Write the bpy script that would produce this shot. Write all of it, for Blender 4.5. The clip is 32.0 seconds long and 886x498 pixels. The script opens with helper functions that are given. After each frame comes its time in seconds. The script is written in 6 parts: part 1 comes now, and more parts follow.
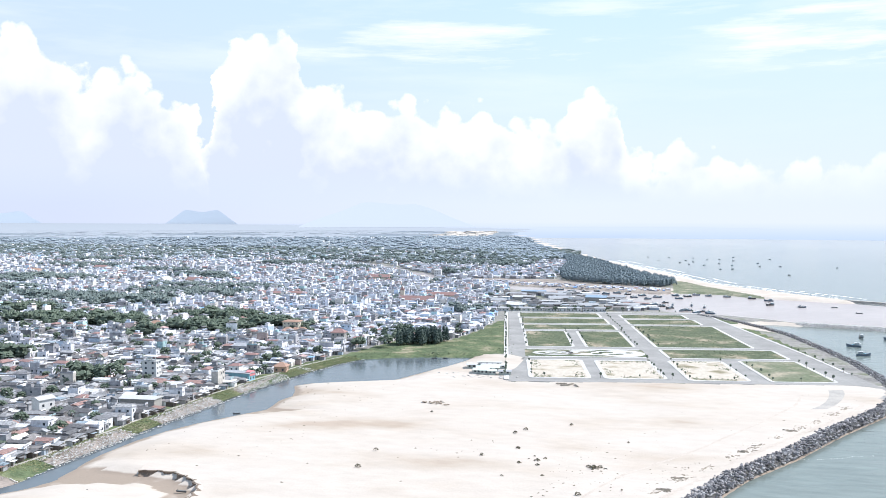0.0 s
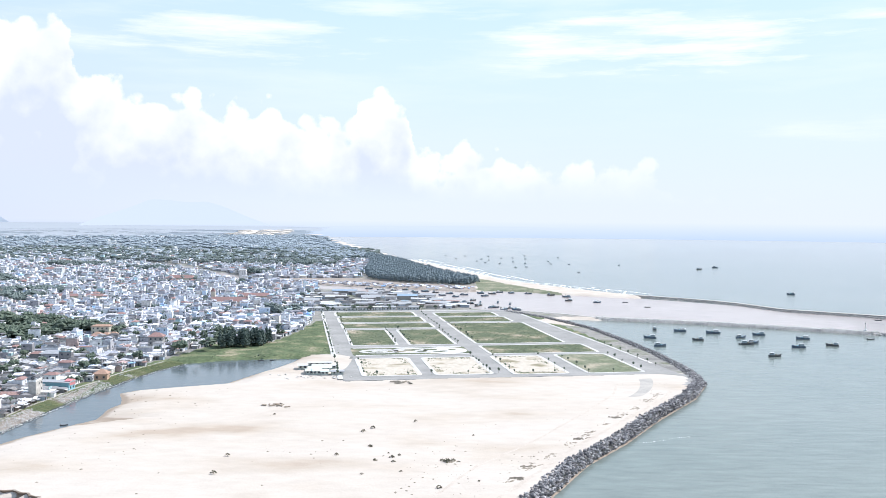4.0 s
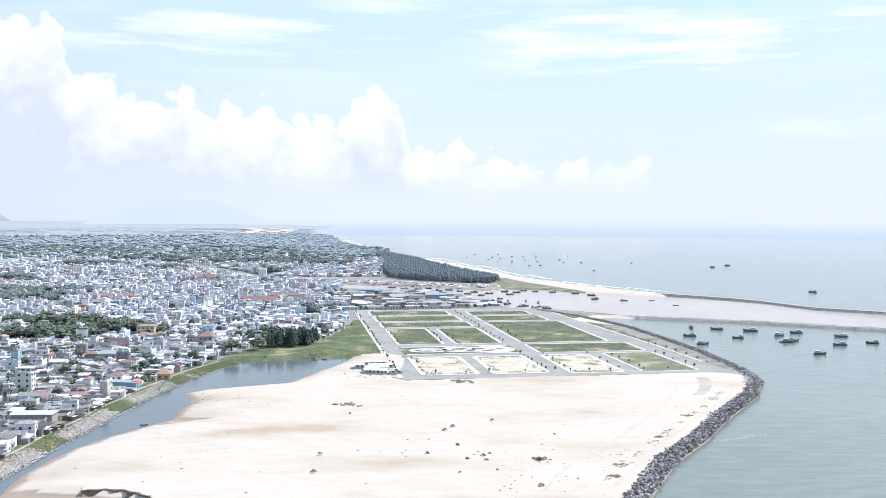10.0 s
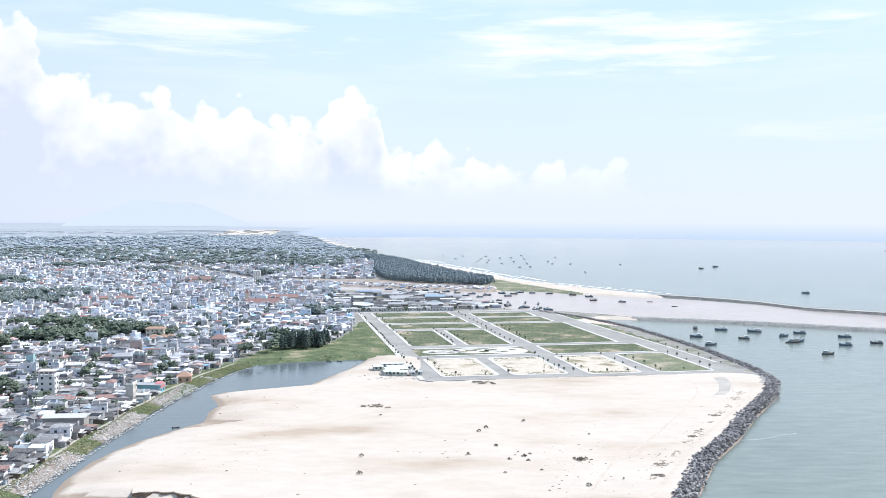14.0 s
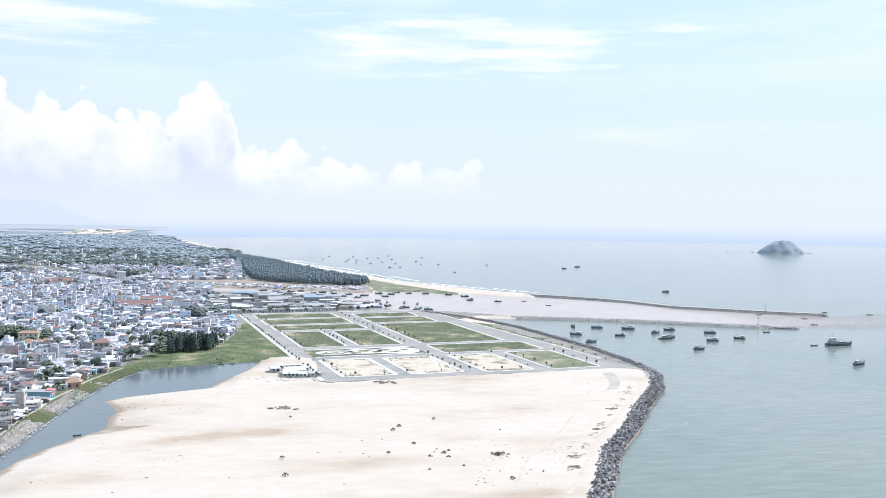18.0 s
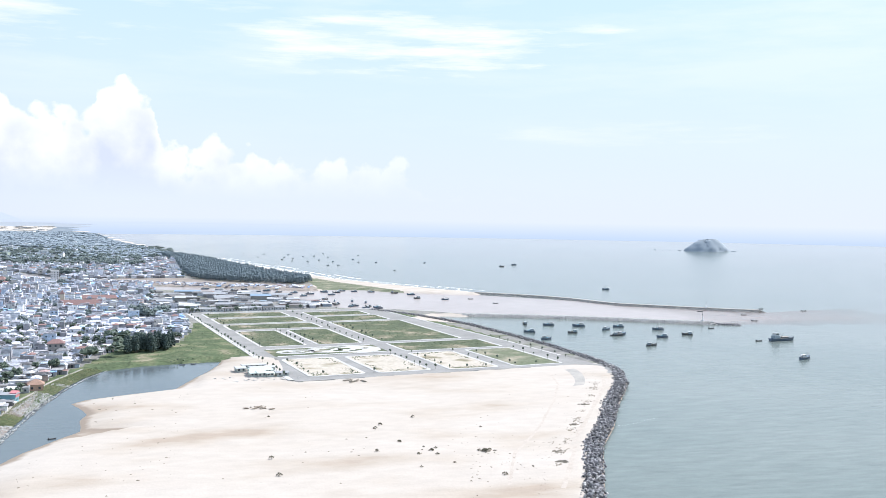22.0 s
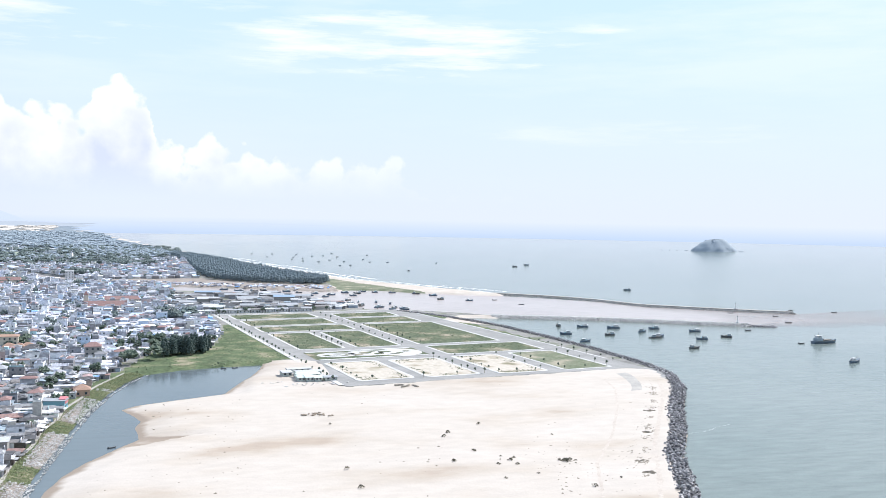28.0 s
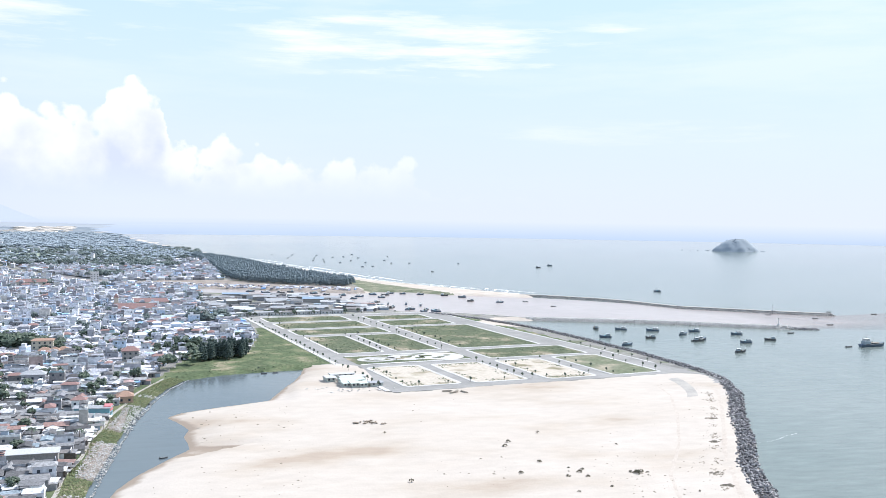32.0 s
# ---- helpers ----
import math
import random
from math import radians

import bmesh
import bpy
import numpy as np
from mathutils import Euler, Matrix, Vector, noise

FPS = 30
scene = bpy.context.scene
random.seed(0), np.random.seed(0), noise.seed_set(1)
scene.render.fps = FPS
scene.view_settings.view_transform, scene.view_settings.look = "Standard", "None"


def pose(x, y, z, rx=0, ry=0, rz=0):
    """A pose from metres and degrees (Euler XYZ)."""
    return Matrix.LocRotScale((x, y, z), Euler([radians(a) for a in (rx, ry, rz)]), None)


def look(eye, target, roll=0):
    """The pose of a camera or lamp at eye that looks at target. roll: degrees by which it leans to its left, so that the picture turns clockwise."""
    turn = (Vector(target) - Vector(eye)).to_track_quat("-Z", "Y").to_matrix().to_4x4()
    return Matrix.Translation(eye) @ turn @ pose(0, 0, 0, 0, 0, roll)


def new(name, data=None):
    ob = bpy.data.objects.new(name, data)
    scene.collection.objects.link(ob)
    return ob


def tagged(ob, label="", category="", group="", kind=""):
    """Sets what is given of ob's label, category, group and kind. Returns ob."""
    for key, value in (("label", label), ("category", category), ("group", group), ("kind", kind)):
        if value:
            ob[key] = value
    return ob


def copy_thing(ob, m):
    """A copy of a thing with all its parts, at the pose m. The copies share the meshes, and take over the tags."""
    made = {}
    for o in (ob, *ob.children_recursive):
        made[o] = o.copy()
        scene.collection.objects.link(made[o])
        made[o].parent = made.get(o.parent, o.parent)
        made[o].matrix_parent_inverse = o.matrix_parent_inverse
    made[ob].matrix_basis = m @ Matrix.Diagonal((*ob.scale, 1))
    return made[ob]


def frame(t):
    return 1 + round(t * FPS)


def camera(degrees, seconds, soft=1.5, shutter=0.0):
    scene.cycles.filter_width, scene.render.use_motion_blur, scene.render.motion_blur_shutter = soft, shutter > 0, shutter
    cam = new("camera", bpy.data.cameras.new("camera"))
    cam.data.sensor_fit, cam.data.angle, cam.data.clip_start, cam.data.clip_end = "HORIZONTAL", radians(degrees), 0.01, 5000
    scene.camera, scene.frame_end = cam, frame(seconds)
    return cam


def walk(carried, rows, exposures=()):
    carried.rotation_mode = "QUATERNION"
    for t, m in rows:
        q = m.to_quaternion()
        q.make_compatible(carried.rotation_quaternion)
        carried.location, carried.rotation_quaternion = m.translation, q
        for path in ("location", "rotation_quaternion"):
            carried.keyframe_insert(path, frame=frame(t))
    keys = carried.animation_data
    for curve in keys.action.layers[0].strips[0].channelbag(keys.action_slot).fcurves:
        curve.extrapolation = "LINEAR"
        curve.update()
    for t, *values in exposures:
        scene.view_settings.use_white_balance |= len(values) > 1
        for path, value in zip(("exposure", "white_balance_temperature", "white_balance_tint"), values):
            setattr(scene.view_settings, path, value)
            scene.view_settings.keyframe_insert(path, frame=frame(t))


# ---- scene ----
# ---- camera and its flight ----
cam = camera(51.58, 32.0, soft=0.8)
PATH = [
    (0.0, 62.18, 14.35, 107.08, 13.286, -1.981, 0.061),
    (0.5, 58.35, 13.41, 107.23, 11.725, -1.992, 0.078),
    (1.0, 55.35, 11.79, 107.51, 9.415, -1.988, 0.193),
    (1.5, 53.10, 9.89, 107.93, 7.279, -1.996, 0.285),
    (2.0, 49.87, 8.33, 108.38, 5.162, -2.011, 0.292),
    (2.5, 46.63, 6.62, 108.61, 3.071, -2.043, 0.303),
    (3.0, 42.79, 5.13, 108.78, 1.101, -2.016, 0.413),
    (3.5, 39.02, 4.20, 108.76, 0.273, -2.014, 0.434),
    (5.5, 24.75, 1.91, 109.20, 0.176, -2.119, 0.330),
    (6.0, 21.48, 1.61, 109.27, 0.200, -2.144, 0.269),
    (6.5, 18.06, 0.76, 109.50, 0.165, -2.153, 0.255),
    (7.0, 13.91, 0.18, 109.73, 0.047, -2.176, 0.228),
    (7.5, 11.15, -0.34, 109.84, 0.145, -2.161, 0.276),
    (8.0, 7.34, -0.34, 109.87, 0.065, -2.184, 0.266),
    (8.5, 3.49, 0.08, 109.90, 0.003, -2.196, 0.265),
    (9.0, 0.00, 0.00, 109.96, 0.000, -2.180, 0.275),
    (9.5, -3.48, -0.66, 109.97, -0.085, -2.186, 0.185),
    (10.0, -7.33, -1.43, 110.07, -0.137, -2.152, 0.274),
    (10.5, -10.86, -1.80, 110.11, -0.172, -2.127, 0.319),
    (11.0, -14.59, -1.67, 110.14, -0.233, -2.153, 0.313),
    (11.5, -18.23, -1.92, 110.34, -0.292, -2.147, 0.328),
    (12.0, -22.02, -2.34, 110.50, -0.368, -2.160, 0.221),
    (12.5, -25.32, -2.91, 110.56, -0.388, -2.147, 0.216),
    (13.0, -28.62, -3.27, 110.53, -0.353, -2.124, 0.276),
    (13.5, -32.06, -3.27, 110.35, -0.351, -2.104, 0.318),
    (14.0, -35.78, -3.31, 110.14, -1.539, -2.042, 0.274),
    (14.5, -39.37, -3.84, 109.98, -3.044, -2.014, 0.207),
    (16.5, -55.04, -5.83, 110.68, -7.892, -1.968, 0.653),
    (17.0, -58.47, -6.34, 110.79, -8.764, -1.963, 0.643),
    (17.5, -62.21, -7.05, 110.70, -9.695, -1.942, 0.631),
    (18.0, -65.48, -7.23, 110.77, -10.493, -1.956, 0.711),
    (18.5, -69.29, -7.07, 110.75, -11.380, -1.966, 0.687),
    (19.0, -72.88, -7.21, 110.96, -11.955, -1.999, 0.700),
    (19.5, -76.63, -7.43, 111.19, -12.567, -2.002, 0.733),
    (20.0, -80.10, -7.63, 111.43, -13.087, -2.019, 0.767),
    (20.5, -83.67, -7.01, 111.37, -13.625, -2.023, 0.770),
    (21.0, -87.19, -5.90, 111.35, -14.180, -2.047, 0.859),
    (21.5, -90.97, -5.36, 111.30, -14.767, -2.047, 0.822),
    (22.0, -94.33, -4.95, 111.31, -15.140, -2.038, 0.904),
    (22.5, -97.87, -4.11, 111.20, -15.527, -2.027, 0.840),
    (23.0, -100.83, -2.27, 111.06, -15.986, -2.023, 0.854),
    (23.5, -104.09, -0.80, 111.10, -16.157, -2.026, 0.945),
    (24.0, -106.97, 1.24, 111.21, -16.046, -2.070, 0.932),
    (24.5, -109.83, 3.04, 111.15, -15.963, -2.085, 0.958),
    (25.0, -112.25, 5.32, 110.99, -15.882, -2.077, 0.913),
    (25.5, -114.51, 7.93, 110.92, -15.799, -2.077, 0.916),
    (27.5, -124.12, 17.93, 111.06, -15.523, -2.064, 1.000),
    (28.0, -126.00, 20.65, 111.05, -15.398, -2.058, 0.967),
    (28.5, -128.50, 23.16, 110.88, -15.345, -2.028, 1.027),
    (29.0, -130.37, 26.23, 110.89, -15.258, -2.044, 0.971),
    (29.5, -132.54, 29.16, 110.85, -15.163, -2.036, 1.030),
    (30.0, -134.39, 31.69, 110.92, -15.064, -2.048, 0.944),
    (30.5, -136.92, 34.55, 110.96, -15.032, -2.016, 0.964),
    (31.0, -138.89, 37.28, 110.99, -14.874, -2.038, 0.930),
    (31.5, -141.58, 40.01, 110.98, -14.795, -2.026, 0.977),
    (32.0, -143.66, 42.44, 111.29, -14.617, -2.061, 0.840),
]


def heading(x, y, z, yaw, pitch, roll):
    a, p = radians(yaw), radians(pitch)
    ahead = Vector((-math.sin(a) * math.cos(p), math.cos(a) * math.cos(p), math.sin(p)))
    eye = Vector((x, y, z))
    return look(eye, eye + 1000 * ahead, roll)


walk(cam, [(row[0], heading(*row[1:])) for row in PATH], exposures=[(0.0, 0.38, 6250, 11), (9.0, 0.38, 6250, 11), (17.0, 0.35, 6250, 11), (32.0, 0.34, 6250, 11)])

# ---- sky and sun ----
SUN_AZ, SUN_EL = radians(64), radians(49)      # azimuth clockwise from +y
world = bpy.data.worlds.new("sky")
scene.world = world
world.use_nodes = True


def build_sky(nt):
    nt.nodes.clear()
    n, l = nt.nodes, nt.links

    def math_node(op, a, b=None, c=None, clamp=False):
        m = n.new("ShaderNodeMath")
        m.operation, m.use_clamp = op, clamp
        for i, s in enumerate((a, b, c)):
            if s is None:
                continue
            if isinstance(s, (int, float)):
                m.inputs[i].default_value = s
            else:
                l.new(s, m.inputs[i])
        return m.outputs[0]

    def mix(f, a, b):
        m = n.new("ShaderNodeMix")
        m.data_type = "RGBA"
        for sock, s in ((m.inputs[0], f), (m.inputs[6], a), (m.inputs[7], b)):
            if isinstance(s, (int, float)):
                sock.default_value = s
            elif isinstance(s, tuple):
                sock.default_value = (*s, 1)
            else:
                l.new(s, sock)
        return m.outputs[2]

    def ramp(f, stops, smooth=True):
        r = n.new("ShaderNodeValToRGB")
        r.color_ramp.interpolation = "B_SPLINE" if smooth else "LINEAR"
        while len(r.color_ramp.elements) < len(stops):
            r.color_ramp.elements.new(0.5)
        for e, (p, v) in zip(r.color_ramp.elements, stops):
            e.position, e.color = p, (v, v, v, 1)
        l.new(f, r.inputs[0])
        return r.outputs[0]

    def noise_node(vec, scale, detail, rough=0.55, stretch=None):
        if stretch:
            mp = n.new("ShaderNodeMapping")
            mp.inputs["Scale"].default_value = stretch
            l.new(vec, mp.inputs[0])
            vec = mp.outputs[0]
        t = n.new("ShaderNodeTexNoise")
        t.inputs["Scale"].default_value, t.inputs["Detail"].default_value = scale, detail
        t.inputs["Roughness"].default_value = rough
        l.new(vec, t.inputs["Vector"])
        return t.outputs[0]

    tc = n.new("ShaderNodeTexCoord")
    raw = n.new("ShaderNodeSeparateXYZ")
    l.new(tc.outputs["Generated"], raw.inputs[0])
    # under the horizon the far sea's reflection is painted as mirrored sky
    up = n.new("ShaderNodeCombineXYZ")
    l.new(raw.outputs[0], up.inputs[0])
    l.new(raw.outputs[1], up.inputs[1])
    l.new(math_node("ABSOLUTE", raw.outputs[2]), up.inputs[2])
    d = up.outputs[0]
    sep = n.new("ShaderNodeSeparateXYZ")
    l.new(d, sep.inputs[0])
    az = math_node("MULTIPLY", math_node("ARCTAN2", sep.outputs[0], sep.outputs[1]), 57.29578)
    el = math_node("MULTIPLY", math_node("ARCSINE", sep.outputs[2]), 57.29578)
    sky = n.new("ShaderNodeTexSky")
    l.new(d, sky.inputs[0])
    sky.sky_type, sky.sun_disc = "NISHITA", False
    sky.sun_elevation, sky.sun_rotation = SUN_EL, SUN_AZ
    sky.air_density, sky.dust_density, sky.ozone_density = 1.0, 2.0, 1.5
    # the humid air whitens the sky towards the horizon
    veil = ramp(math_node("DIVIDE", el, 60.0, clamp=True), [(0.0, 0.97), (0.15, 0.92), (0.27, 0.82), (0.55, 0.7), (1.0, 0.62)], False)
    low = ramp(math_node("DIVIDE", el, 14.0, clamp=True), [(0.0, 0.0), (1.0, 1.0)], False)
    # denser haze over the land than over the sea
    inland = math_node("DIVIDE", math_node("SUBTRACT", -6.0, az), 30.0, clamp=True)
    high = ramp(math_node("DIVIDE", math_node("SUBTRACT", el, 22.0), 30.0, clamp=True), [(0.0, 0.0), (1.0, 1.0)], False)
    col = mix(veil, sky.outputs[0], mix(high, mix(low, mix(inland, (6.75, 7.25, 8.5), (5.75, 6.25, 7.55)), mix(inland, (5.6, 7.4, 8.45), (5.6, 6.9, 8.2))), (5.3, 6.9, 9.2)))
    def cells_node(vec, scale):
        t = n.new("ShaderNodeTexVoronoi")
        t.feature = "SMOOTH_F1"
        t.inputs["Scale"].default_value, t.inputs["Smoothness"].default_value = scale, 0.25
        l.new(vec, t.inputs["Vector"])
        return t.outputs["Distance"]

    def times(a, b):
        return math_node("MULTIPLY", a, b)

    # thin streaks of high cloud, and long lens-shaped sheets of it
    ci = noise_node(d, 3.2, 6, 0.6, (1.0, 1.0, 7.0))
    streak = times(math_node("MULTIPLY", math_node("SUBTRACT", ci, 0.47, clamp=True), 5.0, clamp=True),
                   ramp(math_node("DIVIDE", el, 30.0, clamp=True), [(0.0, 0.0), (0.2, 0.1), (0.33, 0.7), (0.55, 0.7), (0.8, 0.2), (1.0, 0.1)]))
    col = mix(times(streak, 0.6), col, (8.1, 8.45, 8.6))
    thread = noise_node(d, 6.0, 8, 0.62, (1.0, 1.0, 9.0))
    for a0, e0, wide, tall, much in ((14.0, 10.4, 12.5, 2.3, 1.0), (-14.0, 10.6, 12.0, 1.9, 0.75), (23.5, 11.3, 3.2, 0.6, 0.7), (-2.0, 12.6, 9.0, 0.8, 0.5), (2.0, 13.9, 16.0, 0.8, 0.5), (27.0, 5.2, 9.0, 0.9, 0.3)):
        p, q = math_node("DIVIDE", math_node("SUBTRACT", az, a0), wide), math_node("DIVIDE", math_node("SUBTRACT", el, e0), tall)
        lens = math_node("SUBTRACT", 1.0, math_node("ADD", times(p, p), times(q, q)))
        sheet = math_node("MULTIPLY", math_node("ADD", lens, times(math_node("SUBTRACT", thread, 0.56), 5.5)), 0.85, clamp=True)
        inner = math_node("MULTIPLY", math_node("ADD", lens, 0.45), 1.2, clamp=True)
        col = mix(times(times(sheet, inner), much), col, (8.75, 8.85, 8.7))
    # a bank of cumulus: the height of its tops by bearing, with billowing edges
    warp = noise_node(d, 24.0, 5, 0.6)
    u = math_node("DIVIDE", math_node("ADD", math_node("ADD", az, 44.0), times(math_node("SUBTRACT", warp, 0.5), 2.2)), 60.0, clamp=True)
    TOPS = ((-44, 8.5), (-41, 10), (-37.7, 11.2), (-36.2, 9.6), (-34.7, 8.2), (-33.2, 9.2), (-31.7, 9.0), (-30, 7.6), (-28.5, 6.9), (-27.8, 4.6), (-27.3, 8.4), (-25.6, 10.9), (-22.6, 11.4), (-21.9, 8.5), (-20, 8.0),
            (-17.6, 7.3), (-15.3, 7.0), (-12, 6.2), (-10.1, 6.9), (-8, 5.9), (-5.8, 6.0), (-5, 7.6), (-2.6, 7.5), (-2.1, 5.2), (-0.6, 3.5), (0.9, 4.2), (2.9, 4.2), (4.3, 2.9), (7.4, 3.6), (9.2, 3.2), (12.4, 3.6), (14.6, 1.2))
    tops = ramp(u, [((a0 + 44) / 60, e0 / 14) for a0, e0 in TOPS], False)
    big, small, fine = cells_node(d, 26.0), cells_node(d, 62.0), noise_node(d, 90.0, 6, 0.6)
    bulge = math_node("ADD", math_node("ADD", times(math_node("SUBTRACT", 0.45, big), 2.4), times(math_node("SUBTRACT", 0.45, small), 1.7)), times(math_node("SUBTRACT", fine, 0.5), 1.6))
    over = math_node("SUBTRACT", math_node("ADD", times(tops, 14.0), bulge), el)
    body = math_node("MULTIPLY", over, 1.9, clamp=True)
    body = times(body, math_node("MULTIPLY", math_node("SUBTRACT", el, 0.8), 0.45, clamp=True))
    # sunlit heads over a dim, hazy base
    head = math_node("SUBTRACT", 1.1, math_node("DIVIDE", over, 5.0))
    lit = math_node("ADD", head, math_node("MULTIPLY", math_node("ADD", times(math_node("SUBTRACT", 0.42, big), 1.0), times(math_node("SUBTRACT", noise_node(d, 18.0, 6, 0.55), 0.5), 1.6)), 1.0), clamp=True)
    shade = mix(lit, (6.0, 6.48, 7.75), (8.7, 8.72, 8.75))
    thin = math_node("SUBTRACT", 0.95, math_node("DIVIDE", math_node("ADD", az, 1.0), 28.0, clamp=True))
    col = mix(times(body, thin), col, shade)
    # the painted reflection grows dimmer and bluer below the horizon
    under = math_node("DIVIDE", math_node("SUBTRACT", -0.005, raw.outputs[2]), 0.018, clamp=True)
    tint = mix(under, (1.0, 1.0, 1.0), (0.74, 0.83, 0.905))
    sea_tint = n.new("ShaderNodeMix")
    sea_tint.data_type, sea_tint.blend_type = "RGBA", "MULTIPLY"
    sea_tint.inputs[0].default_value = 1.0
    l.new(col, sea_tint.inputs[6])
    l.new(tint, sea_tint.inputs[7])
    col = sea_tint.outputs[2]
    bg = n.new("ShaderNodeBackground")
    bg.inputs[1].default_value = 0.1
    l.new(col, bg.inputs[0])
    out = n.new("ShaderNodeOutputWorld")
    l.new(bg.outputs[0], out.inputs[0])


build_sky(world.node_tree)
sun = new("sun", bpy.data.lights.new("sun", "SUN"))
sun.data.energy, sun.data.angle, sun.data.color = 4.3, radians(0.9), (1.0, 0.955, 0.885)
to_sun = Vector((math.sin(SUN_AZ) * math.cos(SUN_EL), math.cos(SUN_AZ) * math.cos(SUN_EL), math.sin(SUN_EL)))
sun.matrix_world = look(to_sun * 500, (0, 0, 0))


# ---- materials ----
def material(name, stops, rough=0.8, scale=0.2, detail=5, bump=0.0, bump_scale=2.0, spec=0.3, source="noise", fine=0.0, metal=0.0):
    """Colour stops over noise in metres, Object Info's Random ('object') or Random Per Island ('island'); fine: extra grain."""
    m = bpy.data.materials.new(name)
    m.use_nodes = True
    nt = m.node_tree
    n, l = nt.nodes, nt.links
    b = n["Principled BSDF"]
    b.inputs["Roughness"].default_value, b.inputs["Specular IOR Level"].default_value = rough, spec
    b.inputs["Metallic"].default_value = metal
    geo = n.new("ShaderNodeNewGeometry")
    r = n.new("ShaderNodeValToRGB")
    while len(r.color_ramp.elements) < len(stops):
        r.color_ramp.elements.new(0.5)
    for e, (p, c) in zip(r.color_ramp.elements, stops):
        e.position, e.color = p, (*c, 1)
    nz = n.new("ShaderNodeTexNoise")
    nz.inputs["Scale"].default_value, nz.inputs["Detail"].default_value = scale, detail
    l.new(geo.outputs["Position"], nz.inputs["Vector"])
    if source == "noise":
        l.new(nz.outputs[0], r.inputs[0])
    elif source == "object":
        r.color_ramp.interpolation = "CONSTANT"
        l.new(n.new("ShaderNodeObjectInfo").outputs["Random"], r.inputs[0])
    else:
        r.color_ramp.interpolation = "CONSTANT"
        l.new(geo.outputs["Random Per Island"], r.inputs[0])
    col = r.outputs[0]
    if fine:
        g = n.new("ShaderNodeTexNoise")
        g.inputs["Scale"].default_value, g.inputs["Detail"].default_value = (scale if source != "noise" else scale * 9), 6
        l.new(geo.outputs["Position"], g.inputs["Vector"])
        mr = n.new("ShaderNodeMapRange")
        mr.inputs["From Min"].default_value, mr.inputs["From Max"].default_value = 0.3, 0.7
        mr.inputs["To Min"].default_value, mr.inputs["To Max"].default_value = 1 - fine, 1 + fine
        l.new(g.outputs[0], mr.inputs[0])
        mx = n.new("ShaderNodeVectorMath")
        mx.operation = "SCALE"
        l.new(col, mx.inputs[0])
        l.new(mr.outputs[0], mx.inputs["Scale"])
        col = mx.outputs[0]
    l.new(col, b.inputs["Base Color"])
    if bump:
        bn = n.new("ShaderNodeTexNoise")
        bn.inputs["Scale"].default_value, bn.inputs["Detail"].default_value = bump_scale, 6
        l.new(geo.outputs["Position"], bn.inputs["Vector"])
        bp = n.new("ShaderNodeBump")
        bp.inputs["Strength"].default_value, bp.inputs["Distance"].default_value = 1.0, bump
        l.new(bn.outputs[0], bp.inputs["Height"])
        l.new(bp.outputs[0], b.inputs["Normal"])
    return m


def plain(name, c, rough=0.7, fine=0.12, scale=1.5, **k):
    lo, hi = tuple(x * (1 - fine) for x in c), tuple(min(x * (1 + fine), 0.9) for x in c)
    return material(name, [(0.3, lo), (0.7, hi)], rough, scale, **k)


def sand_material():
    m = material("dry_sand", [(0.31, (0.41, 0.34, 0.28)), (0.39, (0.475, 0.415, 0.358)), (0.48, (0.515, 0.462, 0.412)), (0.72, (0.54, 0.49, 0.445))],
                 0.95, 0.019, 10, 0.12, 0.7, 0.1, fine=0.05)
    n, l = m.node_tree.nodes, m.node_tree.links
    b = n["Principled BSDF"]
    # the wind draws the patches out sideways
    drawn = n.new("ShaderNodeMapping")
    drawn.inputs["Scale"].default_value, drawn.inputs["Rotation"].default_value = (0.62, 1.15, 1.0), (0, 0, 0.25)
    for link in list(l):
        if link.to_node.type == "TEX_NOISE" and link.to_node.inputs["Scale"].default_value < 0.3:
            spot, source = link.to_node, link.from_socket
            l.new(drawn.outputs[0], spot.inputs["Vector"])
            l.new(source, drawn.inputs[0])
    # the strip next to the water is wet
    geo = n.new("ShaderNodeNewGeometry")
    sep = n.new("ShaderNodeSeparateXYZ")
    l.new(geo.outputs["Position"], sep.inputs[0])
    wob = n.new("ShaderNodeTexNoise")
    wob.inputs["Scale"].default_value = 0.08
    l.new(geo.outputs["Position"], wob.inputs["Vector"])
    a = n.new("ShaderNodeMath")
    a.operation = "MULTIPLY_ADD"
    a.inputs[1].default_value, a.inputs[2].default_value = 1.6, -0.35
    l.new(wob.outputs[0], a.inputs[0])
    mr = n.new("ShaderNodeMapRange")
    mr.inputs["From Min"].default_value, mr.inputs["From Max"].default_value = 0.0, 0.5
    s = n.new("ShaderNodeMath")
    s.operation = "SUBTRACT"
    l.new(sep.outputs[2], s.inputs[0])
    l.new(a.outputs[0], s.inputs[1])
    l.new(s.outputs[0], mr.inputs[0])
    mx = n.new("ShaderNodeMix")
    mx.data_type = "RGBA"
    mx.inputs[6].default_value = (0.31, 0.255, 0.21, 1)
    old = b.inputs["Base Color"].links[0].from_socket
    l.new(mr.outputs[0], mx.inputs[0])
    l.new(old, mx.inputs[7])
    l.new(mx.outputs[2], b.inputs["Base Color"])
    return m


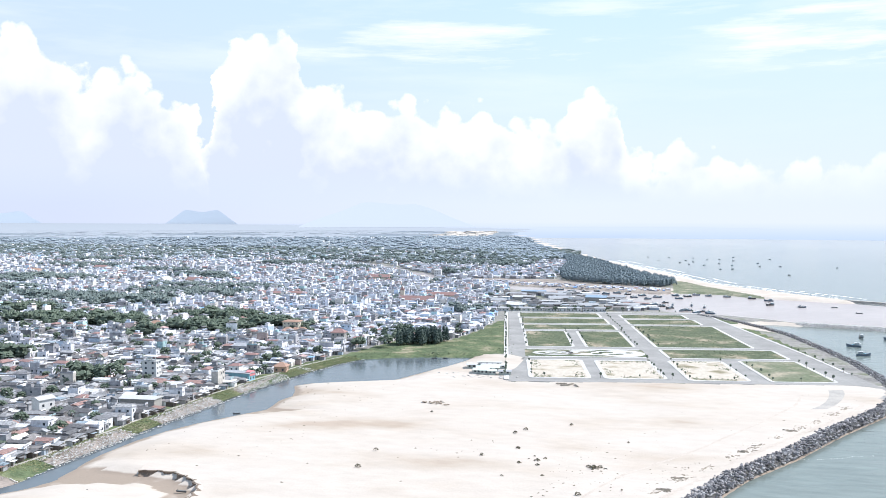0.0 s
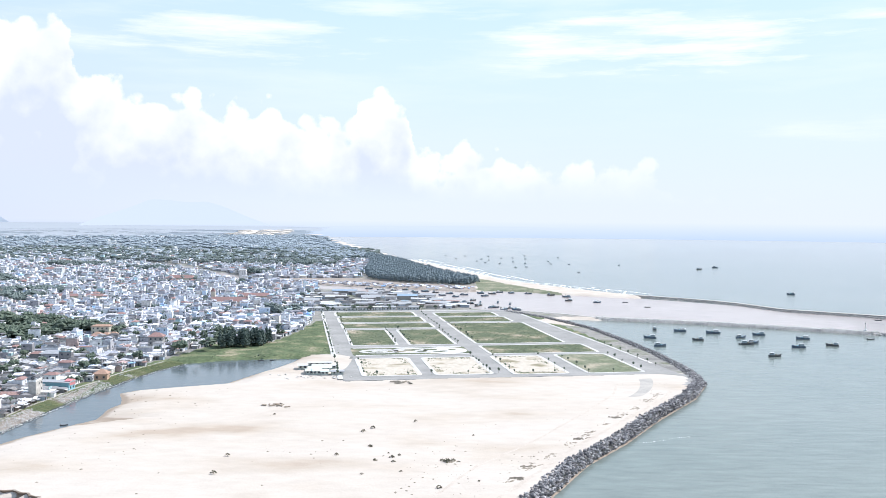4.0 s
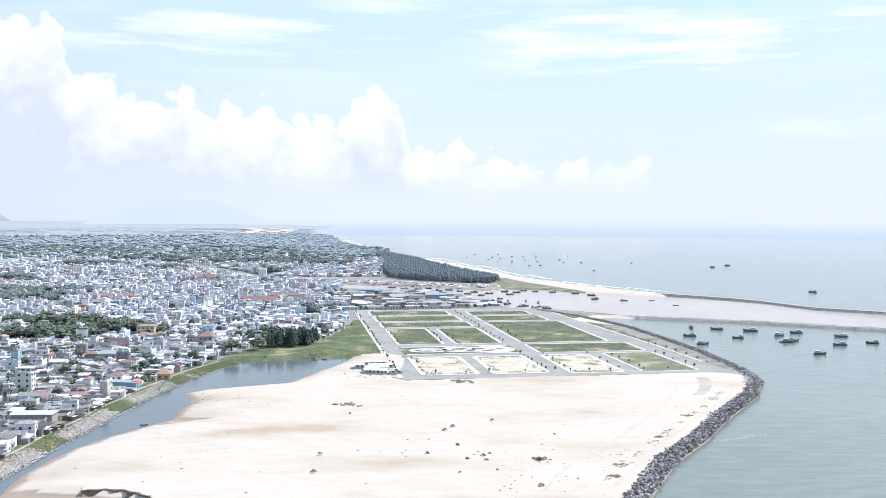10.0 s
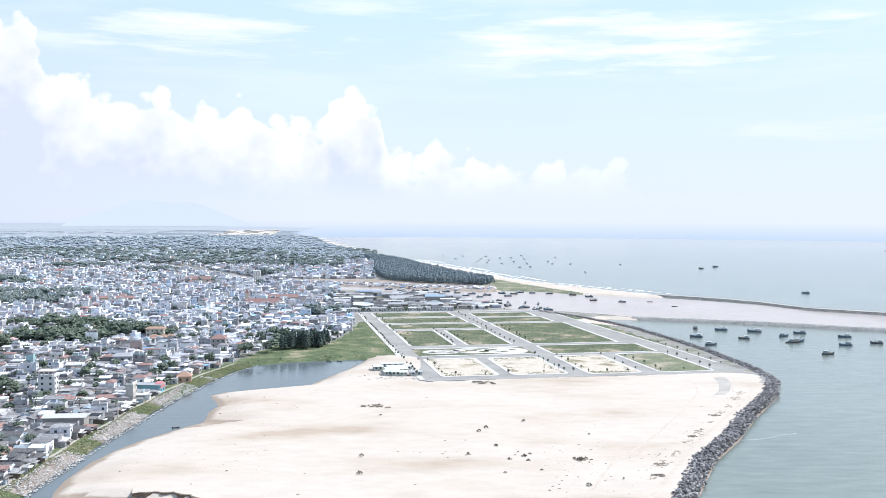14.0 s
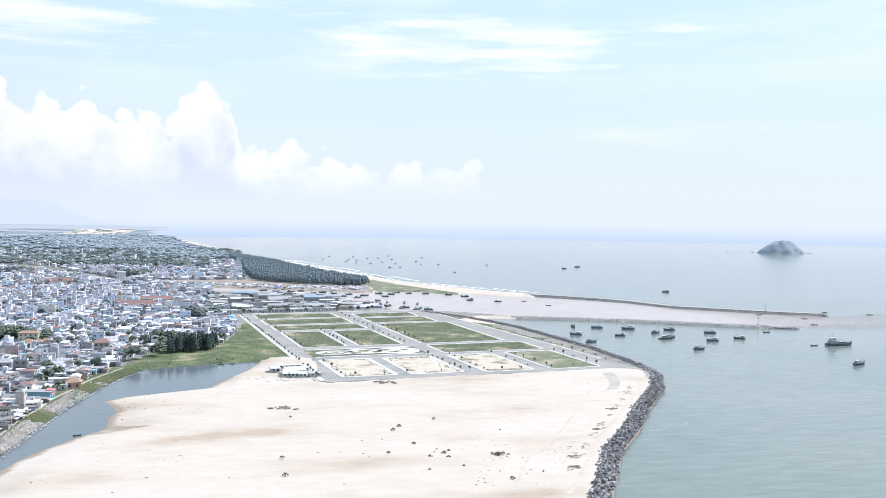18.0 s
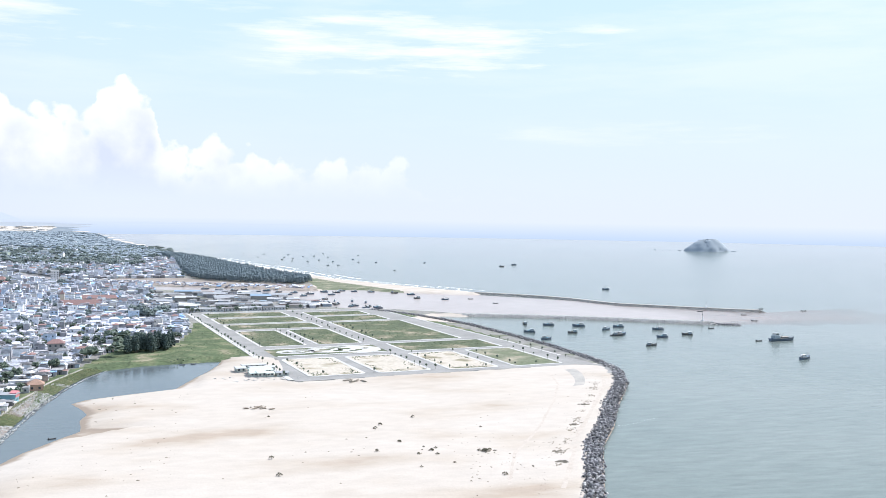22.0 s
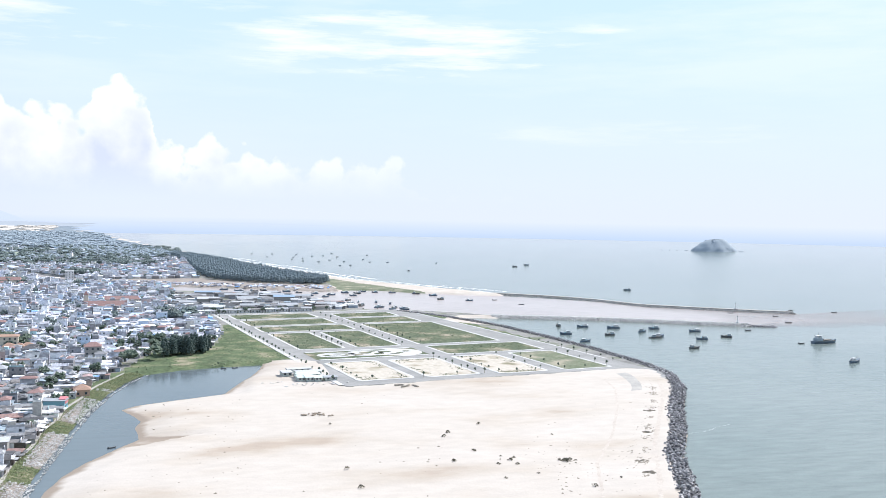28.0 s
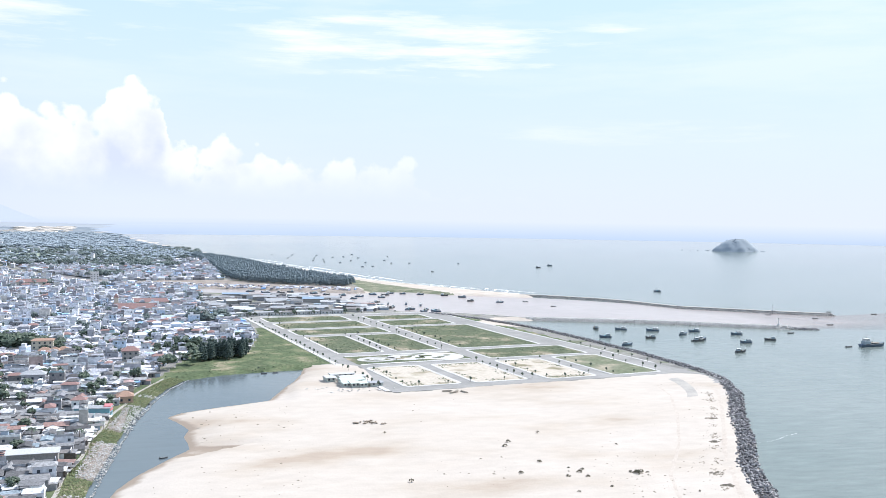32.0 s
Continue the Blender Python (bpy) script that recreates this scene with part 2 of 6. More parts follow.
def water_material(name, deep, shallow, rough=0.17, wave=0.13, streak=0.16):
    m = bpy.data.materials.new(name)
    m.use_nodes = True
    n, l = m.node_tree.nodes, m.node_tree.links
    b = n["Principled BSDF"]
    b.inputs["Roughness"].default_value, b.inputs["IOR"].default_value = rough, 1.33
    geo = n.new("ShaderNodeNewGeometry")
    nz = n.new("ShaderNodeTexNoise")
    nz.inputs["Scale"].default_value, nz.inputs["Detail"].default_value = 0.006, 4
    l.new(geo.outputs["Position"], nz.inputs["Vector"])
    r = n.new("ShaderNodeValToRGB")
    r.color_ramp.elements[0].position, r.color_ramp.elements[0].color = 0.35, (*deep, 1)
    r.color_ramp.elements[1].position, r.color_ramp.elements[1].color = 0.65, (*shallow, 1)
    l.new(nz.outputs[0], r.inputs[0])
    # long streaks: the shading of ripples and swell put into the colour
    sm, st, sr, sx = n.new("ShaderNodeMapping"), n.new("ShaderNodeTexNoise"), n.new("ShaderNodeMapRange"), n.new("ShaderNodeVectorMath")
    sm.inputs["Scale"].default_value, sm.inputs["Rotation"].default_value = (0.05, 0.17, 0.05), (0, 0, -0.12)
    st.inputs["Scale"].default_value, st.inputs["Detail"].default_value, st.inputs["Roughness"].default_value = 1.0, 8, 0.62
    l.new(geo.outputs["Position"], sm.inputs[0])
    l.new(sm.outputs[0], st.inputs["Vector"])
    sr.inputs["From Min"].default_value, sr.inputs["From Max"].default_value = 0.3, 0.7
    sr.inputs["To Min"].default_value, sr.inputs["To Max"].default_value = 1 - streak, 1 + streak
    l.new(st.outputs[0], sr.inputs[0])
    sx.operation = "SCALE"
    l.new(r.outputs[0], sx.inputs[0])
    l.new(sr.outputs[0], sx.inputs["Scale"])
    l.new(sx.outputs[0], b.inputs["Base Color"])
    mp = n.new("ShaderNodeMapping")
    mp.inputs["Scale"].default_value = (0.35, 1.0, 1.0)
    mp.inputs["Rotation"].default_value = (0, 0, 0.35)
    l.new(geo.outputs["Position"], mp.inputs[0])
    w = n.new("ShaderNodeTexNoise")
    w.inputs["Scale"].default_value, w.inputs["Detail"].default_value = 0.22, 7
    l.new(mp.outputs[0], w.inputs["Vector"])
    bp = n.new("ShaderNodeBump")
    bp.inputs["Distance"].default_value = wave * 3.2
    # the water lies level everywhere
    level = n.new("ShaderNodeCombineXYZ")
    level.inputs[2].default_value = 1.0
    l.new(level.outputs[0], bp.inputs["Normal"])
    # the chop dies away into a smooth far sea
    ln = n.new("ShaderNodeVectorMath")
    ln.operation = "LENGTH"
    calm = n.new("ShaderNodeMapRange")
    calm.inputs["From Min"].default_value, calm.inputs["From Max"].default_value = 1800, 4100
    calm.inputs["To Min"].default_value, calm.inputs["To Max"].default_value = 0.6, 0.07
    l.new(geo.outputs["Position"], ln.inputs[0])
    l.new(ln.outputs["Value"], calm.inputs[0])
    l.new(calm.outputs[0], bp.inputs["Strength"])
    smooth = n.new("ShaderNodeMapRange")
    smooth.inputs["From Min"].default_value, smooth.inputs["From Max"].default_value = 1100, 4000
    smooth.inputs["To Min"].default_value, smooth.inputs["To Max"].default_value = rough, 0.11
    l.new(ln.outputs["Value"], smooth.inputs[0])
    l.new(smooth.outputs[0], b.inputs["Roughness"])
    l.new(w.outputs[0], bp.inputs["Height"])
    l.new(bp.outputs[0], b.inputs["Normal"])
    return m


SAND = sand_material()
BEACH = material("beach_sand", [(0.3, (0.47, 0.41, 0.355)), (0.7, (0.57, 0.515, 0.465))], 0.95, 0.05, 6, 0.08, 1.0, 0.1, fine=0.05)
GRASS = material("grass_ground", [(0.32, (0.29, 0.26, 0.185)), (0.40, (0.17, 0.185, 0.11)), (0.50, (0.115, 0.148, 0.082)), (0.58, (0.085, 0.112, 0.064)), (0.70, (0.165, 0.185, 0.11))], 0.95, 0.05, 10, 0.4, 0.8, 0.1, fine=0.3)
DUNE = material("dune_grass", [(0.34, (0.34, 0.31, 0.24)), (0.48, (0.20, 0.21, 0.15)), (0.6, (0.15, 0.175, 0.115)), (0.72, (0.25, 0.245, 0.18))], 0.95, 0.04, 9, 0.3, 0.8, 0.1, fine=0.2)
MUDDY = material("muddy_flats", [(0.36, (0.24, 0.205, 0.18)), (0.5, (0.33, 0.285, 0.255)), (0.62, (0.27, 0.24, 0.215)), (0.72, (0.17, 0.165, 0.13))], 0.9, 0.05, 9, 0.2, 0.8, 0.2, fine=0.2)
LOT_GRASS = material("lot_weeds", [(0.33, (0.34, 0.295, 0.225)), (0.41, (0.205, 0.20, 0.14)), (0.48, (0.135, 0.152, 0.098)), (0.58, (0.10, 0.122, 0.08)), (0.70, (0.165, 0.175, 0.115))], 0.95, 0.035, 10, 0.6, 0.6, 0.1, fine=0.32)
LOT_SAND = material("lot_sand", [(0.34, (0.24, 0.22, 0.15)), (0.42, (0.40, 0.355, 0.285)), (0.52, (0.53, 0.48, 0.42)), (0.75, (0.49, 0.435, 0.365))], 0.95, 0.06, 9, 0.3, 0.7, 0.1, fine=0.12)
TOWN_GROUND = material("town_ground", [(0.35, (0.20, 0.195, 0.19)), (0.5, (0.29, 0.28, 0.265)), (0.65, (0.16, 0.175, 0.125))], 0.95, 0.05, 8, 0.2, 1.0, 0.1, fine=0.2)
# country soil with the blue of distant haze mixed into its colour
HAZED_GROUND = material("hazed_country", [(0.38, (0.20, 0.236, 0.275)), (0.5, (0.22, 0.256, 0.295)), (0.60, (0.245, 0.278, 0.31)), (0.68, (0.21, 0.245, 0.283))], 0.95, 0.006, 10, 0.0, 1.0, 0.1, fine=0.1)
ASPHALT = material("dusty_asphalt", [(0.35, (0.26, 0.256, 0.25)), (0.65, (0.325, 0.318, 0.31))], 0.9, 0.05, 8, 0.02, 6.0, 0.2, fine=0.08)
PAVING = material("pale_concrete_paving", [(0.3, (0.47, 0.46, 0.455)), (0.7, (0.60, 0.59, 0.58))], 0.85, 0.12, 6, 0.02, 4.0, 0.2, fine=0.08)
ROCKS = [(0.0, (0.14, 0.135, 0.142)), (0.2, (0.21, 0.203, 0.212)), (0.42, (0.285, 0.276, 0.284)), (0.62, (0.37, 0.357, 0.36)), (0.78, (0.245, 0.232, 0.235)), (0.9, (0.47, 0.455, 0.452))]
ROCK = material("dark_boulders", ROCKS, 0.9, 1.2, 6, 0.1, 1.5, 0.3, source="island", fine=0.3)
ROCK_ONE = material("dark_boulder", ROCKS, 0.9, 1.2, 6, 0.1, 1.5, 0.3, source="object", fine=0.3)
ROCK_BED = material("rubble_bed", [(0.3, (0.07, 0.068, 0.066)), (0.7, (0.14, 0.135, 0.13))], 0.95, 0.5, 6, 0.2, 1.0, fine=0.3)
PALE_ROCK = material("pale_rubble", [(0.3, (0.36, 0.355, 0.345)), (0.7, (0.60, 0.59, 0.58))], 0.9, 0.5, 6, 0.1, 1.5, 0.2, fine=0.2)
JETTY_ROCK = material("weathered_concrete_armour", [(0.3, (0.30, 0.285, 0.27)), (0.7, (0.47, 0.45, 0.43))], 0.9, 0.2, 6, 0.1, 1.5, 0.2, fine=0.2)
SEA = water_material("sea_water", (0.155, 0.186, 0.176), (0.19, 0.216, 0.203))
STUB = material("sanded_asphalt", [(0.35, (0.36, 0.345, 0.325)), (0.65, (0.44, 0.41, 0.38))], 0.9, 0.1, 8, 0.02, 6.0, 0.2, fine=0.1)
SILT = water_material("silty_water", (0.40, 0.345, 0.33), (0.45, 0.395, 0.375), 0.25, 0.13, 0.07)


def thin_out(m, x0, x1):
    """The silt thins out and lets the sea through between two lines across the river mouth."""
    n, l = m.node_tree.nodes, m.node_tree.links
    geo, sep, nz = n.new("ShaderNodeNewGeometry"), n.new("ShaderNodeSeparateXYZ"), n.new("ShaderNodeTexNoise")
    nz.inputs["Scale"].default_value, nz.inputs["Detail"].default_value = 0.012, 5
    l.new(geo.outputs["Position"], sep.inputs[0])
    l.new(geo.outputs["Position"], nz.inputs["Vector"])
    a = n.new("ShaderNodeMath")
    a.operation = "MULTIPLY_ADD"
    a.inputs[1].default_value = 260.0
    l.new(nz.outputs[0], a.inputs[0])
    l.new(sep.outputs[0], a.inputs[2])
    mr = n.new("ShaderNodeMapRange")
    mr.inputs["From Min"].default_value, mr.inputs["From Max"].default_value = x0 + 130, x1 + 130
    mr.inputs["To Min"].default_value, mr.inputs["To Max"].default_value = 1.0, 0.0
    l.new(a.outputs[0], mr.inputs[0])
    # and frays along its seaward side
    def op(kind, p, q):
        m_ = n.new("ShaderNodeMath")
        m_.operation = kind
        for i, s in enumerate((p, q)):
            if isinstance(s, (int, float)):
                m_.inputs[i].default_value = s
            else:
                l.new(s, m_.inputs[i])
        return m_.outputs[0]

    front = op("MAXIMUM", op("SUBTRACT", 1011.0, op("MULTIPLY", sep.outputs[0], 0.415)), 838.0)
    past = op("ADD", op("SUBTRACT", sep.outputs[1], front), op("MULTIPLY", op("SUBTRACT", nz.outputs[0], 0.5), 90.0))
    fray = n.new("ShaderNodeMapRange")
    fray.inputs["From Min"].default_value, fray.inputs["From Max"].default_value = 0.0, 55.0
    l.new(past, fray.inputs[0])
    l.new(op("MULTIPLY", mr.outputs[0], fray.outputs[0]), n["Principled BSDF"].inputs["Alpha"])


thin_out(SILT, 430, 760)
POND = water_material("channel_water", (0.085, 0.107, 0.128), (0.115, 0.138, 0.155), 0.14, 0.03, 0.06)
FOLIAGE = material("foliage", [(0.3, (0.08, 0.105, 0.082)), (0.5, (0.11, 0.14, 0.106)), (0.7, (0.14, 0.172, 0.128))], 0.8, 0.6, 5, spec=0.2, fine=0.2)
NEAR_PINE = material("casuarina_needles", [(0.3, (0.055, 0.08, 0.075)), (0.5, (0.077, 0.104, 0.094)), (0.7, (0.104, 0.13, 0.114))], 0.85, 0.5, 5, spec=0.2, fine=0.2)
# the same needles seen far off, with haze painted in as paler blue
HAZED_CASUARINA = material("hazed_casuarina_foliage", [(0.3, (0.175, 0.215, 0.24)), (0.5, (0.195, 0.24, 0.262)), (0.7, (0.215, 0.262, 0.28))], 0.85, 0.15, 5, spec=0.2, fine=0.2)
BARK = plain("bark", (0.16, 0.13, 0.10), 0.9, 0.25)
BUSH = material("dry_bush", [(0.3, (0.10, 0.092, 0.068)), (0.7, (0.19, 0.175, 0.125))], 0.9, 0.8, 5, fine=0.2)
WALLS = [(0.00, (0.62, 0.62, 0.62)), (0.14, (0.44, 0.445, 0.45)), (0.30, (0.33, 0.33, 0.335)), (0.44, (0.7, 0.7, 0.705)), (0.56, (0.4, 0.47, 0.53)), (0.62, (0.5, 0.475, 0.42)), (0.69, (0.22, 0.215, 0.21)), (0.82, (0.56, 0.57, 0.585)), (0.95, (0.42, 0.33, 0.29)), (0.98, (0.34, 0.48, 0.48))]
ROOFS = [(0.00, (0.21, 0.212, 0.22)), (0.19, (0.29, 0.292, 0.3)), (0.36, (0.14, 0.138, 0.14)), (0.48, (0.39, 0.392, 0.4)), (0.60, (0.25, 0.24, 0.232)), (0.71, (0.58, 0.582, 0.59)), (0.82, (0.11, 0.108, 0.11)), (0.92, (0.25, 0.17, 0.15)), (0.94, (0.28, 0.34, 0.39)), (0.98, (0.16, 0.27, 0.42))]
NEAR_ROOFS = [(0.00, (0.19, 0.188, 0.197)), (0.16, (0.26, 0.258, 0.268)), (0.32, (0.13, 0.127, 0.132)), (0.45, (0.34, 0.34, 0.352)), (0.57, (0.22, 0.205, 0.202)), (0.67, (0.62, 0.62, 0.635)), (0.80, (0.10, 0.098, 0.104)), (0.89, (0.30, 0.19, 0.17)), (0.92, (0.28, 0.34, 0.39)), (0.96, (0.70, 0.70, 0.71))]
NEAR_WALLS = [(p, tuple(min(0.78, v * q * (1.12 if c[0] > 0.5 else 0.9)) for v, q in zip(c, (1.0, 1.0, 1.06)))) for p, c in WALLS]
# far rows: the same colours brightened and blued to paint in the haze
HAZED_WALLS = [(p, tuple(min(0.8, v * q) for v, q in zip(c, (1.24, 1.24, 1.32)))) for p, c in WALLS]
HAZED_ROOFS = [(p, tuple(v * q for v, q in zip(c, (1.76, 1.78, 1.96)))) for p, c in ROOFS]
WALL_ONE = material("painted_render", NEAR_WALLS, 0.85, 0.5, 5, source="object", fine=0.26)
WALL_MANY = material("hazed_render_rows", HAZED_WALLS, 0.85, 0.5, 5, source="island", fine=0.26)
ROOF_ONE = material("sheet_roofing", NEAR_ROOFS, 0.6, 0.9, 5, source="object", fine=0.38)
WALL_ROWS = material("painted_render_near", NEAR_WALLS, 0.85, 0.5, 5, source="island", fine=0.26)
ROOF_ROWS = material("sheet_roofing_near", NEAR_ROOFS, 0.6, 0.9, 5, source="island", fine=0.38)
ROOF_MANY = material("hazed_sheet_roofing", HAZED_ROOFS, 0.6, 0.9, 5, source="island", fine=0.38)
TILE_RED = plain("red_clay_tile", (0.285, 0.18, 0.168), 0.8, 0.22)
TILE_ORANGE = plain("orange_clay_tile", (0.36, 0.235, 0.18), 0.8, 0.2)
WINDOW = plain("dark_window", (0.06, 0.07, 0.085), 0.2, 0.2)
DOOR = plain("dark_door", (0.12, 0.10, 0.09), 0.6, 0.25)
STEEL = plain("stainless_steel", (0.7, 0.71, 0.72), 0.3, 0.08, metal=0.8)
WHITE = plain("white_paint", (0.62, 0.62, 0.625), 0.6, 0.06)
HULL_BLUE = plain("blue_hull_paint", (0.13, 0.17, 0.22), 0.6, 0.25)
HULL_DARK = plain("dark_hull_paint", (0.12, 0.125, 0.13), 0.6, 0.25)
DECK = plain("weathered_deck", (0.30, 0.27, 0.23), 0.8, 0.2)
CABIN = plain("cabin_paint", (0.32, 0.38, 0.42), 0.6, 0.2)
CABIN_ROOF = plain("cabin_roof_paint", (0.50, 0.52, 0.53), 0.6, 0.15)
METAL_DARK = plain("dark_metal", (0.10, 0.10, 0.10), 0.5, 0.2)
TEAL = plain("turquoise_paint", (0.24, 0.45, 0.53), 0.7, 0.1)
PINK = plain("pink_paint", (0.62, 0.24, 0.26), 0.7, 0.12)
CREAM = plain("cream_paint", (0.54, 0.50, 0.42), 0.7, 0.08)
ORANGE_WALL = plain("salmon_paint", (0.50, 0.34, 0.26), 0.7, 0.1)
GREY_ROOF = plain("grey_sheet_roof", (0.36, 0.37, 0.395), 0.6, 0.15)
BLUE_ROOF = plain("blue_sheet_roof", (0.27, 0.36, 0.47), 0.6, 0.15)
MINT_ROOF = plain("faded_green_sheet_roof", (0.55, 0.62, 0.585), 0.55, 0.1)
PALE_ROOF = plain("pale_sheet_roof", (0.52, 0.525, 0.53), 0.55, 0.1)
PALE_WALL = plain("pale_green_board", (0.46, 0.50, 0.47), 0.8, 0.12)
BRICK_WALL = plain("bare_grey_render", (0.32, 0.31, 0.30), 0.9, 0.15)
# island rock and scrub, with sea haze painted in as pale blue-grey
CLIFF = material("island_scrub", [(0.3, (0.31, 0.355, 0.40)), (0.5, (0.33, 0.375, 0.42)), (0.7, (0.35, 0.395, 0.435))], 0.95, 0.03, 8, fine=0.1)
# the haze before the hills is put in as a blue glow of their own
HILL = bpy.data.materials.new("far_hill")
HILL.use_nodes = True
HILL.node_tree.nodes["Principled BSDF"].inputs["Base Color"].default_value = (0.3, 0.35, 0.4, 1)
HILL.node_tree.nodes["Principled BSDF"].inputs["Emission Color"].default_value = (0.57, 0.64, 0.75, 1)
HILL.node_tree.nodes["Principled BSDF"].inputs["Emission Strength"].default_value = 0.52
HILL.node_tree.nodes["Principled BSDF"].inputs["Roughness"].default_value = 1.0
# the plain's outer rim glows too, in place of haze
HAZED_RIM = HILL.copy()
HAZED_RIM.name = "far_plain"
HAZED_RIM.node_tree.nodes["Principled BSDF"].inputs["Base Color"].default_value = (0.07, 0.08, 0.09, 1)
HAZED_RIM.node_tree.nodes["Principled BSDF"].inputs["Emission Strength"].default_value = 0.6
# stronger glow for the mountain and headland nearly lost in painted haze
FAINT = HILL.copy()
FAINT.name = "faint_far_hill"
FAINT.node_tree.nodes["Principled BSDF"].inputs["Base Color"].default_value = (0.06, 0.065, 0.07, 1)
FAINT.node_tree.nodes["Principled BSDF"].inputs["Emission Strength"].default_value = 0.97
FOAM = plain("surf_foam", (0.85, 0.85, 0.85), 0.9, 0.04)


# ---- mesh helpers ----
class Geo:
    """Vertices and faces gathered for one mesh."""

    def __init__(self):
        self.v, self.f = [], []

    def add(self, verts, faces):
        o = len(self.v)
        self.v.extend(verts)
        self.f.extend([tuple(i + o for i in f) for f in faces])
        return self

    def prism(self, ring, z0, z1, top=True, bottom=False, scale=1.0):
        n = len(ring)
        cx, cy = sum(p[0] for p in ring) / n, sum(p[1] for p in ring) / n
        vs = [(x, y, z0) for x, y in ring] + [(cx + (x - cx) * scale, cy + (y - cy) * scale, z1) for x, y in ring]
        fs = [(i, (i + 1) % n, n + (i + 1) % n, n + i) for i in range(n)]
        if top:
            fs.append(tuple(range(n, 2 * n)))
        if bottom:
            fs.append(tuple(range(n - 1, -1, -1)))
        return self.add(vs, fs)

    def box(self, cx, cy, z0, sx, sy, h, a=0.0, bottom=False):
        c, s = math.cos(a), math.sin(a)
        ring = [(cx + c * x - s * y, cy + s * x + c * y) for x, y in ((-sx / 2, -sy / 2), (sx / 2, -sy / 2), (sx / 2, sy / 2), (-sx / 2, sy / 2))]
        return self.prism(ring, z0, z0 + h, True, bottom)

    def roof(self, cx, cy, z0, sx, sy, rise, a=0.0, hip=0.0, thick=0.25):
        """A ridge along local x; hip: how far the ridge ends draw in; rise 0 leaves a slab."""
        c, s = math.cos(a), math.sin(a)
        loc = [(-sx / 2, -sy / 2, 0), (sx / 2, -sy / 2, 0), (sx / 2, sy / 2, 0), (-sx / 2, sy / 2, 0)]
        loc += [(x, y, thick) for x, y, _ in loc]
        loc += [(-sx / 2 + hip, 0, rise + thick), (sx / 2 - hip, 0, rise + thick)]
        fs = [(3, 2, 1, 0), (0, 1, 5, 4), (2, 3, 7, 6), (1, 2, 6, 5), (3, 0, 4, 7), (4, 5, 9, 8), (6, 7, 8, 9), (5, 6, 9), (7, 4, 8)]
        return self.add([(cx + c * x - s * y, cy + s * x + c * y, z0 + z) for x, y, z in loc], fs)

    def lean(self, cx, cy, z0, sx, sy, rise, a=0.0, thick=0.2):
        """A single slope that falls along local y."""
        c, s = math.cos(a), math.sin(a)
        loc = [(x, y, (rise if y > 0 else 0) + t) for t in (0, thick) for x, y in ((-sx / 2, -sy / 2), (sx / 2, -sy / 2), (sx / 2, sy / 2), (-sx / 2, sy / 2))]
        fs = [(3, 2, 1, 0), (4, 5, 6, 7), (0, 1, 5, 4), (1, 2, 6, 5), (2, 3, 7, 6), (3, 0, 4, 7)]
        return self.add([(cx + c * x - s * y, cy + s * x + c * y, z0 + z) for x, y, z in loc], fs)

    def tube(self, p, q, r0, r1, n=6):
        p, q = Vector(p), Vector(q)
        w = (q - p).normalized()
        s = w.orthogonal().normalized()
        t = w.cross(s)
        vs = []
        for c, r in ((p, r0), (q, r1)):
            for i in range(n):
                k = 2 * math.pi * i / n
                vs.append(tuple(c + r * (math.cos(k) * s + math.sin(k) * t)))
        fs = [(i, (i + 1) % n, n + (i + 1) % n, n + i) for i in range(n)] + [tuple(range(n, 2 * n)), tuple(range(n - 1, -1, -1))]
        return self.add(vs, fs)

    def lump(self, c, r, rng, flat=1.0, rough=0.3, solid=1):
        """A rough stone or clump of leaves: an uneven octahedron (0) or icosahedron (1)."""
        base, faces = (OCTA, OCTA_F) if solid == 0 else (ICO, ICO_F)
        turn = rng.uniform(0, 6.28)
        ct, st = math.cos(turn), math.sin(turn)
        rx, ry, rz = r * rng.uniform(0.75, 1.25), r * rng.uniform(0.75, 1.25), r * flat * rng.uniform(0.75, 1.2)
        vs = []
        for x, y, z in base:
            k = 1 + rng.uniform(-rough, rough)
            x, y, z = x * k * rx, y * k * ry, z * k * rz
            vs.append((c[0] + ct * x - st * y, c[1] + st * x + ct * y, c[2] + z))
        return self.add(vs, faces)

    def mesh(self, name, mat, smooth=False):
        me = bpy.data.meshes.new(name)
        me.from_pydata(self.v, [], self.f)
        me.materials.append(mat)
        if smooth:
            me.polygons.foreach_set("use_smooth", [True] * len(me.polygons))
        return me


OCTA = [(1, 0, 0), (-1, 0, 0), (0, 1, 0), (0, -1, 0), (0, 0, 1), (0, 0, -1)]
OCTA_F = [(0, 2, 4), (2, 1, 4), (1, 3, 4), (3, 0, 4), (2, 0, 5), (1, 2, 5), (3, 1, 5), (0, 3, 5)]
G = (1 + 5 ** 0.5) / 2
ICO = [tuple(Vector(p).normalized()) for p in ((-1, G, 0), (1, G, 0), (-1, -G, 0), (1, -G, 0), (0, -1, G), (0, 1, G), (0, -1, -G), (0, 1, -G), (G, 0, -1), (G, 0, 1), (-G, 0, -1), (-G, 0, 1))]
ICO_F = [(0, 11, 5), (0, 5, 1), (0, 1, 7), (0, 7, 10), (0, 10, 11), (1, 5, 9), (5, 11, 4), (11, 10, 2), (10, 7, 6), (7, 1, 8),
         (3, 9, 4), (3, 4, 2), (3, 2, 6), (3, 6, 8), (3, 8, 9), (4, 9, 5), (2, 4, 11), (6, 2, 10), (8, 6, 7), (9, 8, 1)]


